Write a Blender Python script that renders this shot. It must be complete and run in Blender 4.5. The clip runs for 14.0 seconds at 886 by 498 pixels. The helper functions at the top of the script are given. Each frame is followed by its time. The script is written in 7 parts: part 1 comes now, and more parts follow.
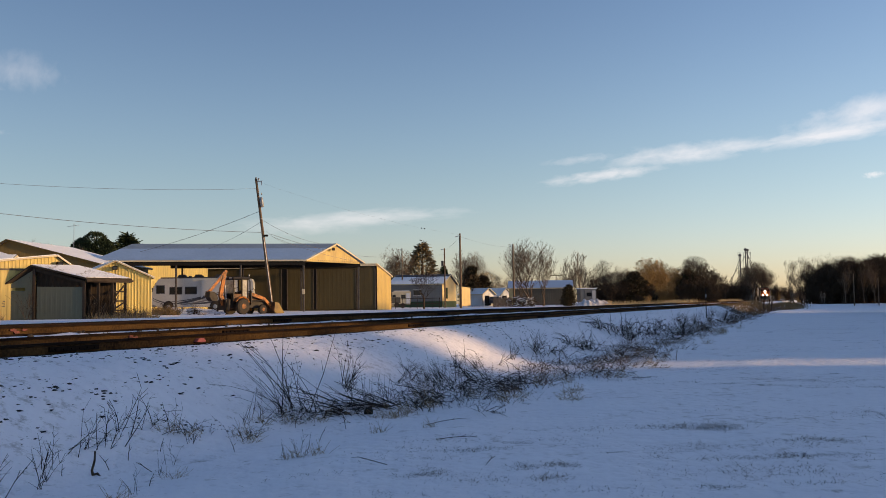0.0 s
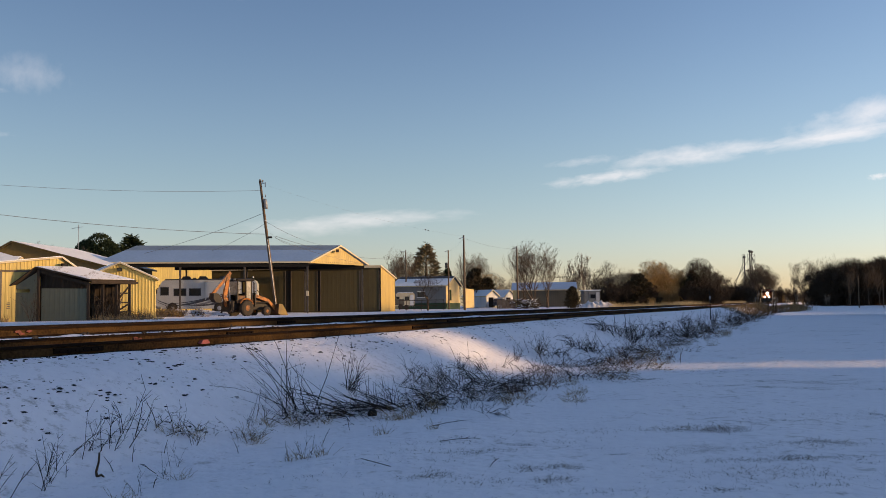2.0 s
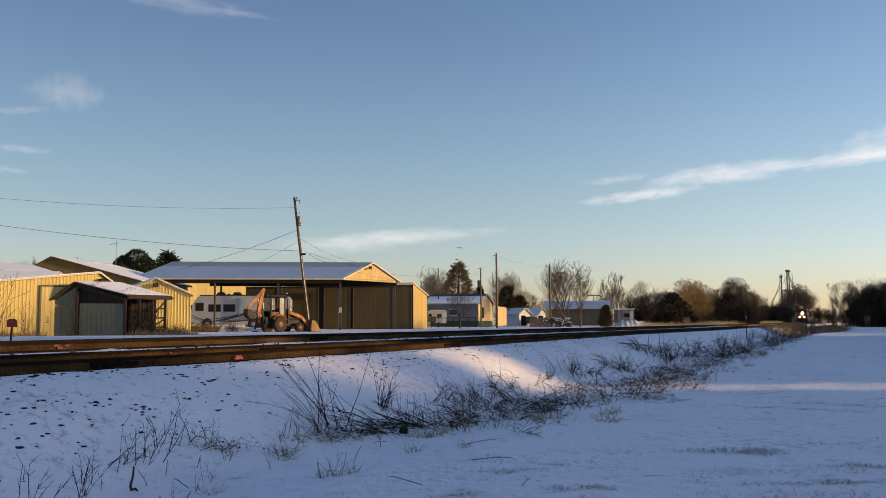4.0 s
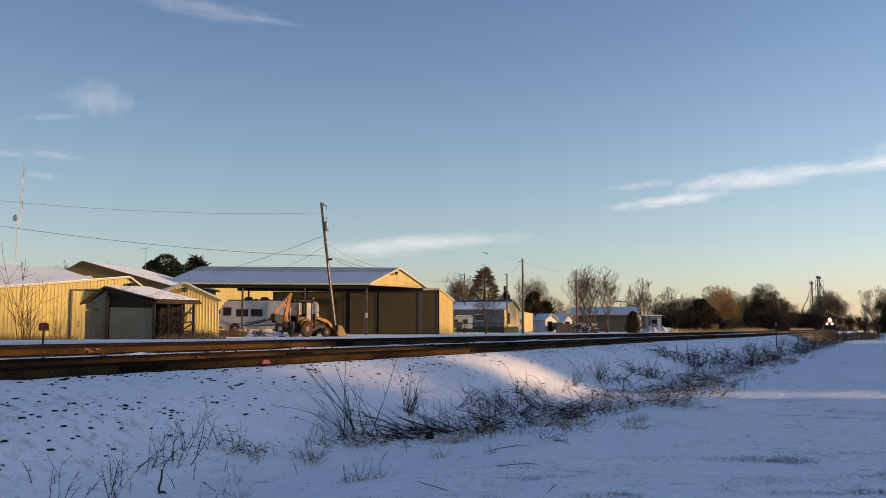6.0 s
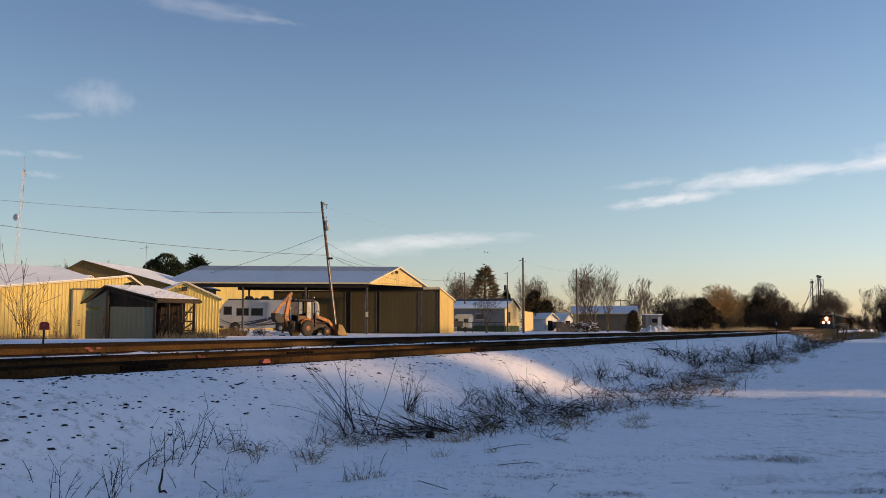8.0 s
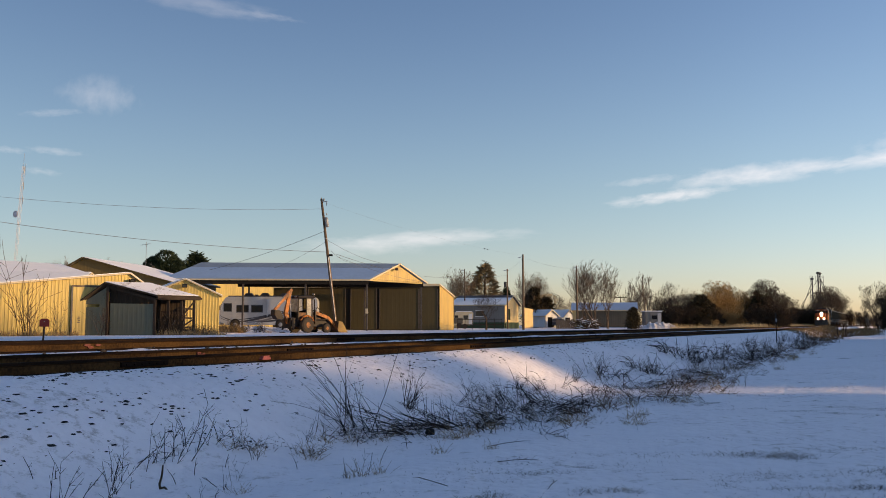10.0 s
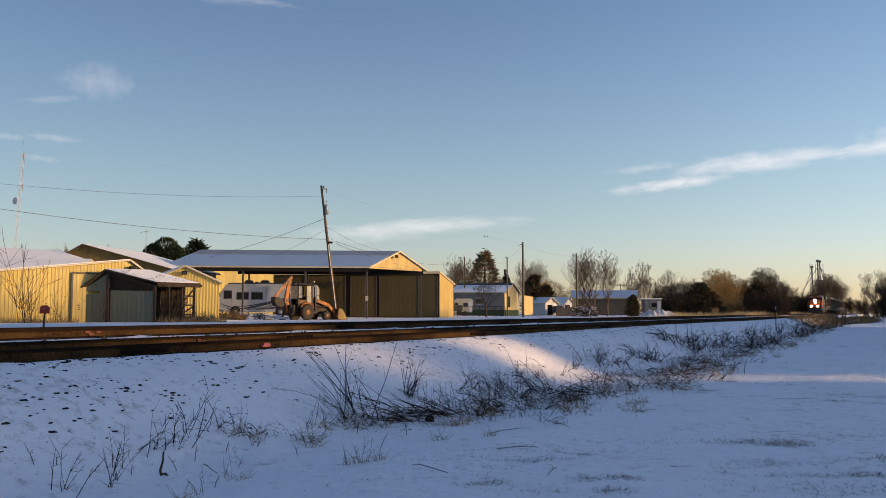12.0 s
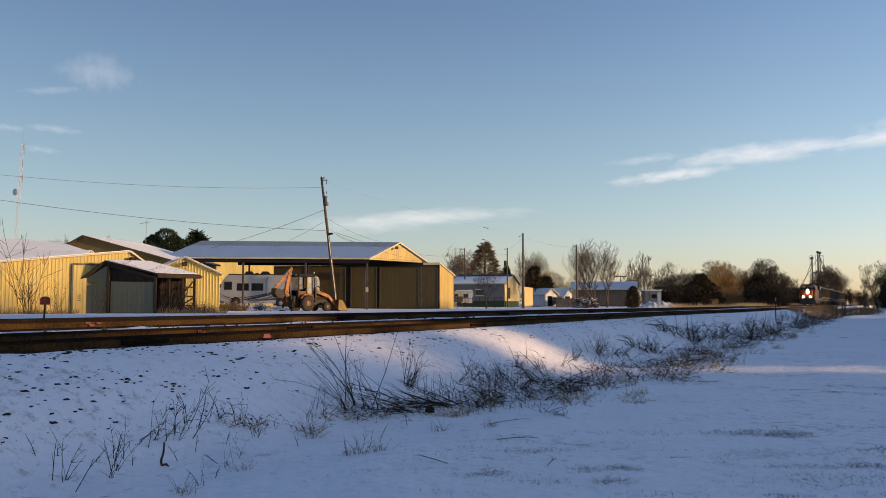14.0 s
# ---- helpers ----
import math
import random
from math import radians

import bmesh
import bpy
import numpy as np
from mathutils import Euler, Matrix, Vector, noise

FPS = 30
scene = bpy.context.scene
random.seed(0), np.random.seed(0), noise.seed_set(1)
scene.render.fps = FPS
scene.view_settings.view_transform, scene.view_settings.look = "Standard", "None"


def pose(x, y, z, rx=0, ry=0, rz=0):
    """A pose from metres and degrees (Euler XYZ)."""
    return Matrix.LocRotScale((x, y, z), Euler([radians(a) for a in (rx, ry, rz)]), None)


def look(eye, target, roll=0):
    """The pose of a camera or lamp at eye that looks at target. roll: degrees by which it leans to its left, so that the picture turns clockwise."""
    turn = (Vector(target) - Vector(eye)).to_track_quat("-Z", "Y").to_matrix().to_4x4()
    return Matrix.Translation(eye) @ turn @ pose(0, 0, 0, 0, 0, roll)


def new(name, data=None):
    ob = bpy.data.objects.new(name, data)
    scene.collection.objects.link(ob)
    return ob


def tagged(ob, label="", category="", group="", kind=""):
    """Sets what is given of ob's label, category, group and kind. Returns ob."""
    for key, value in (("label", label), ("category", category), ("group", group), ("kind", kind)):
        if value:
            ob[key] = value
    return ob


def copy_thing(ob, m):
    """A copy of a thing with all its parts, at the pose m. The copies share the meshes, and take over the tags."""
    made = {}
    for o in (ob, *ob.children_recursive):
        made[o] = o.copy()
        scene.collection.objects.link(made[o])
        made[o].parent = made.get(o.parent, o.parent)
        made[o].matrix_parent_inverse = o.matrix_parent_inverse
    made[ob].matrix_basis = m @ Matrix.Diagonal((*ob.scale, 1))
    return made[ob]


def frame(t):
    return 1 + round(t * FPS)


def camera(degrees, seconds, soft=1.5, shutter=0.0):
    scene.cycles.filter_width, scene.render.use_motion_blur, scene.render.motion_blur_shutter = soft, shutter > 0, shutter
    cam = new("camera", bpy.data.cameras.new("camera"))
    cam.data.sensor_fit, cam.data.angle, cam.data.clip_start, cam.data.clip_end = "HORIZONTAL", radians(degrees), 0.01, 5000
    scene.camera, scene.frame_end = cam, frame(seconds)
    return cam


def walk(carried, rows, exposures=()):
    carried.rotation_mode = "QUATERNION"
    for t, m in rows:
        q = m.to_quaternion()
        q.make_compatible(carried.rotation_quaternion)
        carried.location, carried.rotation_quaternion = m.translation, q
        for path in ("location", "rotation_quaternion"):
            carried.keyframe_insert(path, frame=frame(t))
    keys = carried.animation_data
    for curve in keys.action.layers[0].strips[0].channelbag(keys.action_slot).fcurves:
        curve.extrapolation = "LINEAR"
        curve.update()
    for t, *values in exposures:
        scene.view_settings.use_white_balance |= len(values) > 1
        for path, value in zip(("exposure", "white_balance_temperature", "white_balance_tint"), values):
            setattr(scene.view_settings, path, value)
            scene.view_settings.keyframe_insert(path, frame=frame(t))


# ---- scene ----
cam = camera(54.27, 14.0, 0.75)
EYE = Vector((0, 0, 1.6))
# seconds, heading to the left of +y, upward tilt, lean (degrees)
TURNS = (
    (0.0, 4.169, 3.635, -0.83), (0.5, 4.051, 3.636, -0.82), (1.0, 3.992, 3.732, -0.79),
    (1.5, 3.949, 3.762, -0.79), (2.0, 3.919, 3.757, -0.80), (2.5, 3.910, 3.748, -0.77),
    (2.8, 3.780, 3.900, -0.72), (3.0, 3.570, 4.136, -0.65), (3.2, 3.190, 4.350, -0.58),
    (5.3, 0.330, 5.300, -0.11), (5.5, 0.199, 5.310, -0.10), (6.0, 0.029, 5.308, -0.073),
    (6.5, 0.010, 5.308, -0.07), (7.0, 0.006, 5.308, -0.08), (7.5, 0.010, 5.308, -0.07),
    (8.0, 0.002, 5.252, -0.083), (10.5, 0.008, 4.983, -0.09), (11.0, 0.012, 4.838, -0.037),
    (11.5, 0.008, 4.434, -0.014), (12.0, 0.010, 4.207, -0.016), (12.5, 0.011, 4.095, -0.017),
    (13.0, 0.003, 3.920, -0.013), (13.5, 0.001, 3.689, -0.02), (14.0, 0.0, 3.628, 0.0),
)


def gaze(heading, tilt, lean):
    a, b = radians(heading), radians(tilt)
    return look(EYE, EYE + Vector((math.sin(a) * math.cos(b), math.cos(a) * math.cos(b), math.sin(b))), lean)


walk(cam, [(t, gaze(h, b, r)) for t, h, b, r in TURNS], ((0.0, 0.6), (2.5, 0.6), (5.5, 0.65), (14.0, 0.65)))

# ---- light ----
SUN_AZ, SUN_EL = radians(97), radians(8.0)      # clockwise from +y, above the horizon
LOW_AIR, MID_AIR, HIGH_AIR = (1.0, 0.93, 1.2), (1.03, 0.94, 0.99), (0.86, 0.82, 0.94)
CLOUD_LIGHT = (4.9, 4.55, 4.5)
CLOUDS = ((0.263, 0.149, 0.1, 0.011, 7.1, 0.5), (0.367, 0.176, 0.15, 0.018, 6.2, 0.52), (0.55, 0.199, 0.19, 0.015, 8.3, 0.58), (0.60, 0.228, 0.16, 0.03, 15, 0.5), (0.235, 0.168, 0.06, 0.008, 7.4, 0.2),
          (0.598, 0.149, 0.022, 0.006, 6, 0.5), (-0.026, 0.1, 0.17, 0.014, 3, 0.42), (-0.09, 0.09, 0.11, 0.014, 1, 0.22),
          (-0.405, 0.272, 0.07, 0.032, -8, 0.16), (-0.46, 0.25, 0.05, 0.007, 2, 0.13), (-0.455, 0.204, 0.05, 0.007, -6, 0.17), (-0.51, 0.206, 0.035, 0.006, -8, 0.15), (-0.47, 0.18, 0.035, 0.006, -8, 0.14), (-0.29, 0.382, 0.14, 0.018, -10, 0.13), (-0.21, 0.367, 0.06, 0.006, -9, 0.12))
world = bpy.data.worlds.new("winter_evening_sky")
scene.world = world
world.use_nodes = True
wn, wl = world.node_tree.nodes, world.node_tree.links
wn.clear()
w_out = wn.new("ShaderNodeOutputWorld")
w_bg = wn.new("ShaderNodeBackground")
w_sky = wn.new("ShaderNodeTexSky")
w_sky.sky_type = "NISHITA"
w_sky.sun_disc = False
w_sky.sun_elevation = SUN_EL
w_sky.sun_rotation = SUN_AZ
w_sky.air_density, w_sky.dust_density, w_sky.ozone_density = 1.0, 0.5, 2.0
w_bg.inputs["Strength"].default_value = 0.15
wl.new(w_bg.outputs[0], w_out.inputs["Surface"])


def w_math(op, a, b=None, c=None, clamp=False):
    n = wn.new("ShaderNodeMath")
    n.operation, n.use_clamp = op, clamp
    for i, v in enumerate((a, b, c)):
        if v is None:
            continue
        if isinstance(v, (int, float)):
            n.inputs[i].default_value = v
        else:
            wl.new(v, n.inputs[i])
    return n.outputs[0]


w_tc = wn.new("ShaderNodeTexCoord")
w_xyz = wn.new("ShaderNodeSeparateXYZ")
wl.new(w_tc.outputs["Generated"], w_xyz.inputs[0])
w_fwd = w_math("MAXIMUM", w_xyz.outputs[1], 0.05)
w_b = w_math("DIVIDE", w_xyz.outputs[0], w_fwd)
w_e = w_math("DIVIDE", w_xyz.outputs[2], w_fwd)
w_flat = wn.new("ShaderNodeCombineXYZ")
wl.new(w_b, w_flat.inputs[0])
wl.new(w_e, w_flat.inputs[1])
# haze near the horizon, clearer and bluer air above it
w_up = wn.new("ShaderNodeValToRGB")
w_up.color_ramp.interpolation = "EASE"
w_up.color_ramp.elements[0].position, w_up.color_ramp.elements[0].color = 0.0, (*LOW_AIR, 1)
w_up.color_ramp.elements[1].position, w_up.color_ramp.elements[1].color = 0.42, (*HIGH_AIR, 1)
w_mid = w_up.color_ramp.elements.new(0.16)
w_mid.color = (*MID_AIR, 1)
wl.new(w_math("MAXIMUM", w_xyz.outputs[2], 0.0), w_up.inputs[0])
w_air = wn.new("ShaderNodeMix")
w_air.data_type, w_air.blend_type = "RGBA", "MULTIPLY"
w_air.inputs[0].default_value = 1.0
wl.new(w_sky.outputs[0], w_air.inputs[6])
wl.new(w_up.outputs[0], w_air.inputs[7])
# deeper air away from the sun
w_side = wn.new("ShaderNodeMapRange")
w_side.inputs["From Min"].default_value, w_side.inputs["From Max"].default_value = -0.7, 0.35
w_side.inputs["To Min"].default_value, w_side.inputs["To Max"].default_value = 0.63, 1.01
wl.new(w_xyz.outputs[0], w_side.inputs["Value"])
w_deep = wn.new("ShaderNodeVectorMath")
w_deep.operation = "SCALE"
wl.new(w_air.outputs[2], w_deep.inputs[0])
wl.new(w_side.outputs[0], w_deep.inputs["Scale"])
w_last = w_deep.outputs[0]
# thin streaks of cloud: bearing, height, half length, half width, slope, strength
for cb_, ce_, cl_, cw_, ca_, cs_ in CLOUDS:
    mp = wn.new("ShaderNodeMapping")
    mp.vector_type = "TEXTURE"
    mp.inputs["Location"].default_value = (cb_, ce_, 0)
    mp.inputs["Rotation"].default_value = (0, 0, radians(ca_))
    mp.inputs["Scale"].default_value = (cl_, cw_, 1)
    wl.new(w_flat.outputs[0], mp.inputs[0])
    nz = wn.new("ShaderNodeTexNoise")
    nz.inputs["Scale"].default_value, nz.inputs["Detail"].default_value, nz.inputs["Roughness"].default_value = 1.7, 5.0, 0.55
    nz.inputs["Distortion"].default_value = 0.25
    st = wn.new("ShaderNodeMapping")
    st.inputs["Location"].default_value = (cb_ * 31, ce_ * 17, 0)
    st.inputs["Scale"].default_value = (2.4, 0.8, 1)
    wl.new(mp.outputs[0], st.inputs[0])
    wl.new(st.outputs[0], nz.inputs["Vector"])
    ln = wn.new("ShaderNodeVectorMath")
    ln.operation = "LENGTH"
    wl.new(mp.outputs[0], ln.inputs[0])
    fall = w_math("SUBTRACT", 1.0, ln.outputs["Value"], clamp=True)
    body = w_math("ADD", w_math("MULTIPLY", fall, 1.25), w_math("MULTIPLY_ADD", nz.outputs[0], 1.7, -1.1))
    body = w_math("MULTIPLY", w_math("MULTIPLY", body, w_math("MINIMUM", w_math("MULTIPLY", fall, 2.2), 1.0), clamp=True), cs_)
    mx = wn.new("ShaderNodeMix")
    mx.data_type = "RGBA"
    wl.new(body, mx.inputs[0])
    wl.new(w_last, mx.inputs[6])
    mx.inputs[7].default_value = (*CLOUD_LIGHT, 1)
    w_last = mx.outputs[2]
wl.new(w_last, w_bg.inputs["Color"])

sun = new("sun", bpy.data.lights.new("sun", "SUN"))
sun.data.energy, sun.data.angle, sun.data.color = 3.0, radians(1.4), (1.0, 0.63, 0.29)
sun.matrix_world = look((0, 0, 0), (-math.sin(SUN_AZ) * math.cos(SUN_EL), -math.cos(SUN_AZ) * math.cos(SUN_EL), -math.sin(SUN_EL)))


# ---- materials ----
def mat(name, c1, c2=None, scale=3.0, fine=40.0, rough=0.8, metal=0.0, bump=0.15, depth=0.02, spec=0.3, split=(0.35, 0.65), stretch=(1, 1, 1)):
    """Two colours mottled by coarse and fine noise, with relief of that depth in metres."""
    m = bpy.data.materials.new(name)
    m.use_nodes = True
    n, l = m.node_tree.nodes, m.node_tree.links
    b = n["Principled BSDF"]
    b.inputs["Roughness"].default_value = rough
    b.inputs["Metallic"].default_value = metal
    b.inputs["Specular IOR Level"].default_value = spec
    tc = n.new("ShaderNodeTexCoord")
    mp = n.new("ShaderNodeMapping")
    mp.inputs["Scale"].default_value = stretch
    l.new(tc.outputs["Object"], mp.inputs["Vector"])
    big, small = n.new("ShaderNodeTexNoise"), n.new("ShaderNodeTexNoise")
    for t, s, d in ((big, scale, 4), (small, fine, 3)):
        t.inputs["Scale"].default_value = s
        t.inputs["Detail"].default_value = d
        l.new(mp.outputs[0], t.inputs["Vector"])
    add = n.new("ShaderNodeMath")
    add.operation = "MULTIPLY_ADD"
    add.inputs[1].default_value = 0.45
    l.new(small.outputs[0], add.inputs[0])
    half = n.new("ShaderNodeMath")
    half.operation = "MULTIPLY"
    half.inputs[1].default_value = 0.55
    l.new(big.outputs[0], half.inputs[0])
    l.new(half.outputs[0], add.inputs[2])
    ramp = n.new("ShaderNodeValToRGB")
    ramp.color_ramp.elements[0].position, ramp.color_ramp.elements[1].position = split
    ramp.color_ramp.elements[0].color = (*c1, 1)
    ramp.color_ramp.elements[1].color = (*(c2 or [v * 0.75 for v in c1]), 1)
    l.new(add.outputs[0], ramp.inputs[0])
    l.new(ramp.outputs[0], b.inputs["Base Color"])
    if bump:
        bp = n.new("ShaderNodeBump")
        bp.inputs["Strength"].default_value = bump
        bp.inputs["Distance"].default_value = depth
        l.new(add.outputs[0], bp.inputs["Height"])
        l.new(bp.outputs[0], b.inputs["Normal"])
    return m


def glow(name, color, strength):
    m = bpy.data.materials.new(name)
    m.use_nodes = True
    b = m.node_tree.nodes["Principled BSDF"]
    b.inputs["Base Color"].default_value = (*color, 1)
    b.inputs["Emission Color"].default_value = (*color, 1)
    b.inputs["Emission Strength"].default_value = strength
    return m


# fresh snow that lets stubble and soil show where it lies thin
def snow_cover():
    m = mat("snow", (0.955, 0.93, 0.955), (0.88, 0.86, 0.9), 0.9, 7.0, 0.75, 0, 1.0, 0.06, 0.2, (0.3, 0.75))
    n, l = m.node_tree.nodes, m.node_tree.links
    b = n["Principled BSDF"]
    base = b.inputs["Base Color"].links[0].from_socket
    tc = n.new("ShaderNodeTexCoord")
    patch, speck, grit = (n.new("ShaderNodeTexNoise") for _ in range(3))
    for t, s, d in ((patch, 0.28, 5), (speck, 5.5, 6), (grit, 26.0, 4)):
        t.inputs["Scale"].default_value, t.inputs["Detail"].default_value, t.inputs["Roughness"].default_value = s, d, 0.6
        l.new(tc.outputs["Object"], t.inputs["Vector"])
    total = n.new("ShaderNodeMath")
    total.operation = "MULTIPLY_ADD"
    total.inputs[1].default_value = 0.55
    l.new(patch.outputs[0], total.inputs[0])
    l.new(speck.outputs[0], total.inputs[2])
    more = n.new("ShaderNodeMath")
    more.operation = "MULTIPLY_ADD"
    more.inputs[1].default_value = 0.5
    l.new(grit.outputs[0], more.inputs[0])
    l.new(total.outputs[0], more.inputs[2])
    # wind-swept streaks across the field, where the cover is thinnest
    swept, lay = n.new("ShaderNodeTexNoise"), n.new("ShaderNodeMapping")
    lay.inputs["Rotation"].default_value = (0, 0, radians(-6))
    lay.inputs["Scale"].default_value = (0.16, 0.62, 1)
    swept.inputs["Scale"].default_value, swept.inputs["Detail"].default_value, swept.inputs["Roughness"].default_value = 1.0, 5.0, 0.6
    l.new(tc.outputs["Object"], lay.inputs["Vector"])
    l.new(lay.outputs[0], swept.inputs["Vector"])
    bare = n.new("ShaderNodeMapRange")
    bare.inputs["From Min"].default_value, bare.inputs["From Max"].default_value = 0.5, 0.75
    bare.inputs["To Min"].default_value, bare.inputs["To Max"].default_value = 0.0, 0.08
    l.new(swept.outputs[0], bare.inputs["Value"])
    thin = n.new("ShaderNodeMath")
    thin.operation = "ADD"
    l.new(more.outputs[0], thin.inputs[0])
    l.new(bare.outputs[0], thin.inputs[1])
    more = thin
    ramp = n.new("ShaderNodeValToRGB")
    ramp.color_ramp.elements[0].position = 0.56
    ramp.color_ramp.elements[1].position = 0.72
    half = n.new("ShaderNodeMath")
    half.operation = "MULTIPLY"
    half.inputs[1].default_value = 0.5
    l.new(more.outputs[0], half.inputs[0])
    l.new(half.outputs[0], ramp.inputs[0])
    mix = n.new("ShaderNodeMix")
    mix.data_type = "RGBA"
    l.new(ramp.outputs[0], mix.inputs[0])
    l.new(base, mix.inputs[6])
    mix.inputs[7].default_value = (0.3, 0.27, 0.24, 1)
    l.new(mix.outputs[2], b.inputs["Base Color"])
    # small dents where clods and blades melted through
    dent, pit, dip = n.new("ShaderNodeTexNoise"), n.new("ShaderNodeValToRGB"), n.new("ShaderNodeBump")
    dent.inputs["Scale"].default_value, dent.inputs["Detail"].default_value = 3.4, 4.0
    l.new(tc.outputs["Object"], dent.inputs["Vector"])
    pit.color_ramp.elements[0].position, pit.color_ramp.elements[1].position = 0.28, 0.62
    pit.color_ramp.interpolation = "EASE"
    l.new(dent.outputs[0], pit.inputs[0])
    l.new(pit.outputs[0], dip.inputs["Height"])
    dip.inputs["Strength"].default_value, dip.inputs["Distance"].default_value = 0.7, 0.022
    l.new(b.inputs["Normal"].links[0].from_socket, dip.inputs["Normal"])
    l.new(dip.outputs[0], b.inputs["Normal"])
    return m


SNOW = snow_cover()
# blue roof snow: its skylit shade is put into the colour
SHADED_SNOW = mat("thin_frost_on_blue_steel", (0.31, 0.44, 0.64), (0.25, 0.36, 0.54), 0.35, 4, 0.6, 0, 0.1, 0.01, 0.3, (0.3, 0.7))
DRY_GRASS = mat("dull_winter_grass", (0.11, 0.09, 0.065), (0.05, 0.042, 0.034), 3, 20, 0.9, 0, 0)
PATCHY_SNOW = mat("thin_patchy_snow", (0.9, 0.9, 0.92), (0.3, 0.26, 0.22), 0.9, 6.0, 0.8, 0, 0.3, 0.02, 0.2, (0.52, 0.68), (2.5, 0.5, 1))
ROOF_SNOW = mat("roof_snow", (0.92, 0.92, 0.93), (0.8, 0.82, 0.85), 0.5, 3.0, 0.7, 0, 0.3, 0.03, 0.2, (0.3, 0.7), (1, 1, 1))
RUST = mat("rusty_rail_steel", (0.092, 0.052, 0.02), (0.02, 0.012, 0.007), 1.1, 24.0, 0.95, 0.0, 0.3, 0.004, 0.04)
RAIL_TOP = mat("dark_rail_head_steel", (0.02, 0.013, 0.009), (0.009, 0.006, 0.005), 1.5, 25.0, 0.95, 0.0, 0.2, 0.002, 0.04)
DULL_RED = mat("worn_red_marking_paint", (0.2, 0.055, 0.045), (0.06, 0.028, 0.02), 9, 45, 0.8, 0, 0.2, 0.003)
RED_PAINT = mat("red_marking_paint", (0.5, 0.14, 0.12), (0.26, 0.07, 0.06), 9, 45, 0.7, 0, 0.2, 0.003)
YELLOW = mat("yellow_ribbed_steel", (0.68, 0.51, 0.14), (0.47, 0.355, 0.125), 1.1, 9.0, 0.5, 0.0, 0.12, 0.006, 0.4, (0.38, 0.68), (1, 1, 0.12))
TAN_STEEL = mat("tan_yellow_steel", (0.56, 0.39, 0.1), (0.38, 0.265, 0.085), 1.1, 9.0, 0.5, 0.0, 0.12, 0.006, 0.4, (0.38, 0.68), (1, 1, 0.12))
# tan darkened for the front: the shade on that side is in the colour
SHADED_TAN = mat("tan_ribbed_steel", (0.082, 0.062, 0.019), (0.056, 0.042, 0.014), 0.6, 6.0, 0.55, 0.0, 0.1, 0.004, 0.35, (0.3, 0.75), (1, 1, 0.25))
CREAM = mat("cream_trim_paint", (0.68, 0.58, 0.38), (0.55, 0.46, 0.3), 1, 12, 0.6)
GREY_METAL = mat("grey_galvanised_steel", (0.36, 0.37, 0.39), (0.26, 0.27, 0.29), 1.0, 15, 0.45, 0.5, 0.1, 0.003)
WEATHERED_TAN = mat("weathered_tan_steel", (0.17, 0.13, 0.05), (0.12, 0.095, 0.04), 0.6, 6.0, 0.55, 0.0, 0.1, 0.004, 0.35, (0.3, 0.75), (1, 1, 0.25))
DARK = mat("dark_unlit_steel", (0.018, 0.016, 0.014), (0.01, 0.009, 0.008), 1, 10, 0.9)
OLD_WOOD = mat("weathered_grey_wood", (0.2, 0.16, 0.12), (0.1, 0.075, 0.055), 2, 25, 0.9, 0, 0.4, 0.006, 0.2, (0.3, 0.7), (1, 1, 0.15))
POLE_WOOD = mat("weathered_pole_wood", (0.2, 0.135, 0.085), (0.1, 0.07, 0.045), 1.5, 30, 0.9, 0, 0.4, 0.008, 0.2, (0.3, 0.7), (1, 1, 0.08))
BARK = mat("grey_brown_bark", (0.17, 0.125, 0.085), (0.085, 0.062, 0.044), 1.5, 18, 0.95, 0, 0.3, 0.02, 0.1)
BARK_PALE = mat("pale_grey_bark", (0.25, 0.205, 0.155), (0.15, 0.12, 0.09), 1.5, 18, 0.95, 0, 0.2, 0.02, 0.1)
BARK_RED = mat("golden_brown_twigs", (0.43, 0.275, 0.11), (0.27, 0.175, 0.075), 1.5, 18, 0.95, 0, 0.2, 0.02, 0.1)
BARK_DARK = mat("dark_bark", (0.09, 0.064, 0.042), (0.045, 0.033, 0.023), 1.5, 18, 0.95, 0, 0.2, 0.02, 0.1)
WEED = mat("dead_brown_weed_stem", (0.055, 0.039, 0.028), (0.02, 0.015, 0.012), 6, 40, 0.9, 0, 0.1, 0.003, 0.2)
WEED_BROWN = mat("reddish_brown_weed_stem", (0.2, 0.135, 0.095), (0.09, 0.06, 0.045), 6, 40, 0.9, 0, 0.1, 0.003, 0.2)
WEED_PALE = mat("pale_brown_weed_stem", (0.3, 0.22, 0.16), (0.15, 0.105, 0.075), 6, 40, 0.9, 0, 0.1, 0.003, 0.2)
STRAW = mat("dry_straw_grass", (0.36, 0.26, 0.13), (0.2, 0.14, 0.075), 1.2, 15, 0.9, 0, 0.1, 0.003, 0.2)
NEEDLE = mat("dark_evergreen_needles", (0.035, 0.05, 0.022), (0.02, 0.03, 0.014), 1.0, 8, 0.8, 0, 0.1, 0.01, 0.2)
BLUE_STEEL = mat("blue_grey_roof_steel", (0.17, 0.23, 0.31), (0.25, 0.31, 0.39), 0.4, 5, 0.5, 0.0, 0.05, 0.003, 0.4, (0.35, 0.65))
DARK_WOOD = mat("dark_tarred_wood", (0.07, 0.05, 0.036), (0.035, 0.027, 0.02), 2, 25, 0.9, 0, 0.3, 0.006, 0.2, (0.3, 0.7), (1, 1, 0.15))
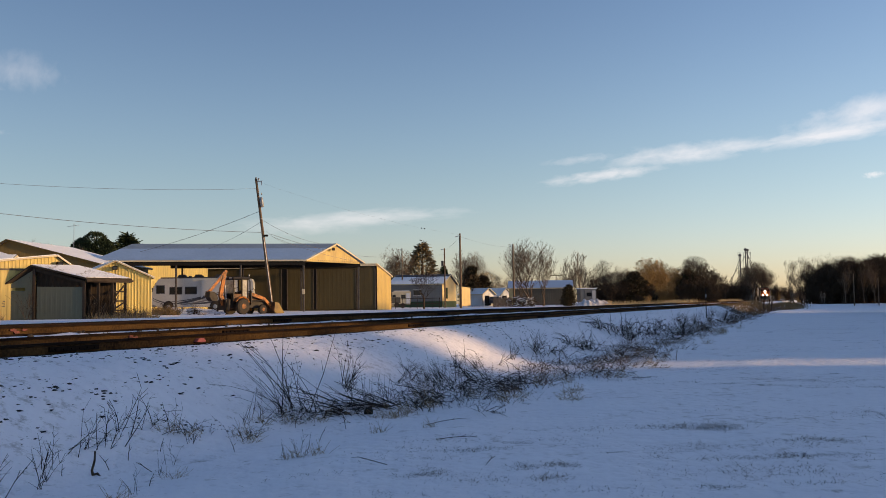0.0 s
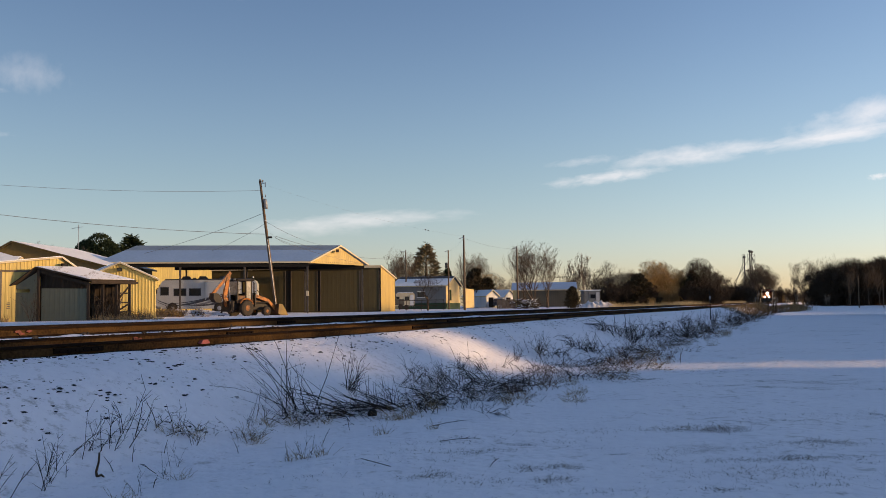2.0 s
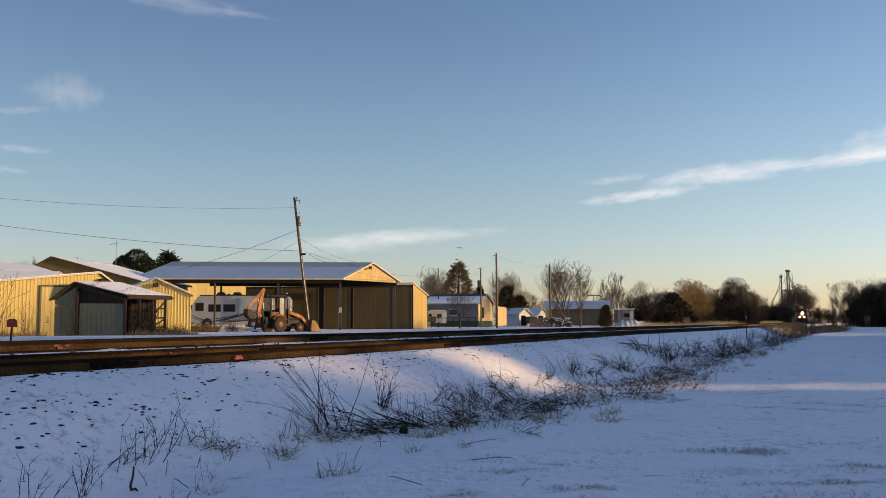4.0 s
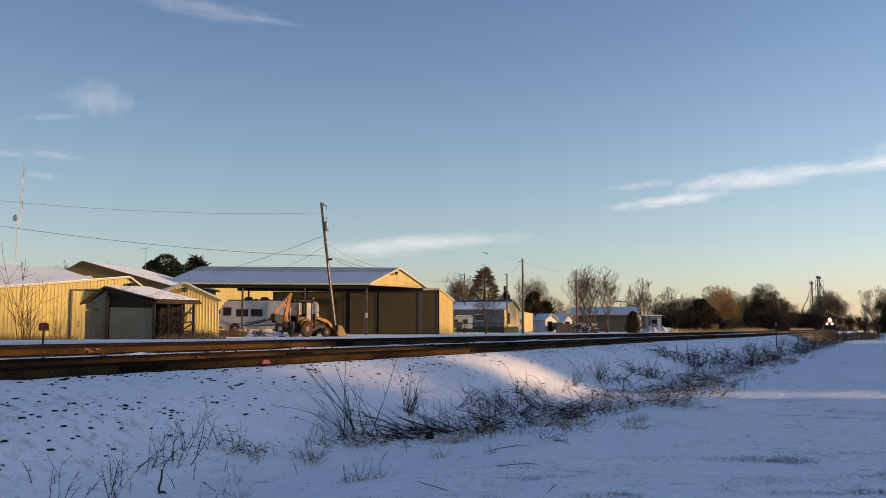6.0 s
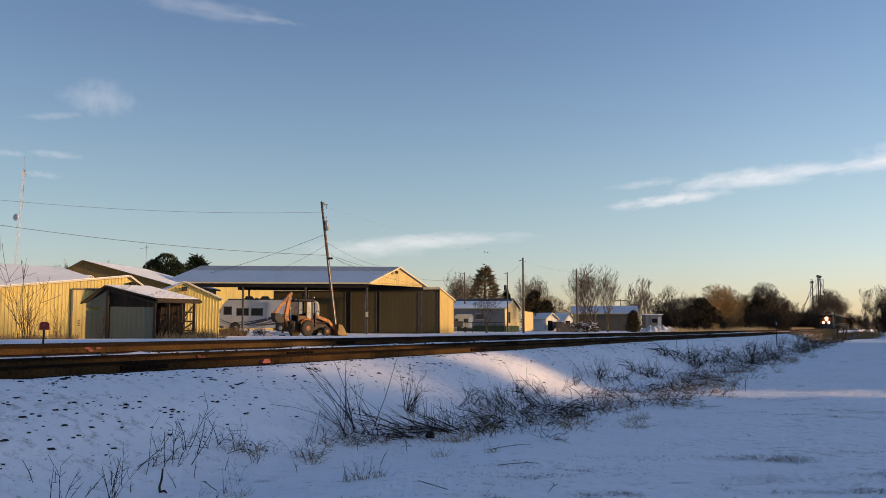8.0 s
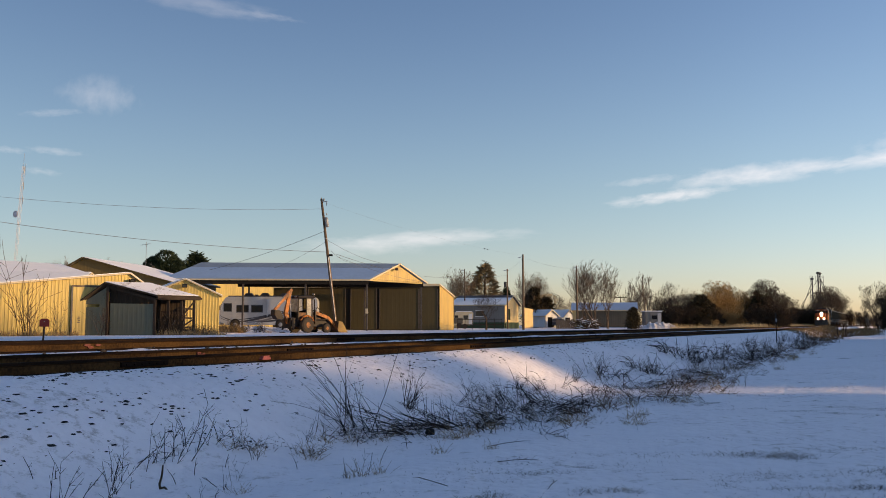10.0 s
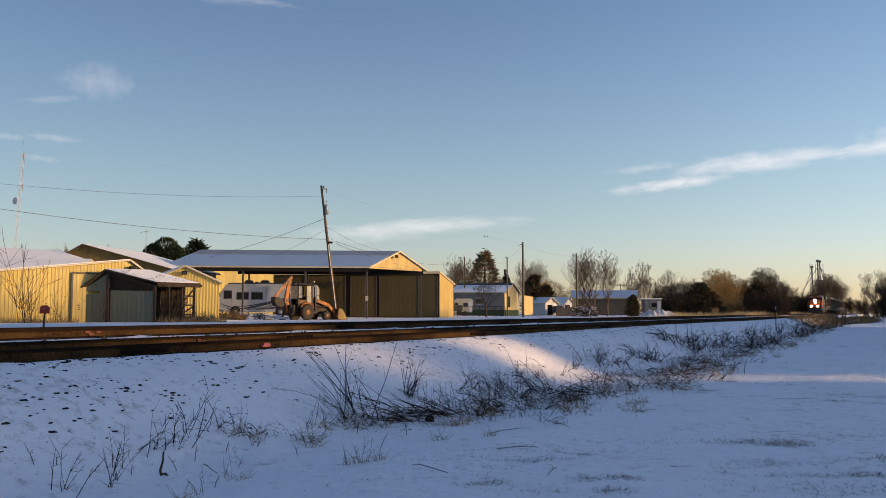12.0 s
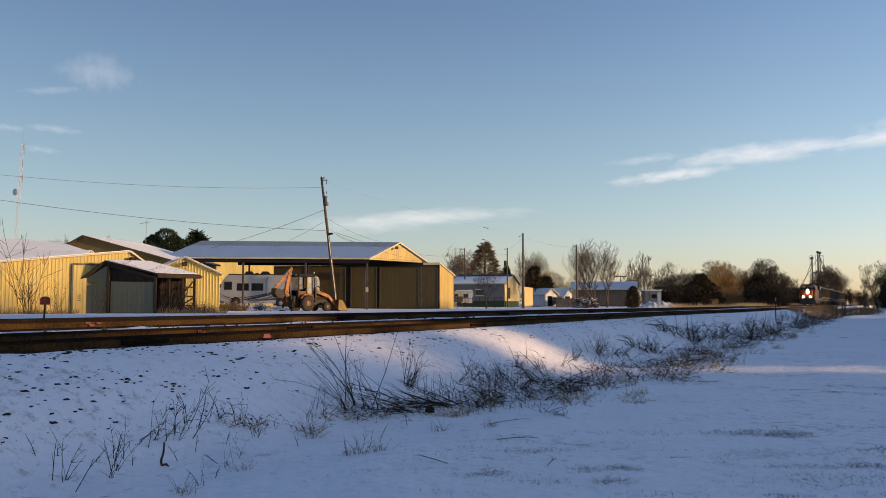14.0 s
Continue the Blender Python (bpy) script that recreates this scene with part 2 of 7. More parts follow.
NEEDLE_BROWN = mat("winter_brown_needles", (0.3, 0.24, 0.14), (0.18, 0.145, 0.085), 1.0, 8, 0.85, 0, 0.1, 0.01, 0.2)
SAPWOOD = mat("pale_brown_sapling_bark", (0.105, 0.068, 0.042), (0.05, 0.034, 0.022), 4, 30, 0.9, 0, 0)
WIRE = mat("dull_wire_sheath", (0.13, 0.13, 0.135), (0.09, 0.09, 0.095), 5, 30, 0.6, 0, 0)


# ---- building blocks ----
def mesh_of(name, verts, faces, material=None, smooth=False):
    me = bpy.data.meshes.new(name)
    me.from_pydata([tuple(v) for v in verts], [], faces)
    me.update()
    if material:
        me.materials.append(material)
    if smooth:
        me.polygons.foreach_set("use_smooth", [True] * len(me.polygons))
    return me


class Build:
    """Gathers closed pieces into one mesh."""

    def __init__(self):
        self.v, self.f = [], []

    def add(self, verts, faces):
        k = len(self.v)
        self.v += [Vector(v) for v in verts]
        self.f += [tuple(i + k for i in f) for f in faces]
        return self

    def box(self, x0, y0, z0, x1, y1, z1, bevel=0.0):
        if bevel <= 0:
            vs = [(x, y, z) for z in (z0, z1) for y in (y0, y1) for x in (x0, x1)]
            return self.add(vs, [(0, 2, 3, 1), (4, 5, 7, 6), (0, 1, 5, 4), (2, 6, 7, 3), (0, 4, 6, 2), (1, 3, 7, 5)])
        bm = bmesh.new()
        bmesh.ops.create_cube(bm, size=1.0)
        for v in bm.verts:
            v.co = Vector((x0 + (v.co.x + 0.5) * (x1 - x0), y0 + (v.co.y + 0.5) * (y1 - y0), z0 + (v.co.z + 0.5) * (z1 - z0)))
        bmesh.ops.bevel(bm, geom=bm.edges[:], offset=bevel, segments=2, affect="EDGES", profile=0.5)
        bm.verts.index_update()
        self.add([v.co.copy() for v in bm.verts], [tuple(v.index for v in f.verts) for f in bm.faces])
        bm.free()
        return self

    def beam(self, a, b, w, h=None, up=(0, 0, 1)):
        """A square bar from a to b."""
        a, b, h = Vector(a), Vector(b), h or w
        d = (b - a).normalized()
        side = d.cross(Vector(up))
        side = side.normalized() if side.length > 1e-4 else Vector((1, 0, 0))
        top = side.cross(d)
        vs = [p + side * (sx * w / 2) + top * (sz * h / 2) for p in (a, b) for sx, sz in ((-1, -1), (1, -1), (1, 1), (-1, 1))]
        return self.add(vs, [(0, 1, 2, 3), (7, 6, 5, 4), (0, 4, 5, 1), (1, 5, 6, 2), (2, 6, 7, 3), (3, 7, 4, 0)])

    def tube(self, pts, radii, sides=8, caps=True):
        pts = [Vector(p) for p in pts]
        if not isinstance(radii, (list, tuple)):
            radii = [radii] * len(pts)
        vs, fs = [], []
        ref = Vector((0.31, 0.17, 0.93))
        for i, p in enumerate(pts):
            d = (pts[min(i + 1, len(pts) - 1)] - pts[max(i - 1, 0)]).normalized()
            s = d.cross(ref)
            if s.length < 0.05:
                s = d.cross(Vector((1, 0, 0)))
            s.normalize()
            t = d.cross(s)
            for k in range(sides):
                a = 2 * math.pi * k / sides
                vs.append(p + (s * math.cos(a) + t * math.sin(a)) * radii[i])
        for i in range(len(pts) - 1):
            for k in range(sides):
                j = (k + 1) % sides
                fs.append((i * sides + k, i * sides + j, (i + 1) * sides + j, (i + 1) * sides + k))
        if caps:
            fs.append(tuple(range(sides))[::-1])
            fs.append(tuple((len(pts) - 1) * sides + k for k in range(sides)))
        return self.add(vs, fs)

    def lathe(self, prof, centre, axis, sides=20):
        """Turned shape: prof rows of (along axis, radius)."""
        c, ax = Vector(centre), Vector(axis).normalized()
        return self.tube([c + ax * a for a, r in prof], [max(r, 0.001) for a, r in prof], sides)

    def prism(self, poly, a, b):
        """A polygon of (x, z) swept in y from a to b."""
        n = len(poly)
        vs = [(x, a, z) for x, z in poly] + [(x, b, z) for x, z in poly]
        fs = [tuple(range(n)), tuple(range(2 * n - 1, n - 1, -1))]
        fs += [(i, i + n, (i + 1) % n + n, (i + 1) % n) for i in range(n)]
        return self.add(vs, fs)

    def done(self, name, material, smooth=False):
        me = mesh_of(name, self.v, self.f, material, smooth)
        bm = bmesh.new()
        bm.from_mesh(me)
        bmesh.ops.recalc_face_normals(bm, faces=bm.faces[:])
        bm.to_mesh(me)
        bm.free()
        return me


def part(name, build, material, parent, label="", smooth=False):
    ob = new(name, build.done(name, material, smooth) if isinstance(build, Build) else build)
    ob.parent = parent
    if label:
        tagged(ob, label)
    return ob


def thing(name, place, label, category, group="", kind="", turn=0.0):
    ob = new(name)
    ob.empty_display_size = 0.3
    ob.matrix_basis = Matrix.Translation(place) @ pose(0, 0, 0, 0, 0, turn)
    return tagged(ob, label, category, group, kind)


# ---- plan: the railway runs along TRACK; SIDE points across it, away from the camera ----
RAIL_TURN = radians(27.2)
TRACK = Vector((math.sin(RAIL_TURN), math.cos(RAIL_TURN), 0))
SIDE = Vector((-math.cos(RAIL_TURN), math.sin(RAIL_TURN), 0))


def by_rail(s, d, z=0.0):
    return TRACK * s + SIDE * d + Vector((0, 0, z))


def smooth_step(a, b, x):
    t = min(1.0, max(0.0, (x - a) / (b - a)))
    return t * t * (3 - 2 * t)


def ground_z(s, d):
    """Height of the snow: field, ditch, ballast shoulder, track bed, yard."""
    z = 0.02 * math.sin(s * 0.11 + d * 0.3)
    z -= 0.10 * math.exp(-((d - 6.0) / 1.2) ** 2)
    z += 0.93 * smooth_step(6.6, 9.6, d)
    z += 0.12 * smooth_step(11.6, 13.8, d)
    z += 0.0 * smooth_step(18.0, 30.0, d) + 0.2 * smooth_step(46.0, 62.0, d)
    # snow banked up over the foot of the near rail
    z += (0.06 + 0.02 * noise.noise((s * 1.7, d, 31.0)) + 0.012 * noise.noise((s * 5.0, d, 32.0))) * math.exp(-((d - 9.72) / 0.3) ** 2)
    if 11.7 < d < 14.2:
        z += 0.06 + 0.05 * noise.noise((s * 1.1, d * 0.6, 21.0)) + 0.03 * noise.noise((s * 3.7, d * 1.2, 22.0))
    if d < 9.5:
        z += 0.05 * noise.noise((s * 0.35, d * 0.5, 3.0)) + 0.035 * noise.noise((s * 1.3, d * 1.5, 9.0)) + 0.018 * noise.noise((s * 3.1, d * 3.3, 6.0))
    elif d > 17:
        z += 0.05 * noise.noise((s * 0.12, d * 0.2, 5.0))
    return z


def ground_at(x, y):
    p = Vector((x, y, 0))
    return ground_z(p.dot(TRACK), p.dot(SIDE))


def spread(lo, hi, near, far):
    """Steps that widen with distance from 0."""
    out, v = [0.0], near
    while out[-1] < hi:
        out.append(out[-1] + v)
        v = min(far, max(near, out[-1] * 0.035))
    neg, v = [], near
    x = 0.0
    while x > lo:
        x -= v
        v = min(far, max(near, -x * 0.035))
        neg.append(x)
    return neg[::-1] + out


def build_ground():
    ss = spread(-600, 3600, 0.22, 300)
    ds = sorted(set([-3000, -2000, -1200, -700, -400, -250, -160, -110, -80, -60, -45, -35, -28, -23, -19, -16, -13.5, -11.5, -10, -8.5, -7.2, -6, -5]
                    + [round(-4.4 + 0.3 * i, 2) for i in range(15)] + [round(0.2 + 0.22 * i, 2) for i in range(50)]
                    + [11.6, 12.2, 12.8, 13.3, 13.8, 14.5, 15.5, 16.5, 17, 18, 20, 22, 24, 26, 28, 30, 33, 36, 39, 42, 46, 50, 54, 58, 62, 70, 85, 110, 150, 220, 350, 600, 1000, 1800, 3000]))
    vs = [by_rail(s, d, ground_z(s, d)) for s in ss for d in ds]
    n = len(ds)
    fs = [(i * n + j, (i + 1) * n + j, (i + 1) * n + j + 1, i * n + j + 1) for i in range(len(ss) - 1) for j in range(n - 1)]
    me = mesh_of("ground", vs, [f[::-1] for f in fs], SNOW, True)
    tagged(new("ground", me), "snow-covered field, ditch, rail bed and yard", "ground", kind="structure")


build_ground()

# rails: head, web and foot, top at z
RAIL_SHAPE = [(-0.075, 0), (0.075, 0), (0.075, 0.014), (0.02, 0.03), (0.009, 0.045), (0.009, 0.135), (0.034, 0.147), (0.036, 0.178),
              (0.026, 0.186), (-0.026, 0.186), (-0.036, 0.178), (-0.034, 0.147), (-0.009, 0.135), (-0.009, 0.045), (-0.02, 0.03), (-0.075, 0.014)]


HEAD_SHAPE = [(-0.037, 0.148), (0.037, 0.148), (0.039, 0.178), (0.028, 0.187), (-0.028, 0.187), (-0.039, 0.178)]
FOOT_SHAPE = [(-0.078, -0.01), (0.078, -0.01), (0.078, 0.015), (0.03, 0.029), (-0.03, 0.029), (-0.078, 0.015)]
JOINT = 21.5


def rail(d, top, s0, s1, shape=RAIL_SHAPE):
    b, n = Build(), len(shape)
    steps = [s0 + (s1 - s0) * i / 8 for i in range(9)]
    vs = [by_rail(s, d + x, top - 0.186 + z) for s in steps for x, z in shape]
    fs = [(k * n + i, k * n + (i + 1) % n, (k + 1) * n + (i + 1) % n, (k + 1) * n + i) for k in range(8) for i in range(n)]
    b.add(vs, fs + [tuple(range(n)), tuple(range(8 * n, 9 * n))[::-1]])
    return b


RAIL_LIST = []
TRACKS = (("near", 10.0, 1.125, 1.165), ("far", 14.3, 1.285, 1.295))
for side, d, z0, z1 in TRACKS:
    tr = thing("railway_track", (0, 0, 0), "rusty steel railway track half buried in snow", "railway track", "railway tracks")
    for dd, z in ((d, z0), (d + 1.5, z1)):
        rl_ = part("rail", rail(dd, z, -80, 900), RUST, tr)
        RAIL_LIST.append(rl_)
        # near-black head and foot: shade lines along the rail put into the colour
        part("rail_head", rail(dd, z + 0.002, -80, 900, HEAD_SHAPE), RAIL_TOP, rl_, "worn rail head darkened to stand for its shade")
        part("rail_foot", rail(dd, z + 0.002, -80, 900, FOOT_SHAPE), RAIL_TOP, rl_, "rail foot darkened to stand for its shade")
        for k in range(9):
            s = JOINT + (k - 1) * 11.9 + (5.9 if dd > d else 0.0)
            jb = Build()
            a, b = by_rail(s - 0.46, dd - 0.03, z - 0.094), by_rail(s + 0.46, dd - 0.03, z - 0.094)
            jb.beam(a, b, 0.034, 0.07)
            for j in range(6):
                c = by_rail(s - 0.37 + j * 0.148, dd - 0.046, z - 0.094)
                jb.lathe([(0, 0.017), (0.022, 0.015)], c, -SIDE, 6)
            part("joint_bar", jb, RAIL_TOP, rl_, "bolted dark joint bar")


# ---- buildings ----
def at(b, d, z=0.0):
    """A place d metres ahead, at the tangent b of its bearing to the right."""
    return Vector((b * d, d, z))


def ribbed(p, q, z0, tops, pitch=0.3, rib=0.018, thick=0.12, normal=None):
    """A wall of ribbed sheet from p to q; tops: rows of (fraction, height) of its upper edge."""
    p, q = Vector(p).to_2d(), Vector(q).to_2d()
    run = q - p
    ln = run.length
    e = run / ln
    out = Vector((e.y, -e.x)) if normal is None else Vector(normal).to_2d().normalized()
    rows = [(0.0, 0.0)]
    n = max(1, int(ln / pitch))
    w = ln / n
    for i in range(n):
        x = i * w
        rows += [(x + w * 0.5, 0.0), (x + w * 0.64, rib), (x + w * 0.86, rib), (x + w, 0.0)]
    for fr, z in tops[1:-1]:
        rows.append((fr * ln, 0.0))
    rows.sort()

    def top(x):
        f = x / ln
        for (f0, za), (f1, zb) in zip(tops, tops[1:]):
            if f <= f1 + 1e-9:
                return za + (zb - za) * (f - f0) / (f1 - f0)
        return tops[-1][1]
    vs, fs = [], []
    for x, o in rows:
        a = p + e * x
        f, k = a + out * o, a - out * thick
        vs += [(f.x, f.y, z0), (f.x, f.y, top(x)), (k.x, k.y, z0), (k.x, k.y, top(x))]
    for i in range(len(rows) - 1):
        a, b = 4 * i, 4 * i + 4
        fs += [(a, b, b + 1, a + 1), (a + 3, b + 3, b + 2, a + 2), (a + 1, b + 1, b + 3, a + 3)]
    fs += [(0, 1, 3, 2), (4 * len(rows) - 4, 4 * len(rows) - 2, 4 * len(rows) - 1, 4 * len(rows) - 3)]
    return Build().add(vs, fs)


def slab(a, b, c, d, thick):
    """A plate over four corners (anticlockwise from above), lifted by thick."""
    low = [Vector(p) for p in (a, b, c, d)]
    up = (low[1] - low[0]).cross(low[3] - low[0]).normalized()
    if up.z < 0:
        up = -up
    vs = low + [p + up * thick for p in low]
    return Build().add(vs, [(0, 1, 2, 3), (7, 6, 5, 4), (0, 4, 5, 1), (1, 5, 6, 2), (2, 6, 7, 3), (3, 7, 4, 0)])


def gabled(name, label, corner, along, across, base, eave, ridge, wall=None, roof=None, over=0.35, walls="fbrl", group="", snow=True, trim=None, pitch=0.3, top=0.5, cover=1.0, frost=None, rib=0.018, fascia=0.14):
    """A gable-roofed building. corner: near corner on the gable that faces the camera; along: the length; across: the gable."""
    wall, roof, trim = wall or YELLOW, roof or GREY_METAL, trim or CREAM
    ob = thing(name, (0, 0, 0), label, "building", group)
    c, L, G = Vector(corner).to_2d(), Vector(along), Vector(across)
    a, g = L.normalized(), G.normalized()
    q = [c, c + G, c + G + L, c + L]
    gable = [(0, eave), (top, ridge), (1, eave)]
    if "f" in walls:
        part("wall", ribbed(q[0], q[1], base, gable, pitch, rib, normal=-a), wall, ob)
    if "b" in walls:
        part("wall", ribbed(q[3], q[2], base, [(0, eave), (top, ridge), (1, eave)], pitch, rib, normal=a), wall, ob)
    if "l" in walls:
        part("wall", ribbed(q[0], q[3], base, [(0, eave), (1, eave)], pitch, rib, normal=-g), wall, ob)
    if "r" in walls:
        part("wall", ribbed(q[1], q[2], base, [(0, eave), (1, eave)], pitch, rib, normal=g), wall, ob)
    gl = G.length
    for k, (s0, s1) in enumerate(((0.0, top), (1.0, top))):
        o = -g * over if k == 0 else g * over
        half = gl * abs(s1 - s0)
        drop = (ridge - eave) * over / half
        e0 = c + G * s0 + o - a * over
        e1 = c + G * s0 + o + L + a * over
        r0, r1 = c + G * top - a * over, c + G * top + L + a * over
        zs = eave - drop + 0.03, ridge + 0.03
        cor = [(*e0, zs[0]), (*e1, zs[0]), (*r1, zs[1]), (*r0, zs[1])]
        rf = part("roof", slab(*cor, 0.07), roof, ob)
        if snow:
            m = [Vector(v) for v in cor]
            mid = sum(m, Vector()) / 4
            if cover < 1.0:
                m = [m[0], m[1], m[1].lerp(m[2], cover), m[0].lerp(m[3], cover)]
            inner = [v + (mid - v) * 0.012 + Vector((0, 0, 0.08)) for v in m]
            part("snow_layer", slab(*inner, 0.04), frost or ROOF_SNOW, rf, "thin layer of snow")
        part("fascia", Build().beam(Vector((*e0, zs[0] + 0.02)) - Vector((*a, 0)) * 0.02, Vector((*r0, zs[1] + 0.02)) - Vector((*a, 0)) * 0.02, 0.05, fascia), trim, ob)
        part("gutter", Build().beam((*e0, zs[0] + 0.02), (*e1, zs[0] + 0.02), 0.1, 0.14), trim, ob)
    return ob


POST_STEEL = mat("dull_brown_grey_post_steel", (0.13, 0.115, 0.1), (0.075, 0.06, 0.05), 1.5, 15, 0.6, 0.3, 0.1, 0.003)
# open-sided barn: roof on posts
BC, BL, BG = Vector((-7.36, 86.0)), Vector((-19.4, -2.1)), Vector((5.23, 6.8))
barn = gabled("open_barn", "open-sided tan steel barn with a snowy gable roof on posts", BC, BL, BG, 6.0, 6.15, 7.88, TAN_STEEL, BLUE_STEEL, 0.3, "fb", cover=0.68, frost=SHADED_SNOW)
part("beam", Build().beam((*BC, 5.9), (*(BC + BL), 5.9), 0.2, 0.5), DARK, barn)
part("beam", Build().beam((*(BC + BG), 5.9), (*(BC + BG + BL), 5.9), 0.2, 0.5), DARK, barn)
# near-black sheet added: shade under the open roof put into its colour
part("ceiling_sheet", slab((*BC, 6.14), (*(BC + BL), 6.14), (*(BC + BL + BG), 6.14), (*(BC + BG), 6.14), 0.04), DARK, barn)
for i in range(4):
    for e in (0.0, 1.0):
        p = BC + BL * (0.01 + i * 0.31) + BG * e
        part("post", Build().box(p.x - 0.085, p.y - 0.085, ground_at(*p) - 0.3, p.x + 0.085, p.y + 0.085, 5.9, 0.015), POST_STEEL, barn)

q = BC + BL * 0.01
part("meter_box", Build().box(q.x - 0.12, q.y - 0.22, 2.75, q.x + 0.14, q.y - 0.08, 3.25, 0.02), CREAM, barn)
# long tan warehouse behind it
WC = at(-0.0045, 95).to_2d()
ware = thing("warehouse", (0, 0, 0), "tan ribbed steel warehouse with sliding doors and a snowy roof", "building")
wl_ = at(-0.196, 93.5).to_2d()
wr_ = WC + Vector((1.68, 5.2))
wb_ = wl_ + Vector((1.68, 5.2))
# front gets the shade-dark tan, the end wall the sunlit one
part("wall", ribbed(wl_, WC, 1.0, [(0, 5.75), (1, 5.95)], 0.4, 0.004, normal=(0, -1)), SHADED_TAN, ware)
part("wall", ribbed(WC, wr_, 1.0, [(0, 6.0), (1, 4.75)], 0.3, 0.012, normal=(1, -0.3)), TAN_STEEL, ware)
part("wall", ribbed(wb_, wr_, 1.0, [(0, 4.6), (1, 4.75)], 0.3, normal=(0, 1)), SHADED_TAN, ware)
part("roof", slab((wl_.x, wl_.y - .2, 5.8), (WC.x + .1, WC.y - .2, 6.02), (wr_.x + .2, wr_.y, 4.8), (wb_.x, wb_.y, 4.65), 0.12), CREAM, ware)
part("gutter", Build().beam((wl_.x, wl_.y - 0.25, 5.72), (WC.x, WC.y - 0.25, 5.95), 0.14, 0.16), CREAM, ware)
part("corner_trim", Build().beam((WC.x - 0.05, WC.y - 0.06, 1.1), (WC.x - 0.05, WC.y - 0.06, 5.9), 0.22, 0.1, (0, 1, 0)), DARK, ware)


def on_ware(x_tan, proud):
    f = (x_tan + 0.196) / (0.196 - 0.0045)
    v = wl_.lerp(WC, f)
    return Vector((v.x, v.y - proud))


for b0, b1 in ((-0.113, -0.1075), (-0.0765, -0.0745)):
    p0, p1 = on_ware(b0, 0.05), on_ware(b1, 0.05)
    part("door_gap", Build().box(p0.x, p0.y - 0.01, 1.2, p1.x, p0.y + 0.03, 5.6), DARK, ware, "dark gap between sliding doors")
for b0, b1 in ((-0.156, -0.1135), (-0.107, -0.0775), (-0.0735, -0.0285), (-0.027, -0.006)):
    p0, p1 = on_ware(b0, 0.1), on_ware(b1, 0.1)
    dr = part("sliding_door", ribbed(p0, p1, 1.2, [(0, 5.55), (1, 5.6)], 0.45, 0.003, 0.04, normal=(0, -1)), SHADED_TAN, ware)
    part("door_edge", Build().beam((p0.x, p0.y - 0.02, 1.2), (p0.x, p0.y - 0.02, 5.55), 0.08, 0.06, (0, 1, 0)), OLD_WOOD, dr)
    part("door_edge", Build().beam((p1.x, p1.y - 0.02, 1.2), (p1.x, p1.y - 0.02, 5.55), 0.08, 0.06, (0, 1, 0)), OLD_WOOD, dr)

TRIM_GREY = mat("dark_grey_trim", (0.13, 0.125, 0.115), (0.09, 0.085, 0.08), 2, 15, 0.6)
# yellow shed by the yard
SL, SR = Vector((-25.8, 46.0)), Vector((-17.8, 53.4))
shed = gabled("yellow_shed", "yellow ribbed steel shed with a low snowy gable roof", SL, Vector((-5.9, 6.4)), SR - SL, 0.9, 3.6, 4.7, YELLOW, GREY_METAL, 0.15, top=0.851, pitch=0.2, trim=CREAM, fascia=0.08)


def on_shed(f, z, proud=0.0):
    v = SL + (SR - SL) * f
    return Vector((v.x + 0.679 * proud, v.y - 0.734 * proud, z))


door = part("sliding_door", ribbed(on_shed(0.545, 0, 0.08).to_2d(), on_shed(0.71, 0, 0.08).to_2d(), 1.0, [(0, 3.85), (1, 3.85)], 0.3, thick=0.03, normal=(0.679, -0.734)), YELLOW, shed)
part("door_rail", Build().beam(on_shed(0.54, 3.9, 0.1), on_shed(0.75, 3.9, 0.1), 0.06, 0.1), OLD_WOOD, shed)
part("door_edge", Build().beam(on_shed(0.541, 1.0, 0.1), on_shed(0.541, 3.9, 0.1), 0.05, 0.1, (0.73, 0.68, 0)), TRIM_GREY, shed)
for k in range(4):
    part("paint_bar", Build().beam(on_shed(0.575 - 0.004 * (k % 2), 2.1 - k * 0.1, 0.125), on_shed(0.586, 2.1 - k * 0.1, 0.125), 0.02, 0.045), TRIM_GREY, door, "small dark painted bar")
gabled("yellow_shed", "small yellow steel shed with a steep snowy gable", at(-0.34, 60).to_2d(), Vector((-3.5, 7.5)), Vector((4.6, 1.2)), 0.9, 3.7, 4.8, YELLOW, GREY_METAL, 0.15, pitch=0.2, trim=CREAM, fascia=0.08)
gabled("yellow_hall", "large tan steel hall with a broad snowy roof", at(-0.463, 78).to_2d(), Vector((1.5, 11)), Vector((11.0, 1.0)), 0.9, 5.6, 7.7, WEATHERED_TAN, GREY_METAL, 0.3, top=0.32, trim=SHADED_TAN, rib=0.006)
gabled("yellow_shed", "low narrow steel shed under a snowy roof", Vector((-25.5, 60.2)), Vector((-8.5, -1.5)), Vector((0.4, 3.4)), 0.9, 4.3, 5.32, YELLOW, GREY_METAL, 0.12, fascia=0.08)
gabled("yellow_hall", "steel hall with a broad snowy roof catching the sun", Vector((-27.5, 71.9)), Vector((-18.4, -27.0)), Vector((-12.6, 8.6)), 0.9, 5.2, 6.9, YELLOW, GREY_METAL, 0.2, fascia=0.08)
gabled("yellow_hall", "yellow steel hall lit by low sun", at(-0.292, 112).to_2d(), Vector((-4, 9)), Vector((10.2, 5.8)), 1.0, 7.1, 7.5, YELLOW, GREY_METAL, 0.3, rib=0.006)

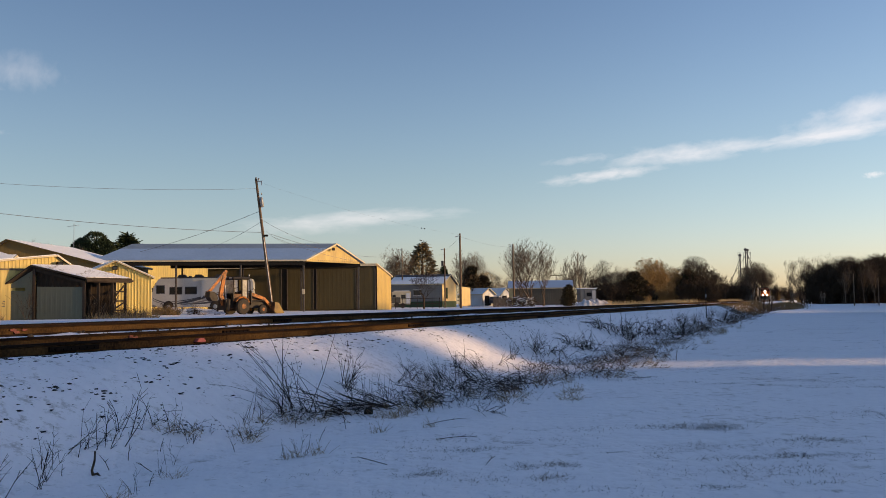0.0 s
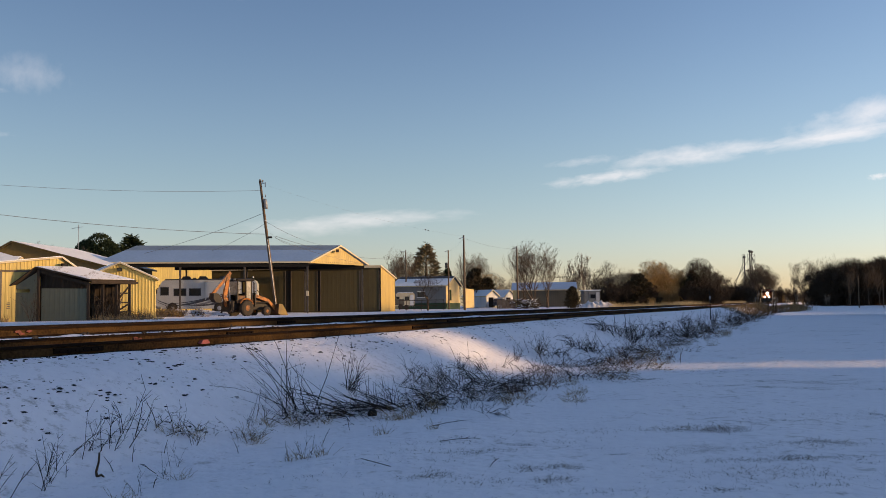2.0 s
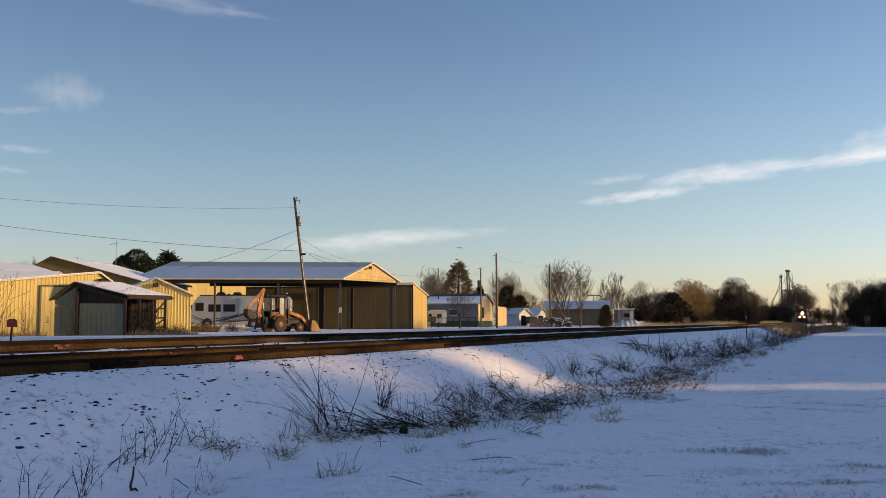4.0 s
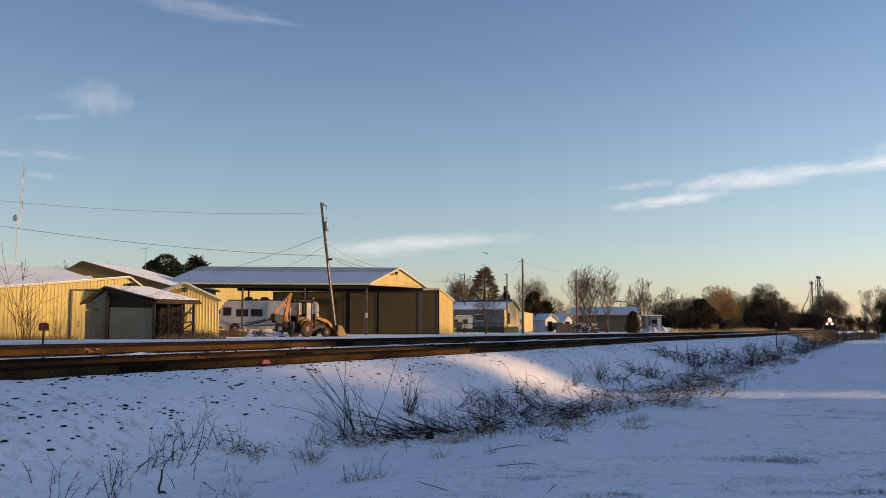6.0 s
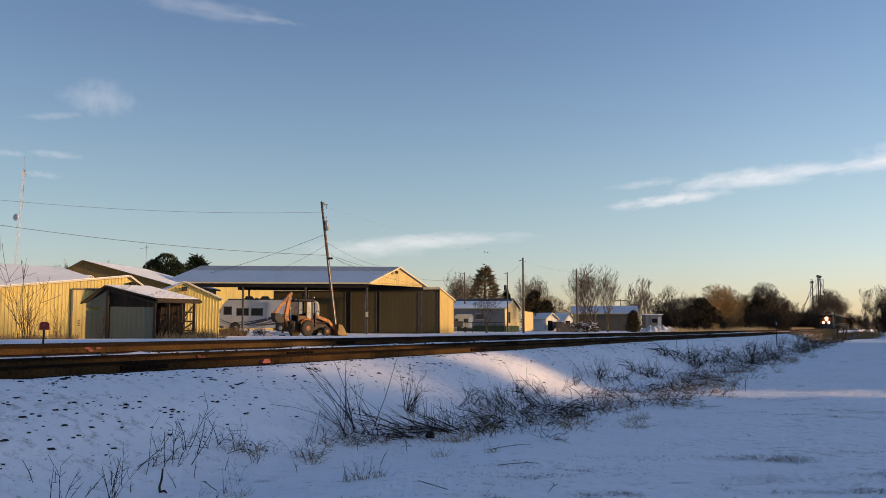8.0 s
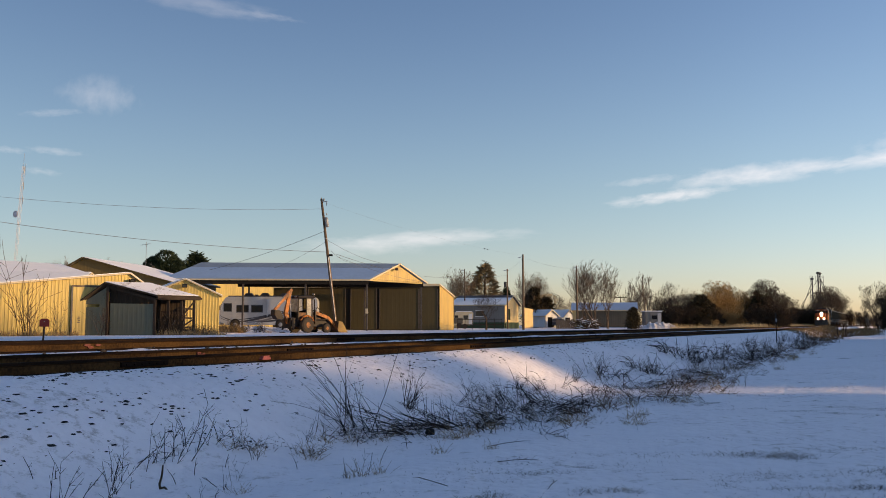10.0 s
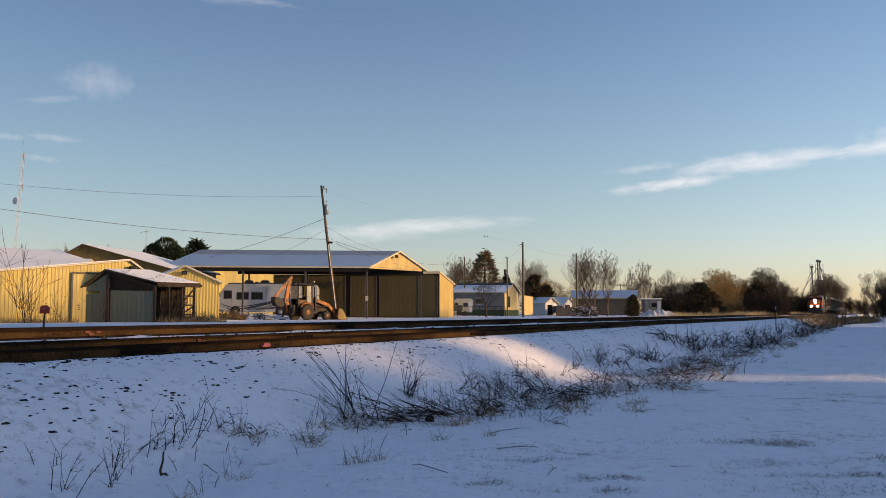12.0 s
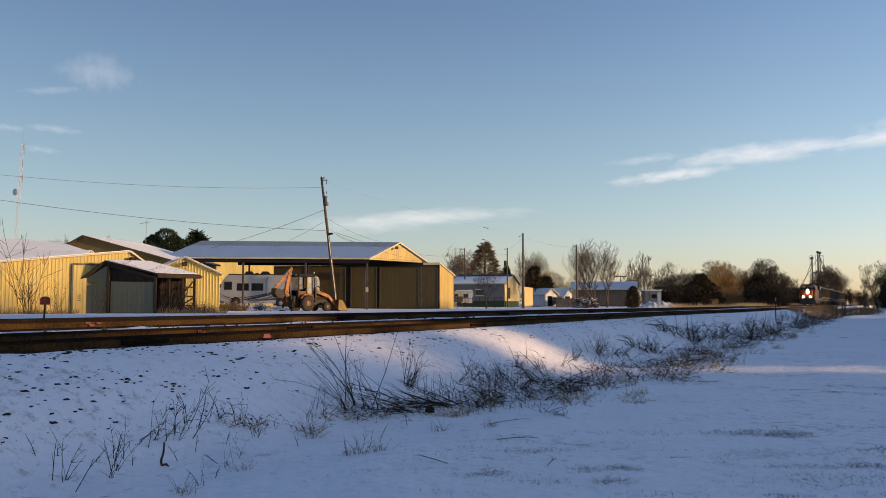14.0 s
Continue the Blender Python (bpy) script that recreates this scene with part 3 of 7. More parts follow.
# ---- poles and wires ----
def pole(b, d, z_top, lean=(0, 0), r=0.15, label="weathered wooden utility pole"):
    p = at(b, d)
    z = ground_at(p.x, p.y)
    ob = thing("utility_pole", (p.x, p.y, z), label, "utility pole", "utility poles along the railway")
    h = z_top - z
    part("shaft", Build().tube([(lean[0] * k, lean[1] * k, -0.3 + (h + 0.3) * k) for k in (0, 0.35, 0.7, 1)], [r, r * 0.9, r * 0.78, r * 0.66], 12), POLE_WOOD, ob, smooth=True)
    return ob


P1 = pole(-0.1222, 72.5, 12.25, (-1.41, 0.0), 0.148, "leaning wooden utility pole with a transformer")
P2 = pole(0.0928, 106, 10.25)
P3 = pole(0.1549, 121, 9.9)


# ---- trees ----
def bare_tree(seed, h, spread_, levels=5, twigs=3, trunk=0.02, fork=0.3, up=0.55, r_min=0.008, crown=(0.6, 0.42, 0.42), limbs=5, stems=1, bole=0.36, tight=0.42):
    """Trunk and branches of a leafless tree that fills a rounded, uneven crown (height of its middle, half width, half height). Returns two builders."""
    rnd = random.Random(seed)
    tb, cb = Build(), Build()

    def grow(p, d, ln, r, level):
        b = tb if level == 0 else cb
        n = 4 if level < 2 else 3 if level < 3 else 2
        if level == levels:
            d = (d + Vector((rnd.gauss(0, 0.2), rnd.gauss(0, 0.2), rnd.gauss(0.1, 0.15)))).normalized()
            s = d.cross(Vector((rnd.gauss(0, 1), rnd.gauss(0, 1), rnd.gauss(0, 1)))).normalized() * r_min
            b.add([p - s, p + s, p + d * ln], [(0, 1, 2)])
            return
        pts, rad = [p], [r]
        for i in range(n):
            d = (d + Vector((rnd.gauss(0, 0.1), rnd.gauss(0, 0.1), rnd.gauss(0.06, 0.06)))).normalized()
            pts.append(pts[-1] + d * ln / n)
            rad.append(r * (1 - 0.45 * (i + 1) / n))
        if level == levels - 1:
            s = d.cross(Vector((rnd.gauss(0, 1), rnd.gauss(0, 1), rnd.gauss(0, 1)))).normalized() * r_min * 1.3
            b.add([pts[0] - s, pts[0] + s, pts[-1] + s * 0.6, pts[-1] - s * 0.6], [(0, 1, 2, 3)])
        else:
            b.tube(pts, [max(v, r_min) for v in rad], 7 if level == 0 else 4 if level < 2 else 3, caps=False)
        kids = limbs + rnd.randint(0, 2) if level == 0 else 3 if level < levels - 1 else twigs
        turn0 = rnd.uniform(0, 2 * math.pi)
        for k in range(kids):
            f = rnd.uniform(fork, 1.0) if k else 1.0
            q = pts[min(n, int(f * n + 0.5))]
            if level == levels - 1:
                q = pts[0].lerp(pts[-1], f)
            a = turn0 + k * 2.4 + rnd.gauss(0, 0.35)
            side = Vector((math.cos(a), math.sin(a), 0))
            nd = (d * up + side * spread_ * rnd.uniform(0.5, 1.2) + Vector((0, 0, 0.25 if level < 3 else 0.12))).normalized()
            grow(q, nd, ln * (rnd.uniform(0.55, 0.85) if level < levels - 1 else rnd.uniform(0.4, 0.8)), rad[min(n, int(f * n))] * rnd.uniform(0.5, 0.75), level + 1)
    for k in range(stems):
        lean_ = 0.05 if stems == 1 else 0.33
        grow(Vector((rnd.gauss(0, 0.12 * (stems > 1)), rnd.gauss(0, 0.12 * (stems > 1)), -0.2)), Vector((rnd.gauss(0, lean_), rnd.gauss(0, lean_), 1)).normalized(), h * bole, h * trunk, 0)
    k = 1.06 * h / max(v.z for v in cb.v)
    cz, cr, ch = crown[0] * h, crown[1] * h, crown[2] * h
    for v in tb.v + cb.v:
        v *= k
    for v in cb.v:
        o = Vector((v.x / cr, v.y / cr, (v.z - cz) / ch))
        far_ = o.length
        if far_ > 0.7 and v.z > 0.12 * h:
            edge = 0.9 + 0.3 * noise.noise(o.normalized() * 2.2 + Vector((seed, 0, 0)))
            o *= min(1.0, (0.7 + (far_ - 0.7) * tight * edge) / far_)
            v.x, v.y, v.z = o.x * cr, o.y * cr, cz + o.z * ch
    return tb, cb


def tree_proto(seed, h, spread_, material, label, **kw):
    ob = thing("tree", (0, 0, 0), label, "tree")
    tb, cb = bare_tree(seed, h, spread_, **kw)
    part("trunk", tb, material, ob, smooth=True)
    part("crown", cb, material, ob)
    return ob


T_A = [tree_proto(11 + i, 10, 0.6, m, "leafless grey-brown deciduous tree", levels=6, twigs=5, r_min=0.012, crown=(0.58, 0.4, 0.45)) for i, m in enumerate((BARK, BARK_DARK))]
T_R = [tree_proto(31 + i, 10, 0.62, BARK_RED, "leafless tree with dense golden-brown twigs", levels=6, twigs=7, r_min=0.016, fork=0.1, crown=(0.55, 0.46, 0.47), limbs=6) for i in range(2)]
T_D = [tree_proto(51 + i, 10, 0.52, BARK_DARK, "dark leafless tree at the edge of the woods", levels=6, twigs=4, r_min=0.016, fork=0.1, up=0.8, crown=(0.52, 0.36, 0.5)) for i in range(3)]
T_K = tree_proto(91, 10, 0.6, BARK_DARK, "dark dense leafless tree beyond the railway", levels=6, twigs=9, r_min=0.015, up=0.7, tight=0.2, fork=0.12, crown=(0.56, 0.44, 0.46), limbs=6)
T_Y = [tree_proto(71 + i, 10, 0.8, BARK, "spreading leafless yard tree with fine twigs", levels=6, twigs=4, r_min=0.011, up=0.95, fork=0.25, crown=(0.62, 0.48, 0.5), limbs=3, stems=3, trunk=0.013) for i in range(2)]
T_S = [tree_proto(81 + i, 10, 0.3, BARK_PALE, "slender leafless tree with pale bark", levels=5, twigs=5, r_min=0.015, up=1.0, fork=0.2, crown=(0.58, 0.17, 0.45), limbs=6, trunk=0.011) for i in range(2)]
T_B = [tree_proto(101 + i, 10, 0.7, m, "dense dark leafless undergrowth by the trees", levels=4, twigs=9, r_min=0.03, up=0.7, fork=0.05, crown=(0.5, 0.55, 0.5), limbs=3, stems=5, bole=0.22, trunk=0.008) for i, m in enumerate((BARK_DARK, BARK_RED))]
used = set()


def set_tree(proto, x, y, h, group, wide=1.0, turn=None):
    k = h / 10.0
    m = Matrix.Translation((x, y, ground_at(x, y))) @ pose(0, 0, 0, 0, 0, random.uniform(0, 360) if turn is None else turn)
    ob = copy_thing(proto, m) if proto in used else proto
    if proto not in used:
        used.add(proto)
    ob.matrix_basis = m @ Matrix.Diagonal((k * wide, k * wide, k, 1))
    tagged(ob, group=group)
    return ob


rt = random.Random(5)
WOODS, FAR_BRUSH = [], []          # far growth that nobody could count: prototype and place


def stand(rows, proto, x, y, h, wide=1.0):
    k = h / 10.0
    rows.append((proto, Matrix.Translation((x, y, ground_at(x, y))) @ pose(0, 0, 0, 0, 0, rt.uniform(0, 360)) @ Matrix.Diagonal((k * wide, k * wide, k, 1))))


def grown_together(name, rows, label, material):
    """One mesh of all the trees in rows."""
    cos, loops, totals, base = [], [], [], 0
    for proto, m in rows:
        a = np.array(m, dtype=np.float64)
        for ch in proto.children:
            me = ch.data
            co = np.empty(len(me.vertices) * 3)
            me.vertices.foreach_get("co", co)
            lv = np.empty(len(me.loops), dtype=np.int32)
            me.loops.foreach_get("vertex_index", lv)
            tt = np.empty(len(me.polygons), dtype=np.int32)
            me.polygons.foreach_get("loop_total", tt)
            cos.append(co.reshape(-1, 3) @ a[:3, :3].T + a[:3, 3])
            loops.append(lv + base)
            totals.append(tt)
            base += len(me.vertices)
    co, lv, tt = np.concatenate(cos), np.concatenate(loops), np.concatenate(totals)
    me = bpy.data.meshes.new(name)
    me.vertices.add(len(co))
    me.vertices.foreach_set("co", co.ravel())
    me.loops.add(len(lv))
    me.loops.foreach_set("vertex_index", lv)
    me.polygons.add(len(tt))
    me.polygons.foreach_set("loop_start", np.concatenate(([0], np.cumsum(tt)[:-1])))
    me.update(calc_edges=True)
    me.materials.append(material)
    tagged(new(name, me), label, "woods", kind="stuff")


# woods along the field's far end; unseen ones added sunward shade the field
y = 84.0
while y < 164:
    x = 108 + rt.uniform(-3, 6)
    stand(WOODS, rt.choice(T_D + [T_K]), x, y, 9.5, 1.15)
    for k in range(3):
        stand(WOODS, T_B[0], x + rt.uniform(-4, 6), y + rt.uniform(-2, 2), rt.uniform(6.5, 9), 1.3)
    stand(WOODS, T_K, x + 7, y + rt.uniform(-2, 2), 11.0, 1.0)
    y += rt.uniform(3.0, 4.4)
while y < 226:
    stand(WOODS, T_B[0], 0.645 * y + rt.uniform(0, 6), y, rt.uniform(6.4, 7.6), 1.3)
    stand(WOODS, rt.choice(T_D), 0.65 * y + rt.uniform(2, 8), y, 7.5, 1.3)
    y += rt.uniform(1.6, 2.4)
for i in range(50):
    f = (i + rt.random()) / 50
    p = at(0.52 + 0.135 * f, rt.uniform(232, 256))
    h = p.y * 0.064 * rt.uniform(0.8, 1.06) * (0.82 + 0.18 * smooth_step(0.0, 0.1, f))
    stand(WOODS, rt.choice(T_D + [T_K, T_K]), p.x, p.y, h, 1.05)
    stand(WOODS, T_D[rt.randrange(3)], p.x + rt.uniform(-3, 5), p.y + rt.uniform(8, 16), h * rt.uniform(0.8, 1.0), 1.0)
    for k in range(4):
        stand(WOODS, T_B[0], p.x + rt.uniform(-4, 6), p.y + rt.uniform(-3, 6), rt.uniform(4.5, 9), 1.2)
grown_together("far_woods", WOODS, "dense dark leafless woods along the far field, some unseen for shade", BARK_DARK)
for b, d, h in ((0.556, 228, 11.5), (0.579, 230, 12.5), (0.592, 227, 12.0)):
    p = at(b, d)
    set_tree(T_A[0], p.x, p.y, h, "trees before the woods", 0.7)

for i in range(34):
    p = at(0.375 + 0.058 * (i + rt.random()) / 34, rt.uniform(235, 300))
    stand(FAR_BRUSH, T_B[0], p.x, p.y, rt.uniform(4, 6.5), 1.4)
grown_together("far_undergrowth", FAR_BRUSH, "dark leafless undergrowth far down the line", BARK_DARK)
# belt of trees beyond the railway: bearing, distance, height, breadth
for pr, b, d, h, w in (
        (T_A[1], 0.259, 165, 9.6, 0.75), (T_A[0], 0.268, 170, 8.0, 0.9), (T_A[0], 0.282, 168, 8.6, 0.75), (T_A[1], 0.292, 174, 7.4, 0.9), (T_A[1], 0.247, 172, 6.6, 0.9),
        (T_R[0], 0.316, 158, 9.5, 1.05), (T_R[1], 0.311, 164, 9.0, 1.0), (T_R[0], 0.327, 165, 9.0, 1.0), (T_R[1], 0.303, 163, 8.6, 0.9), (T_R[1], 0.331, 162, 8.7, 0.85), (T_R[0], 0.343, 168, 8.0, 0.8), (T_R[0], 0.322, 170, 8.6, 1.0), (T_R[1], 0.350, 172, 7.2, 0.9),
        (T_K, 0.370, 165, 10.4, 1.0), (T_K, 0.359, 168, 8.6, 0.85), (T_K, 0.382, 170, 9.2, 0.9), (T_B[0], 0.364, 160, 5.5, 1.3), (T_B[0], 0.376, 160, 5.8, 1.3), (T_D[0], 0.374, 176, 9.2, 1.0), (T_D[1], 0.352, 180, 8.4, 1.0), (T_D[2], 0.390, 190, 7.8, 1.0),
        (T_D[0], 0.399, 230, 8.6, 1.2), (T_D[1], 0.407, 232, 8.0, 1.2), (T_D[2], 0.414, 236, 7.2, 1.2), (T_D[1], 0.394, 226, 9.0, 1.1), (T_D[0], 0.421, 250, 7.0, 1.3)):
    p = at(b, d)
    set_tree(pr, p.x, p.y, h, "trees beyond the railway", w)
for i in range(20):
    p = at(0.418 + 0.046 * (i + rt.random()) / 20, rt.uniform(400, 430))
    set_tree(rt.choice(T_A), p.x, p.y, 21.5 * (1 - ((i - 11) / 15) ** 2) * rt.uniform(0.75, 1.02), "trees round the elevator", 1.0)
for i in range(24):
    p = at(0.243 + 0.155 * (i + rt.random()) / 24, rt.uniform(185, 215))
    set_tree(rt.choice(T_A + [T_K] if i < 8 or i > 16 else T_R), p.x, p.y, rt.uniform(6.6, 9.2), "trees beyond the railway", 1.1)
for i in range(16):
    p = at(0.462 + 0.04 * (i + rt.random()) / 16, rt.uniform(270, 330))
    set_tree(rt.choice(T_A + T_B), p.x, p.y, rt.uniform(3.5, 6.5), "trees round the elevator", 1.0)
for i in range(60):
    f = (i + rt.random()) / 60
    p = at(0.25 + 0.15 * f, rt.uniform(150, 168))
    set_tree(T_B[1] if 0.36 < f < 0.7 and rt.random() < 0.8 else T_B[0], p.x, p.y, rt.uniform(1.6, 4.8) * (1.1 if 0.2 < f < 0.36 else 1.0), "undergrowth beyond the railway", 1.2)
# yard trees
for pr, b, d, h, w in ((T_Y[1], 0.021, 135, 10.0, 0.8), (T_A[0], 0.017, 140, 9.4, 0.7), (T_Y[1], 0.1, 159, 10.9, 0.85), (T_A[0], 0.094, 150, 8.0, 0.9), (T_Y[0], 0.178, 128, 10.6, 1.05), (T_Y[1], 0.163, 131, 8.6, 0.9), (T_Y[1], 0.19, 130, 9.4, 0.7), (T_Y[0], 0.107, 162, 10.6, 0.7), (T_Y[0], 0.029, 139, 9.4, 0.7), (T_A[1], 0.2335, 160, 8.2, 0.9), (T_A[0], 0.217, 165, 7.6, 0.9), (T_S[0], 0.221, 150, 9.2, 1.3), (T_S[1], 0.2305, 150, 10.6, 1.2), (T_A[0], 0.226, 156, 6.5, 1.0), (T_S[1], 0.238, 158, 7.4, 1.2),
        (T_A[1], 0.050, 106, 5.0, 1.35), (T_A[0], 0.112, 178, 8.0, 1.1), (T_A[1], 0.128, 185, 8.0, 1.2), (T_R[0], 0.121, 168, 7.4, 1.0), (T_A[0], 0.14, 190, 6.5, 1.3), (T_A[1], 0.076, 190, 7.5, 1.2), (T_A[1], 0.085, 182, 6.0, 1.2), (T_A[0], 0.152, 180, 6.5, 1.1), (T_A[0], 0.006, 175, 7.6, 1.0), (T_A[0], -0.004, 180, 7.4, 1.0)):
    p = at(b, d)
    set_tree(pr, p.x, p.y, h, "yard trees", w)
# bare trees added outside the view, sunward, to throw thin shade on the sheds
for x, y, h in ((40, 41.0, 13.0), (44, 46.5, 12.6), (46, 36, 12.8)):
    set_tree(T_Y[int(x) % 2], x, y, h, "trees across the field", 0.8)
for x, y, h in ((-36, 106, 8.5), (-33.0, 104, 7.2), (-44, 100, 9.0), (-41, 108, 9.6)):
    set_tree(T_S[int(h) % 2], x, y, h, "slender trees behind the halls", 1.5)


# ---- evergreens ----
def evergreen(seed, h, shape, n=2600, leaf=0.28, lobes=(), ragged=0.0):
    """Trunk, and a crown of many small sprays. shape: width of the crown at a height fraction."""
    rnd = random.Random(seed)
    tb = Build().tube([(0, 0, -0.2), (0, 0, h * 0.5), (0.05, 0, h * 0.95)], [h * 0.03, h * 0.02, 0.03], 7)
    cb = Build()
    lumps = [(rnd.uniform(0, 2 * math.pi), rnd.uniform(0.1, 1)) for _ in range(26)]
    for i in range(n if lobes else 0):
        lx, ly, lz, lr = rnd.choice(lobes)
        d = Vector((rnd.gauss(0, 1), rnd.gauss(0, 1), rnd.gauss(0, 1))).normalized()
        c = (Vector((lx, ly, lz)) + d * lr * (rnd.uniform(0.86 - ragged, 1.0 + ragged * 0.6) + (0.08 + ragged) * noise.noise(d * 3 + Vector((lx, ly, lz))))) * h
        s = d.cross(Vector((rnd.gauss(0, 1), rnd.gauss(0, 1), rnd.gauss(0, 1)))).normalized()
        d = (d + s * rnd.gauss(0, 0.6)).normalized()
        t = d.cross(s).normalized() * leaf * 0.22
        cb.add([c - d * leaf * 0.5 - t, c - d * leaf * 0.5 + t, c + d * leaf * 0.5 + t * 0.3, c + d * leaf * 0.5 - t * 0.3], [(0, 1, 2, 3)])
    for i in range(0 if lobes else n):
        f = rnd.random()
        w = shape(f) * h
        a, ph = rnd.choice(lumps)
        ang = a + rnd.gauss(0, 0.35) if rnd.random() < 0.6 else rnd.uniform(0, 2 * math.pi)
        bump_ = 0.82 + 0.25 * noise.noise((math.cos(ang) * 1.7, math.sin(ang) * 1.7, f * 6 + seed))
        r = w * bump_ * (rnd.random() ** 0.35)
        c = Vector((math.cos(ang) * r, math.sin(ang) * r, f * h + rnd.gauss(0, 0.03) * h))
        d = Vector((math.cos(ang), math.sin(ang), rnd.uniform(-0.3, 0.8))).normalized()
        s = d.cross(Vector((rnd.gauss(0, 1), rnd.gauss(0, 1), rnd.gauss(0, 1)))).normalized()
        l = leaf * rnd.uniform(0.6, 1.5)
        cb.add([c - d * l * 0.5 - s * l * 0.16, c - d * l * 0.5 + s * l * 0.16, c + d * l * 0.6 + s * l * 0.05, c + d * l * 0.6 - s * l * 0.05], [(0, 1, 2, 3)])
    return tb, cb


def evergreen_proto(seed, shape, label, n=2600, leaf=0.4, green=None, lobes=(), ragged=0.0):
    ob = thing("evergreen_tree", (0, 0, 0), label, "tree")
    tb, cb = evergreen(seed, 10, shape, n, leaf, lobes, ragged)
    part("trunk", tb, BARK, ob, smooth=True)
    part("crown", mesh_of("crown", cb.v, cb.f, green or NEEDLE), NEEDLE, ob)
    return ob


E_ROUND = evergreen_proto(3, None, "round clipped-looking dark evergreen tree", 15000, 0.34, None,
                          ((-0.16, 0, 0.74, 0.155), (0.0, 0.02, 0.78, 0.2), (0.12, 0, 0.72, 0.17), (-0.05, -0.05, 0.6, 0.22), (0.05, 0, 0.5, 0.26), (-0.1, 0, 0.4, 0.25), (0.1, 0, 0.35, 0.25)))
E_PINE = evergreen_proto(4, lambda f: 0.05 + 0.42 * (0.4 + 0.6 * abs(math.sin(f * 13))) * (1 - f) ** 0.5 * min(1, f * 3), "ragged dark pine tree", 3600, 0.6)
E_CEDAR = evergreen_proto(6, lambda f: 0.36 * min(1, f * 9 + 0.4) * (1 - f) ** 0.55 + 0.02, "dense dark cedar tree", 5200, 0.5)
p = at(-0.322, 112)
set_tree(E_ROUND, p.x, p.y, 10.4, "evergreens behind the halls", 0.86, turn=0)
p = at(-0.286, 116)
set_tree(E_PINE, p.x, p.y, 9.7, "evergreens behind the halls", 1.15)
CEDAR_BROWN = mat("brown_tipped_cedar", (0.085, 0.06, 0.028), (0.03, 0.025, 0.013), 1.0, 8, 0.85, 0, 0.1, 0.01, 0.2)
E_BUSH = evergreen_proto(21, None, "ragged dark cedar with brown-tipped sprays", 3800, 0.7, CEDAR_BROWN,
                         ((-0.12, 0, 0.25, 0.27), (0.14, 0, 0.22, 0.26), (0.0, 0.02, 0.48, 0.26), (0.07, 0, 0.68, 0.2), (-0.04, 0, 0.85, 0.13)), 0.35)
for b, d, h, w in ((0.298, 154, 5.9, 1.35), (0.29, 156, 4.6, 1.3), (0.306, 155, 4.4, 1.5), (0.2195, 119, 3.0, 1.1)):
    p = at(b, d)
    set_tree(E_BUSH, p.x, p.y, h, "evergreens beyond the railway", w)
E_BROWN = evergreen_proto(9, lambda f: 0.03 + 0.4 * (1 - f) ** 0.62 * min(1, f * 5 + 0.3) * (0.72 + 0.28 * abs(math.sin(f * 21))), "broad conifer with winter-brown needles", 4200, 0.42, NEEDLE_BROWN)
for pr, b, d, h, w in ((E_BROWN, 0.0485, 142, 10.2, 1.3), (E_CEDAR, 0.073, 150, 6.6, 0.9), (E_BUSH, 0.105, 150, 7.0, 0.85), (E_BUSH, 0.119, 160, 5.6, 1.2), (E_CEDAR, 0.3655, 166, 6.0, 1.6), (E_CEDAR, 0.357, 168, 5.0, 1.6)):
    p = at(b, d)
    set_tree(pr, p.x, p.y, h, "conifers beyond the railway", w)
# unseen cedar windbreak added sunward: it shades the field, low beams pass its dips
E_HEDGE = evergreen_proto(16, lambda f: 0.36 * min(1, f * 9 + 0.4) * (1 - f) ** 0.55 + 0.02, "unseen dense dark cedar", 1100, 1.25)
tagged(E_HEDGE, "tall dense dark cedar, unseen, added to shade the field")
y = -44.0
rh = random.Random(12)
while y < 92:
    h = 13.6 if y < 5.4 else 9.6 if y < 9.4 else 9.3 if y < 13.0 else 6.2 if y < 17.2 else 13.4 if y < 32 else 9.6
    set_tree(E_HEDGE, 62 + rh.uniform(-1.5, 1.5), y, h * rh.uniform(0.93, 1.04), "cedar windbreak", 0.6 if h > 11 else 0.9)
    y += rh.uniform(1.1, 1.6)

# ---- poles: fittings and wires ----
TRANSFORMER = mat("grey_painted_steel", (0.33, 0.35, 0.36), (0.25, 0.26, 0.27), 2, 20, 0.5, 0.2, 0.05)
RIG_GREY = mat("dull_black_fitting", (0.03, 0.03, 0.03), (0.05, 0.05, 0.05), 3, 20, 0.7)
INSUL = mat("glazed_insulator", (0.35, 0.33, 0.3), (0.25, 0.23, 0.2), 5, 30, 0.3, 0, 0)
top1 = Vector((-1.41, 0, 11.1))
ax = top1.normalized()


def on_pole(f):
    return Vector((-1.41 * f, 0, 11.1 * f))


tf = part("transformer", Build().lathe([(0, 0.1), (0.03, 0.15), (0.75, 0.15), (0.8, 0.12), (0.86, 0.05)], on_pole(0.79) + Vector((0.24, -0.12, 0)), ax, 14), TRANSFORMER, P1, "grey can-shaped transformer", True)
part("bushing", Build().lathe([(0, 0.03), (0.08, 0.05), (0.16, 0.03), (0.22, 0.02)], on_pole(0.88) + Vector((0.32, -0.1, 0)), ax, 8), INSUL, tf)
part("cutout_bracket", Build().beam(on_pole(0.985), on_pole(0.985) + Vector((0.5, -0.1, 0.02)), 0.07).beam(on_pole(0.985) + Vector((0.45, -0.1, 0)), on_pole(0.955) + Vector((0.38, -0.1, 0)), 0.06), GREY_METAL, P1)
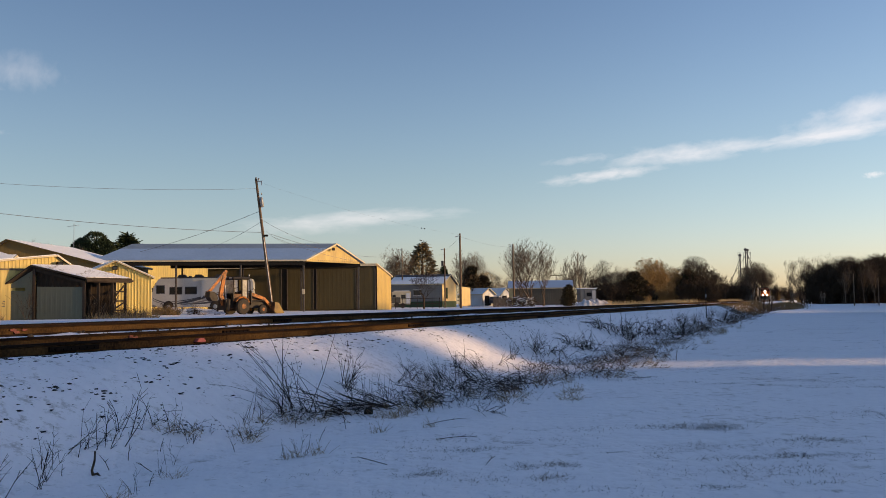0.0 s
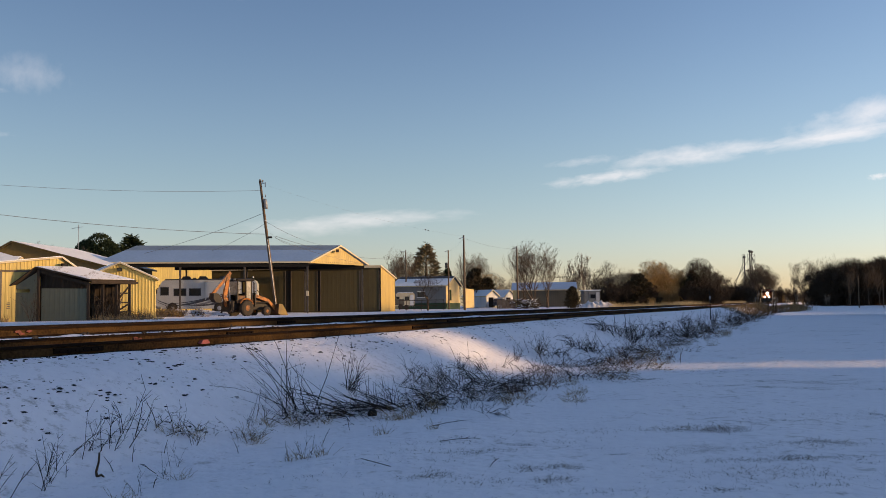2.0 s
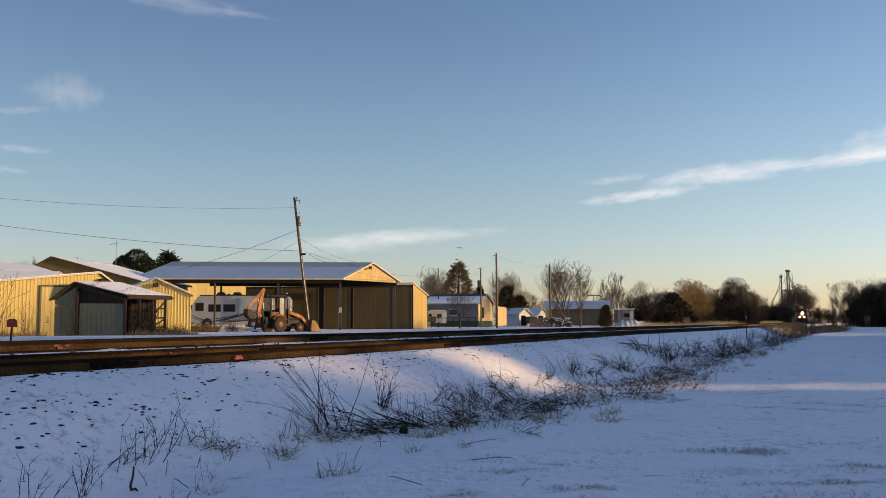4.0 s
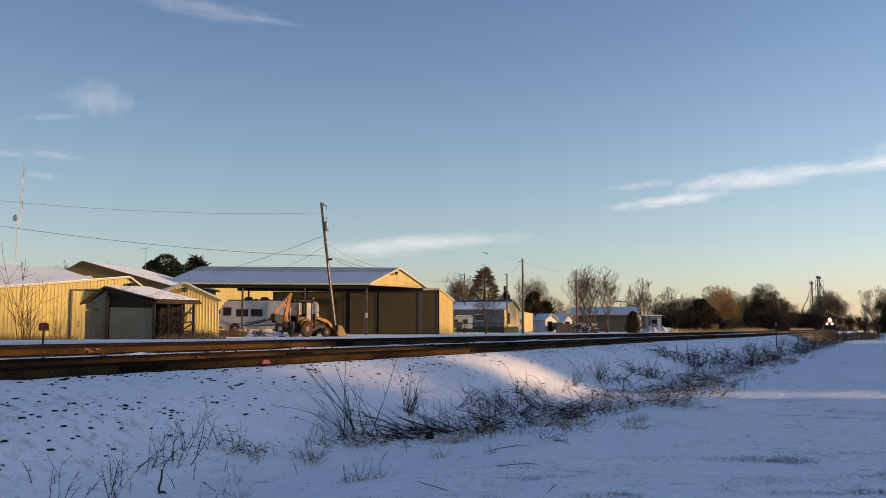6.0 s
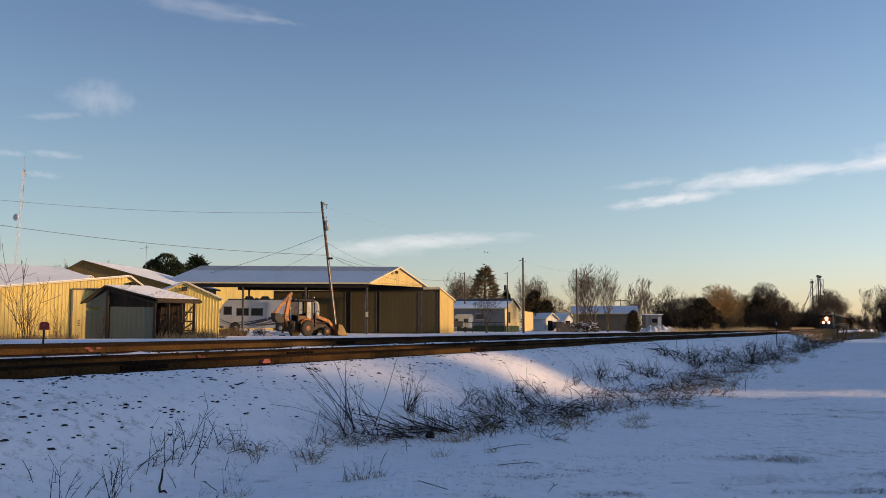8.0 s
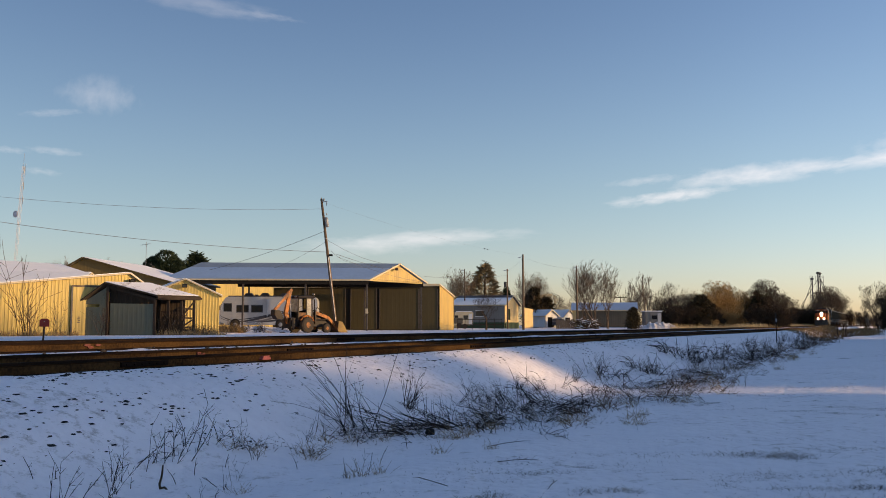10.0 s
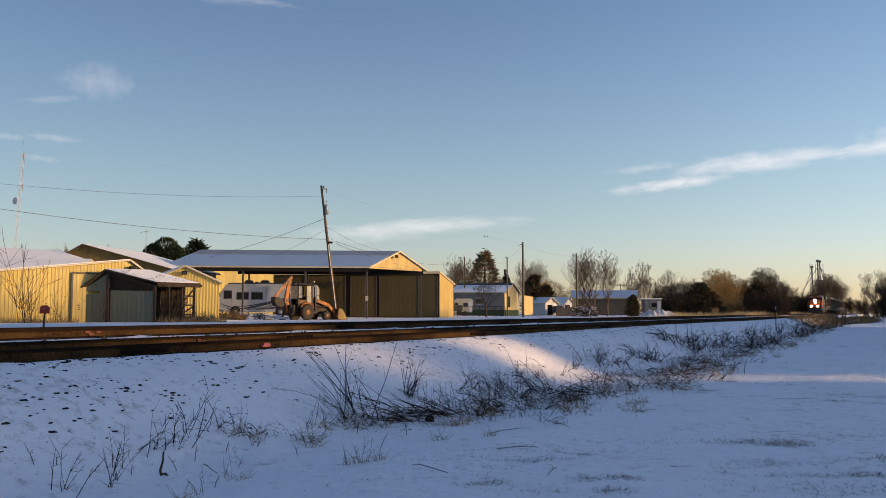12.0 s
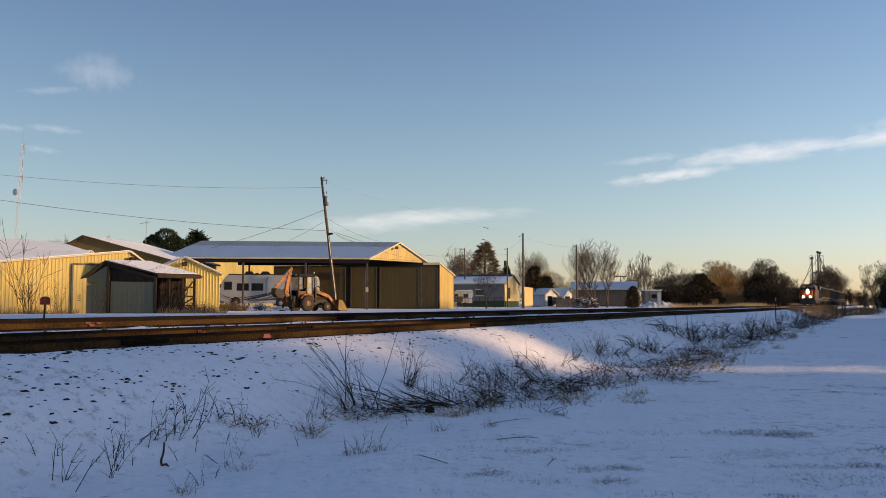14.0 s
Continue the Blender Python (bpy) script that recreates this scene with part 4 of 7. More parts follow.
part("insulator", Build().lathe([(0, 0.05), (0.06, 0.09), (0.1, 0.05), (0.16, 0.08), (0.2, 0.03)], on_pole(0.99) + Vector((0.2, -0.1, 0.02)), (0.1, 0, 1), 9), INSUL, P1)
part("insulator", Build().lathe([(0, 0.05), (0.06, 0.09), (0.1, 0.05), (0.16, 0.08), (0.2, 0.03)], on_pole(1.0), (0, 0, 1), 9), INSUL, P1)
part("service_clamp", Build().box(*(on_pole(0.58) + Vector((0.1, -0.25, -0.12))), *(on_pole(0.58) + Vector((0.42, -0.05, 0.04))), 0.03), DARK, P1)
part("hardware_band", Build().lathe([(0, 0.155), (0.06, 0.155)], on_pole(0.7), ax, 12), GREY_METAL, P1)
part("conduit", Build().tube([on_pole(f) + Vector((0.02, -0.17, 0)) for f in (0.02, 0.2, 0.4, 0.56)], 0.03, 6), GREY_METAL, P1)


def extra_pole(b, d, z_top, r=0.13, can=False, arm=False):
    ob = pole(b, d, z_top, (0, 0), r)
    h = z_top - ob.location.z
    if can:
        part("transformer", Build().lathe([(0, 0.12), (0.03, 0.19), (0.75, 0.19), (0.8, 0.08)], (-0.3, -0.1, h - 2.6), (0, 0, 1), 12), RIG_GREY, ob, "dark can-shaped transformer", True)
    if arm:
        part("crossarm", Build().beam((-1.1, -0.15, h - 0.35), (1.1, -0.15, h - 0.35), 0.12, 0.14), POLE_WOOD, ob)
    elif b < 0.5:
        part("bracket", Build().beam((-0.5, -0.1, h - 0.25), (0, -0.1, h - 0.12), 0.08), GREY_METAL, ob)
    return ob


extra_pole(0.0252, 130, 10.0, 0.12)
extra_pole(0.0745, 122, 9.5, 0.12, can=True)
extra_pole(0.2052, 160, 7.0, 0.1, arm=True)
extra_pole(0.5665, 168, 6.4, 0.12)
extra_pole(0.597, 172, 5.6, 0.12)
for P, h in ((P2, 9.1), (P3, 8.75)):
    part("bracket", Build().beam((-0.55, -0.1, h - 0.28), (0, -0.1, h - 0.14), 0.08), GREY_METAL, P)
    part("insulator", Build().lathe([(0, 0.04), (0.06, 0.07), (0.12, 0.03)], (0, 0, h), (0, 0, 1), 8), INSUL, P)


def wire(a, b, sag=0.4, r=0.013, label="thin black overhead wire"):
    a, b = Vector(a), Vector(b)
    pts = [a.lerp(b, i / 14) - Vector((0, 0, sag * 4 * (i / 14) * (1 - i / 14))) for i in range(15)]
    ob = new("overhead_wire", Build().tube(pts, r, 5).done("overhead_wire", WIRE))
    tagged(ob, label, "wire", "overhead wires")


def px1(f, dx=0.0):
    return Vector(P1.location) + on_pole(f) + Vector((dx, -0.15, 0))


wire(px1(0.93), at(-0.58, 60, 11.0), 0.5, 0.011)
wire(px1(0.60), at(-0.62, 56, 9.25), 0.5, 0.017)
wire(px1(0.76), at(-0.278, 86.5, 7.0), 0.25, 0.016)
wire(px1(0.68), at(-0.20, 88, 7.3), 0.2, 0.012)
wire(px1(0.70), (-6.3, 89.25, 8.0), 0.3, 0.012)
wire(px1(0.61, 0.3), (-9.0, 88.9, 8.0), 0.3, 0.012)
wire(px1(0.585, 0.7), at(0.0252, 130, 9.0), 0.9, 0.016)
wire(px1(0.57, 0.7), (-2.0, 92.7, 6.2), 0.3, 0.012)
wire(at(0.0745, 122, 9.2), at(0.0928, 106, 9.9), 0.2, 0.008)
wire(at(0.0928, 106, 9.9), at(0.1549, 121, 9.5), 0.35, 0.008)
wire(at(0.0252, 130, 9.4), at(0.0745, 122, 8.6), 0.3, 0.008)
wire(at(0.1549, 121, 9.3), at(0.2052, 160, 6.8), 0.4, 0.008)
# thin line to the next pole with two spacers on it
wire(px1(0.985), at(0.0928, 106, 10.1), 0.5, 0.003)
for f in (0.745, 0.762):
    q = px1(0.985).lerp(at(0.0928, 106, 10.1), f) - Vector((0, 0, 0.5 * 4 * f * (1 - f)))
    sp = thing("wire_spacer", q, "small dark spacer on an overhead wire", "wire spacer", "wire spacers")
    part("clamp", Build().lathe([(-0.07, 0.02), (-0.04, 0.06), (0.04, 0.06), (0.07, 0.02)], (0, 0, 0), (0.9, 0.3, -0.1), 8), RIG_GREY, sp)

# radio mast and roof aerial
MAST_WHITE = mat("pale_painted_mast_steel", (0.6, 0.6, 0.62), (0.48, 0.48, 0.5), 2, 20, 0.6, 0, 0)
mast = thing("radio_mast", at(-0.4995, 150, 1.2), "slender lattice steel radio mast with a dish", "radio mast")
mz = 28.4
for k in range(3):
    a = k * 2.094
    part("leg", Build().tube([(0.25 * math.cos(a), 0.25 * math.sin(a), -0.2), (1.3 + 0.25 * math.cos(a), 0.25 * math.sin(a), mz)], 0.03, 5), MAST_WHITE, mast)
lat = Build()
for i in range(30):
    for k in range(3):
        a, c = k * 2.094, (k + 1) * 2.094
        z0, z1 = mz * i / 30, mz * (i + 1) / 30
        x0, x1 = 1.3 * i / 30, 1.3 * (i + 1) / 30
        lat.beam((x0 + .25 * math.cos(a), .25 * math.sin(a), z0), (x1 + .25 * math.cos(c), .25 * math.sin(c), z1), 0.02)
part("lattice", lat, MAST_WHITE, mast)
part("dish", Build().lathe([(0, 0.1), (0.1, 0.5), (0.2, 0.62), (0.24, 0.6)], (0.6, -0.4, 19.8), (-0.4, -1, 0), 14), MAST_WHITE, mast, "pale round dish", True)
part("whip_aerial", Build().tube([(1.3, 0, mz), (1.34, 0, mz + 2.2)], 0.03, 5).tube([(1.6, 0, mz - 2), (1.66, 0, mz + .4)], 0.025, 5), GREY_METAL, mast)
for z in (mz - 0.6, mz - 3.4, mz - 6.0):
    part("panel_antenna", Build().box(1.55, -0.46, z - 0.8, 1.66, -0.34, z + 0.4, 0.03).beam((1.25, -0.2, z), (1.6, -0.4, z), 0.05), INSUL, mast)
aer = thing("roof_aerial", at(-0.3445, 100, 5.0), "thin television aerial on a tall pole", "aerial")
part("pole", Build().tube([(0, 0, -4), (0, 0, 6.3)], 0.03, 5), GREY_METAL, aer)
part("boom", Build().beam((-0.7, 0, 5.9), (0.5, 0, 6.1), 0.03), GREY_METAL, aer)
for i in range(4):
    part("element", Build().beam((-0.6 + i * 0.33, -0.4, 5.92 + i * 0.05), (-0.6 + i * 0.33, 0.4, 5.92 + i * 0.05), 0.02), GREY_METAL, aer)

# grain elevator far down the line
CONC = mat("weathered_grey_concrete", (0.13, 0.12, 0.11), (0.09, 0.085, 0.08), 0.2, 2, 0.9, 0, 0.1, 0.02)
elev = thing("grain_elevator", at(0.4346, 450, 0.0), "distant grain elevator with legs, spouts and a conical bin", "grain elevator")
elev.matrix_basis = elev.matrix_basis @ Matrix.Diagonal((0.74, 1, 1, 1))
part("bin", Build().lathe([(0, 7.5), (7, 7.5), (11, 1.5), (11.5, 0.8)], (0, 0, 0), (0, 0, 1), 20), CONC, elev)
part("bin", Build().lathe([(0, 5), (7, 5), (10, 1.0), (10.5, 0.6)], (8.5, 4, 0), (0, 0, 1), 18), CONC, elev)
for x, z, w in ((-4.4, 25.2, 1.5), (-0.2, 28.3, 1.5), (1.2, 28.0, 1.2)):
    part("leg", Build().beam((x, 0, 0), (x, 0, z), w * 0.4), CONC, elev)
    part("head", Build().lathe([(-0.5, 0.5), (-0.1, 1.1), (0.35, 1.1), (0.8, 0.3)], (x, 0, z), (0, 0, 1), 10), CONC, elev)
for xs in ((-5.3, -3.5), (-1.2, 1.8, 4.2)):
    tw = Build()
    for i in range(6):
        z0, z1 = 10 + i * 2.8, 10 + (i + 1) * 2.8
        for x in xs:
            tw.beam((x, 1, z0), (x, 1, z1), 0.16)
        for x0, x1 in zip(xs, xs[1:]):
            tw.beam((x0, 1, z0), (x1, 1, z1), 0.12).beam((x0, 1, z1), (x1, 1, z1), 0.12)
    part("tower_frame", tw, CONC, elev)
for a, b in (((0.5, 0, 27), (9, 0, 13)), ((0.5, 0, 26), (-13, 0, 11)), ((-4.4, 0, 24), (-12, 0, 10)), ((1.5, 0, 25), (6, 0, 12))):
    part("spout", Build().tube([a, b], 0.16, 6), CONC, elev)
part("catwalk", Build().beam((-4.4, 0, 18), (4.4, 0, 18), 1.0, 0.5), CONC, elev)


# ---- far side: houses, trailers and junk ----
WHITE = mat("white_siding", (0.75, 0.75, 0.74), (0.6, 0.6, 0.6), 0.6, 8, 0.6, 0, 0.1, 0.004)
HOUSE_Y = mat("pale_yellow_siding", (0.66, 0.5, 0.23), (0.52, 0.4, 0.19), 0.6, 8, 0.65, 0, 0.1, 0.004)
GREYGREEN = mat("faded_grey_siding", (0.13, 0.115, 0.085), (0.095, 0.083, 0.062), 0.6, 8, 0.7, 0, 0.1, 0.004)
SHADED_SIDING = mat("grey_house_siding", (0.19, 0.19, 0.18), (0.14, 0.14, 0.135), 0.6, 8, 0.7, 0, 0.1, 0.004)
SHINGLE = mat("dark_shingle", (0.11, 0.11, 0.12), (0.07, 0.07, 0.075), 1, 12, 0.9)
GREEN_SKIRT = mat("dark_green_skirting", (0.04, 0.07, 0.035), (0.03, 0.05, 0.025), 1, 8, 0.8)
GLASS = mat("dark_window_glass", (0.02, 0.022, 0.026), (0.015, 0.016, 0.02), 2, 9, 0.08, 0, 0, 0.01, 0.6)
# brown tint: low sun on the tyres is put into the rubber
BLACK = mat("dusty_black_rubber", (0.03, 0.026, 0.021), (0.06, 0.047, 0.034), 4, 30, 0.85, 0, 0.2, 0.005)
PALE = mat("faded_white_gelcoat", (0.5, 0.5, 0.5), (0.4, 0.4, 0.4), 0.7, 9, 0.35, 0, 0.03)
STRIPE = mat("dark_grey_stripe", (0.045, 0.045, 0.055), (0.07, 0.07, 0.08), 1, 9, 0.4, 0, 0)
RIG = mat("worn_orange_machine_paint", (0.48, 0.155, 0.018), (0.09, 0.042, 0.02), 2.2, 14, 0.55, 0.0, 0.15, 0.004, 0.3, (0.42, 0.6))
RIG_DARK = mat("greasy_black_steel", (0.035, 0.029, 0.025), (0.018, 0.015, 0.014), 3, 25, 0.6, 0.3, 0.2, 0.004)
BUCKET = mat("scoured_yellow_steel", (0.22, 0.145, 0.03), (0.11, 0.075, 0.035), 2, 18, 0.55, 0.2, 0.2, 0.004)

h1 = gabled("house", "pale yellow house with a snowy roof and dark green skirting", at(0.0712, 128).to_2d(), Vector((-7.6, 1.2)), Vector((2.5, 5.5)), 1.2, 4.65, 6.0, HOUSE_Y, SHINGLE, 0.35, pitch=0.25, cover=0.72, rib=0.01)
c = at(0.0712, 128).to_2d()
part("skirting", Build().beam((c.x - 7.0, c.y + 0.9, 1.5), (c.x - 0.05, c.y - 0.2, 1.5), 0.1, 1.0), GREEN_SKIRT, h1)
part("skirting", Build().beam((c.x + 0.1, c.y, 1.5), (c.x + 2.5, c.y + 5.3, 1.5), 0.1, 1.0), GREEN_SKIRT, h1)
w = part("window", Build().box(c.x - 4.2, c.y + 0.4, 2.9, c.x - 3.2, c.y + 0.55, 3.7), GLASS, h1)
part("window_frame", Build().box(c.x - 4.3, c.y + 0.42, 2.82, c.x - 3.1, c.y + 0.54, 2.9).box(c.x - 4.3, c.y + 0.42, 3.7, c.x - 3.1, c.y + 0.54, 3.78), WHITE, w)
# grey sheet over the yellow front: its shade is put into the colour
part("wall", ribbed((c.x - 7.6, c.y + 1.15), (c.x - 0.02, c.y - 0.06), 2.0, [(0, 4.6), (1, 4.6)], 0.25, 0.008, normal=(0, -1)), SHADED_SIDING, h1)
part("window", Build().box(c.x + 0.55, c.y + 1.1, 2.4, c.x + 0.9, c.y + 1.8, 4.0), GREEN_SKIRT, h1)
part("annexe_wall", ribbed(at(0.0915, 134).to_2d(), at(0.104, 137).to_2d(), 1.2, [(0, 4.3), (1, 4.1)], 0.4, normal=(0.5, -1)), HOUSE_Y, h1)

g1 = gabled("garage", "small white gabled garage with snow on its roof", at(0.118, 146).to_2d(), Vector((-3.6, 3.2)), Vector((2.2, 1.6)), 1.2, 3.2, 4.1, WHITE, SHINGLE, 0.25, pitch=0.3)
g2 = gabled("garage", "small white gabled garage with snow on its roof", at(0.1385, 152).to_2d(), Vector((-4.6, 3.2)), Vector((2.2, 1.6)), 1.2, 3.0, 4.2, WHITE, SHINGLE, 0.25, pitch=0.3)
for g, bb, d in ((g1, 0.12, 146.4), (g2, 0.1405, 152.4)):
    q = at(bb, d)
    part("door", Build().box(q.x, q.y - 0.1, 1.2, q.x + 0.9, q.y + 0.6, 2.9), DARK, g)
longb = gabled("workshop", "long low tan workshop with a snowy roof", at(0.2232, 138).to_2d(), Vector((-10.1, 0.6)), Vector((1.2, 6.0)), 1.2, 3.95, 5.1, GREYGREEN, SHINGLE, 0.3, pitch=0.35, rib=0.006, frost=SHADED_SNOW)
# pale yellow strip: the sunlit end of this wall put into the colour
part("wall", ribbed(at(0.1495, 138.5).to_2d(), at(0.154, 137.9).to_2d(), 1.2, [(0, 3.9), (1, 3.9)], 0.3, normal=(0, -1)), HOUSE_Y, longb)
tr_ = thing("white_trailer", at(0.241, 135, 1.25), "dull white box trailer standing in snow", "trailer")
part("body", Build().box(-1.35, -1.2, 0.35, 1.25, 1.2, 2.4, 0.08), SHADED_SIDING, tr_)
part("door", Build().box(0.6, -1.24, 0.5, 1.12, -1.19, 2.1, 0.01), PALE, tr_)
for x in (-1.3, -0.6, 1.2):
    part("corner_strip", Build().box(x - 0.03, -1.23, 0.4, x + 0.05, -1.18, 2.38), TRIM_GREY, tr_)
part("window", Build().box(-0.3, -1.24, 1.2, 0.5, -1.18, 1.8), GLASS, tr_)
part("roof", Build().box(-1.45, -1.3, 2.4, 1.35, 1.3, 2.52, 0.03), ROOF_SNOW, tr_)
for x in (-0.7, 0.6):
    part("wheel", Build().lathe([(0, 0.3), (0.2, 0.3)], (x, -1.15, 0.3), (0, 1, 0), 14), BLACK, tr_)
tr2 = thing("box_trailer", at(0.0235, 121, 1.1), "small cream camping trailer lit by low sun", "trailer")
part("body", Build().prism([(-1.5, 0.55), (1.3, 0.5), (1.35, 2.2), (1.2, 2.32), (-1.0, 2.35), (-1.45, 2.1)], -1.0, 1.0), CREAM, tr2)
part("window", Build().box(-1.2, -1.03, 1.35, -0.75, -0.99, 1.85), GLASS, tr2)
part("window", Build().box(0.0, -1.03, 1.35, 0.6, -0.99, 1.85), GLASS, tr2)
part("door", Build().box(0.72, -1.03, 0.6, 1.2, -0.99, 2.05), WHITE, tr2)
part("snow_layer", Build().box(-1.0, -0.95, 2.33, 1.15, 0.95, 2.42, 0.03), ROOF_SNOW, tr2, "thin layer of snow")
part("wheel", Build().lathe([(0, 0.35), (0.2, 0.35)], (0.2, -1.05, 0.35), (0, 1, 0), 14), BLACK, tr2)
tr3 = thing("box_trailer", at(0.0185, 117, 1.2), "low grey flatbed trailer with a load", "trailer")
part("body", Build().box(-0.8, -0.8, 0.6, 0.5, 0.8, 1.4, 0.06), GREYGREEN, tr3)
part("headboard", Build().box(-0.8, -0.8, 1.4, -0.6, 0.8, 2.0, 0.02), GREYGREEN, tr3)
part("wheel", Build().lathe([(0, 0.35), (0.2, 0.35)], (0, -0.85, 0.35), (0, 1, 0), 14), BLACK, tr3)


def car(place, turn, paint, label):
    ob = thing("parked_car", place, label, "car", "parked cars", turn=turn)
    part("body", Build().prism([(-2.1, 0.35), (2.1, 0.35), (2.15, 0.75), (1.2, 0.88), (0.6, 1.38), (-1.1, 1.42), (-1.8, 0.95), (-2.15, 0.85)], -0.85, 0.85), paint, ob)
    part("side_window", Build().prism([(-1.4, 0.95), (0.95, 0.92), (0.5, 1.3), (-1.05, 1.34)], -0.87, 0.87), GLASS, ob)
    part("snow_layer", Build().box(-1.0, -0.7, 1.42, 0.5, 0.7, 1.5, 0.03), ROOF_SNOW, ob, "thin layer of snow")
    for x in (-1.35, 1.35):
        for y in (-0.88, 0.68):
            part("wheel", Build().lathe([(0, 0.28), (0.04, 0.32), (0.16, 0.32), (0.2, 0.28)], (x, y, 0.32), (0, 1, 0), 14), BLACK, ob)


car(at(0.1335, 147.5, 1.25), 75, STRIPE, "dark saloon car parked by the garages")
fence = thing("board_fence", at(0.1415, 118, 1.2), "dark weathered board fence", "fence")
for i in range(12):
    part("board", Build().box(-1.3 + i * 0.22, -0.02, -0.1, -1.1 + i * 0.22, 0.02, 1.15 + 0.12 * math.sin(i * 2.1)), OLD_WOOD, fence)
part("rail", Build().beam((-1.3, 0.05, 0.9), (1.35, 0.05, 0.9), 0.06), OLD_WOOD, fence)
yard_rails = thing("rail_fence", at(0.017, 112, 1.2), "low dark pipe rail fence in a snowy yard", "fence")
for x in range(7):
    part("post", Build().beam((x * 0.95, 0, -0.3), (x * 0.95, 0.02 * (x % 3), 1.25), 0.07), DARK_WOOD, yard_rails)
for z in (0.45, 1.12):
    part("rail", Build().beam((-0.1, -0.05, z), (5.8, -0.05, z + 0.05), 0.05, 0.08), DARK_WOOD, yard_rails)
for b, d, n in ((0.1685, 115, 95), (0.16, 116, 30)):
    q = at(b, d)
    pile = thing("brush_pile", (q.x, q.y, ground_at(q.x, q.y)), "heap of cut branches dusted with snow", "brush pile", "brush piles")
    rb, sb, rr = Build(), Build(), random.Random(n)
    for i in range(n):
        a = rr.uniform(0, 6.28)
        s0 = Vector((rr.gauss(0, 0.75), rr.gauss(0, 0.5), rr.uniform(0, 1.25)))
        dd = Vector((math.cos(a), math.sin(a) * 0.6, rr.uniform(-0.2, 0.7))) * rr.uniform(0.5, 1.2)
        rb.tube([s0 - dd * 0.6, s0, s0 + dd + Vector((0, 0, -0.1))], [0.05, 0.04, 0.015], 4)
        if i % 2 == 0:
            sb.beam(s0 - dd * 0.3 + Vector((0, 0, 0.07)), s0 + dd * 0.5 + Vector((0, 0, 0.05)), 0.09, 0.05)
    part("branches", rb, BARK_DARK, pile)
    tagged(part("snow_dusting", sb, ROOF_SNOW, pile), kind="stuff")

# ---- yard: lean-to, motorhome, backhoe, sign ----
TIN = mat("dull_grey_sheet", (0.175, 0.178, 0.125), (0.135, 0.135, 0.098), 0.6, 8, 0.7, 0, 0.1, 0.004, 0.2, (0.3, 0.7), (1, 1, 0.3))
lean = thing("lean_to", (0, 0, 0), "weathered wooden lean-to with a snowy sloping roof and open bays", "shed")
A = at(-0.4144, 50.5).to_2d()
Bq = at(-0.3327, 50.5).to_2d()
AP = at(-0.388, 50.5).to_2d()
LV = Vector((1.7, 2.2))


def up3(v, z):
    return Vector((v.x, v.y, z))


A0, A1 = A + Vector((0.08, 0)), AP + Vector((0.05, 0))
part("wall", ribbed(A0, A1, 0.95, [(0, 2.68), (1, 2.68)], 0.25, 0.004, normal=(0, -1)), TIN, lean)
part("wall", ribbed(A0, A1, 2.86, [(0, 3.05), (1, 3.9)], 0.25, 0.004, normal=(0, -1)), TIN, lean)
part("wall", ribbed(A0.lerp(A1, 0.62), A1, 2.68, [(0, 2.86), (1, 2.86)], 0.25, 0.004, normal=(0, -1)), TIN, lean)
part("wall", ribbed(AP + Vector((0.2, 0)), Bq - Vector((0.1, 0)), 0.95, [(0, 2.9), (1, 2.86)], 0.25, 0.004, normal=(0, -1)), TIN, lean)
part("back_wall", ribbed(A + Vector((0.9, 0.5)), Bq + Vector((-0.6, 2.2)), 0.95, [(0, 3.05), (1, 3.0)], 0.3, normal=(0, -1)), DARK_WOOD, lean)
part("bay_wall", ribbed(Bq + Vector((-0.75, 1.5)), Bq + LV * 0.62 + Vector((0.05, 0.8)), 0.95, [(0, 3.2), (1, 3.2)], 0.3, normal=(0, -1)), DARK_WOOD, lean)
# dark board added where the shaded shed wall shows above the panels
part("loft_board", ribbed(A + Vector((1.35, 0.35)), Bq + Vector((-0.15, 0.35)), 2.5, [(0, 3.82), (1, 3.12)], 0.3, normal=(0, -1)), DARK_WOOD, lean)
part("side_wall", ribbed(A + Vector((0.0, 0.0)), A + Vector((0.1, 0.3)), 0.95, [(0, 2.9), (1, 2.9)], 0.3, normal=(-1, 0)), TIN, lean)
o = Vector((-0.12, -0.25))
rf = part("roof", slab(up3(AP + o, 4.05), up3(Bq + o + Vector((0.3, 0)), 3.28), up3(Bq + LV + Vector((0.35, 0)), 3.28), up3(AP + LV, 4.09), 0.08), DARK_WOOD, lean)
part("snow_layer", slab(up3(AP + o + Vector((.08, .05)), 4.14), up3(Bq + o + Vector((0.22, .05)), 3.39), up3(Bq + LV + Vector((0.25, -.05)), 3.39), up3(AP + LV, 4.19), 0.03), PATCHY_SNOW, rf, "thin patchy layer of snow")
part("roof", slab(up3(AP + o, 4.05), up3(AP + LV * 0.4, 4.06), up3(A + LV * 0.2, 3.07), up3(A + o, 3.05), 0.06), DARK_WOOD, lean)
part("rafter", Build().beam(up3(AP, 3.9), up3(Bq, 3.12), 0.1, 0.18), DARK_WOOD, lean)
part("rafter", Build().beam(up3(AP + Vector((0.1, 1.2)), 3.9), up3(Bq + Vector((0.6, 1.0)), 3.12), 0.1, 0.18), DARK_WOOD, lean)
part("eave_beam", Build().beam(up3(Bq + o + Vector((.3, .1)), 3.2), up3(Bq + LV + Vector((.3, 0)), 3.2), 0.1, 0.16), DARK_WOOD, lean)
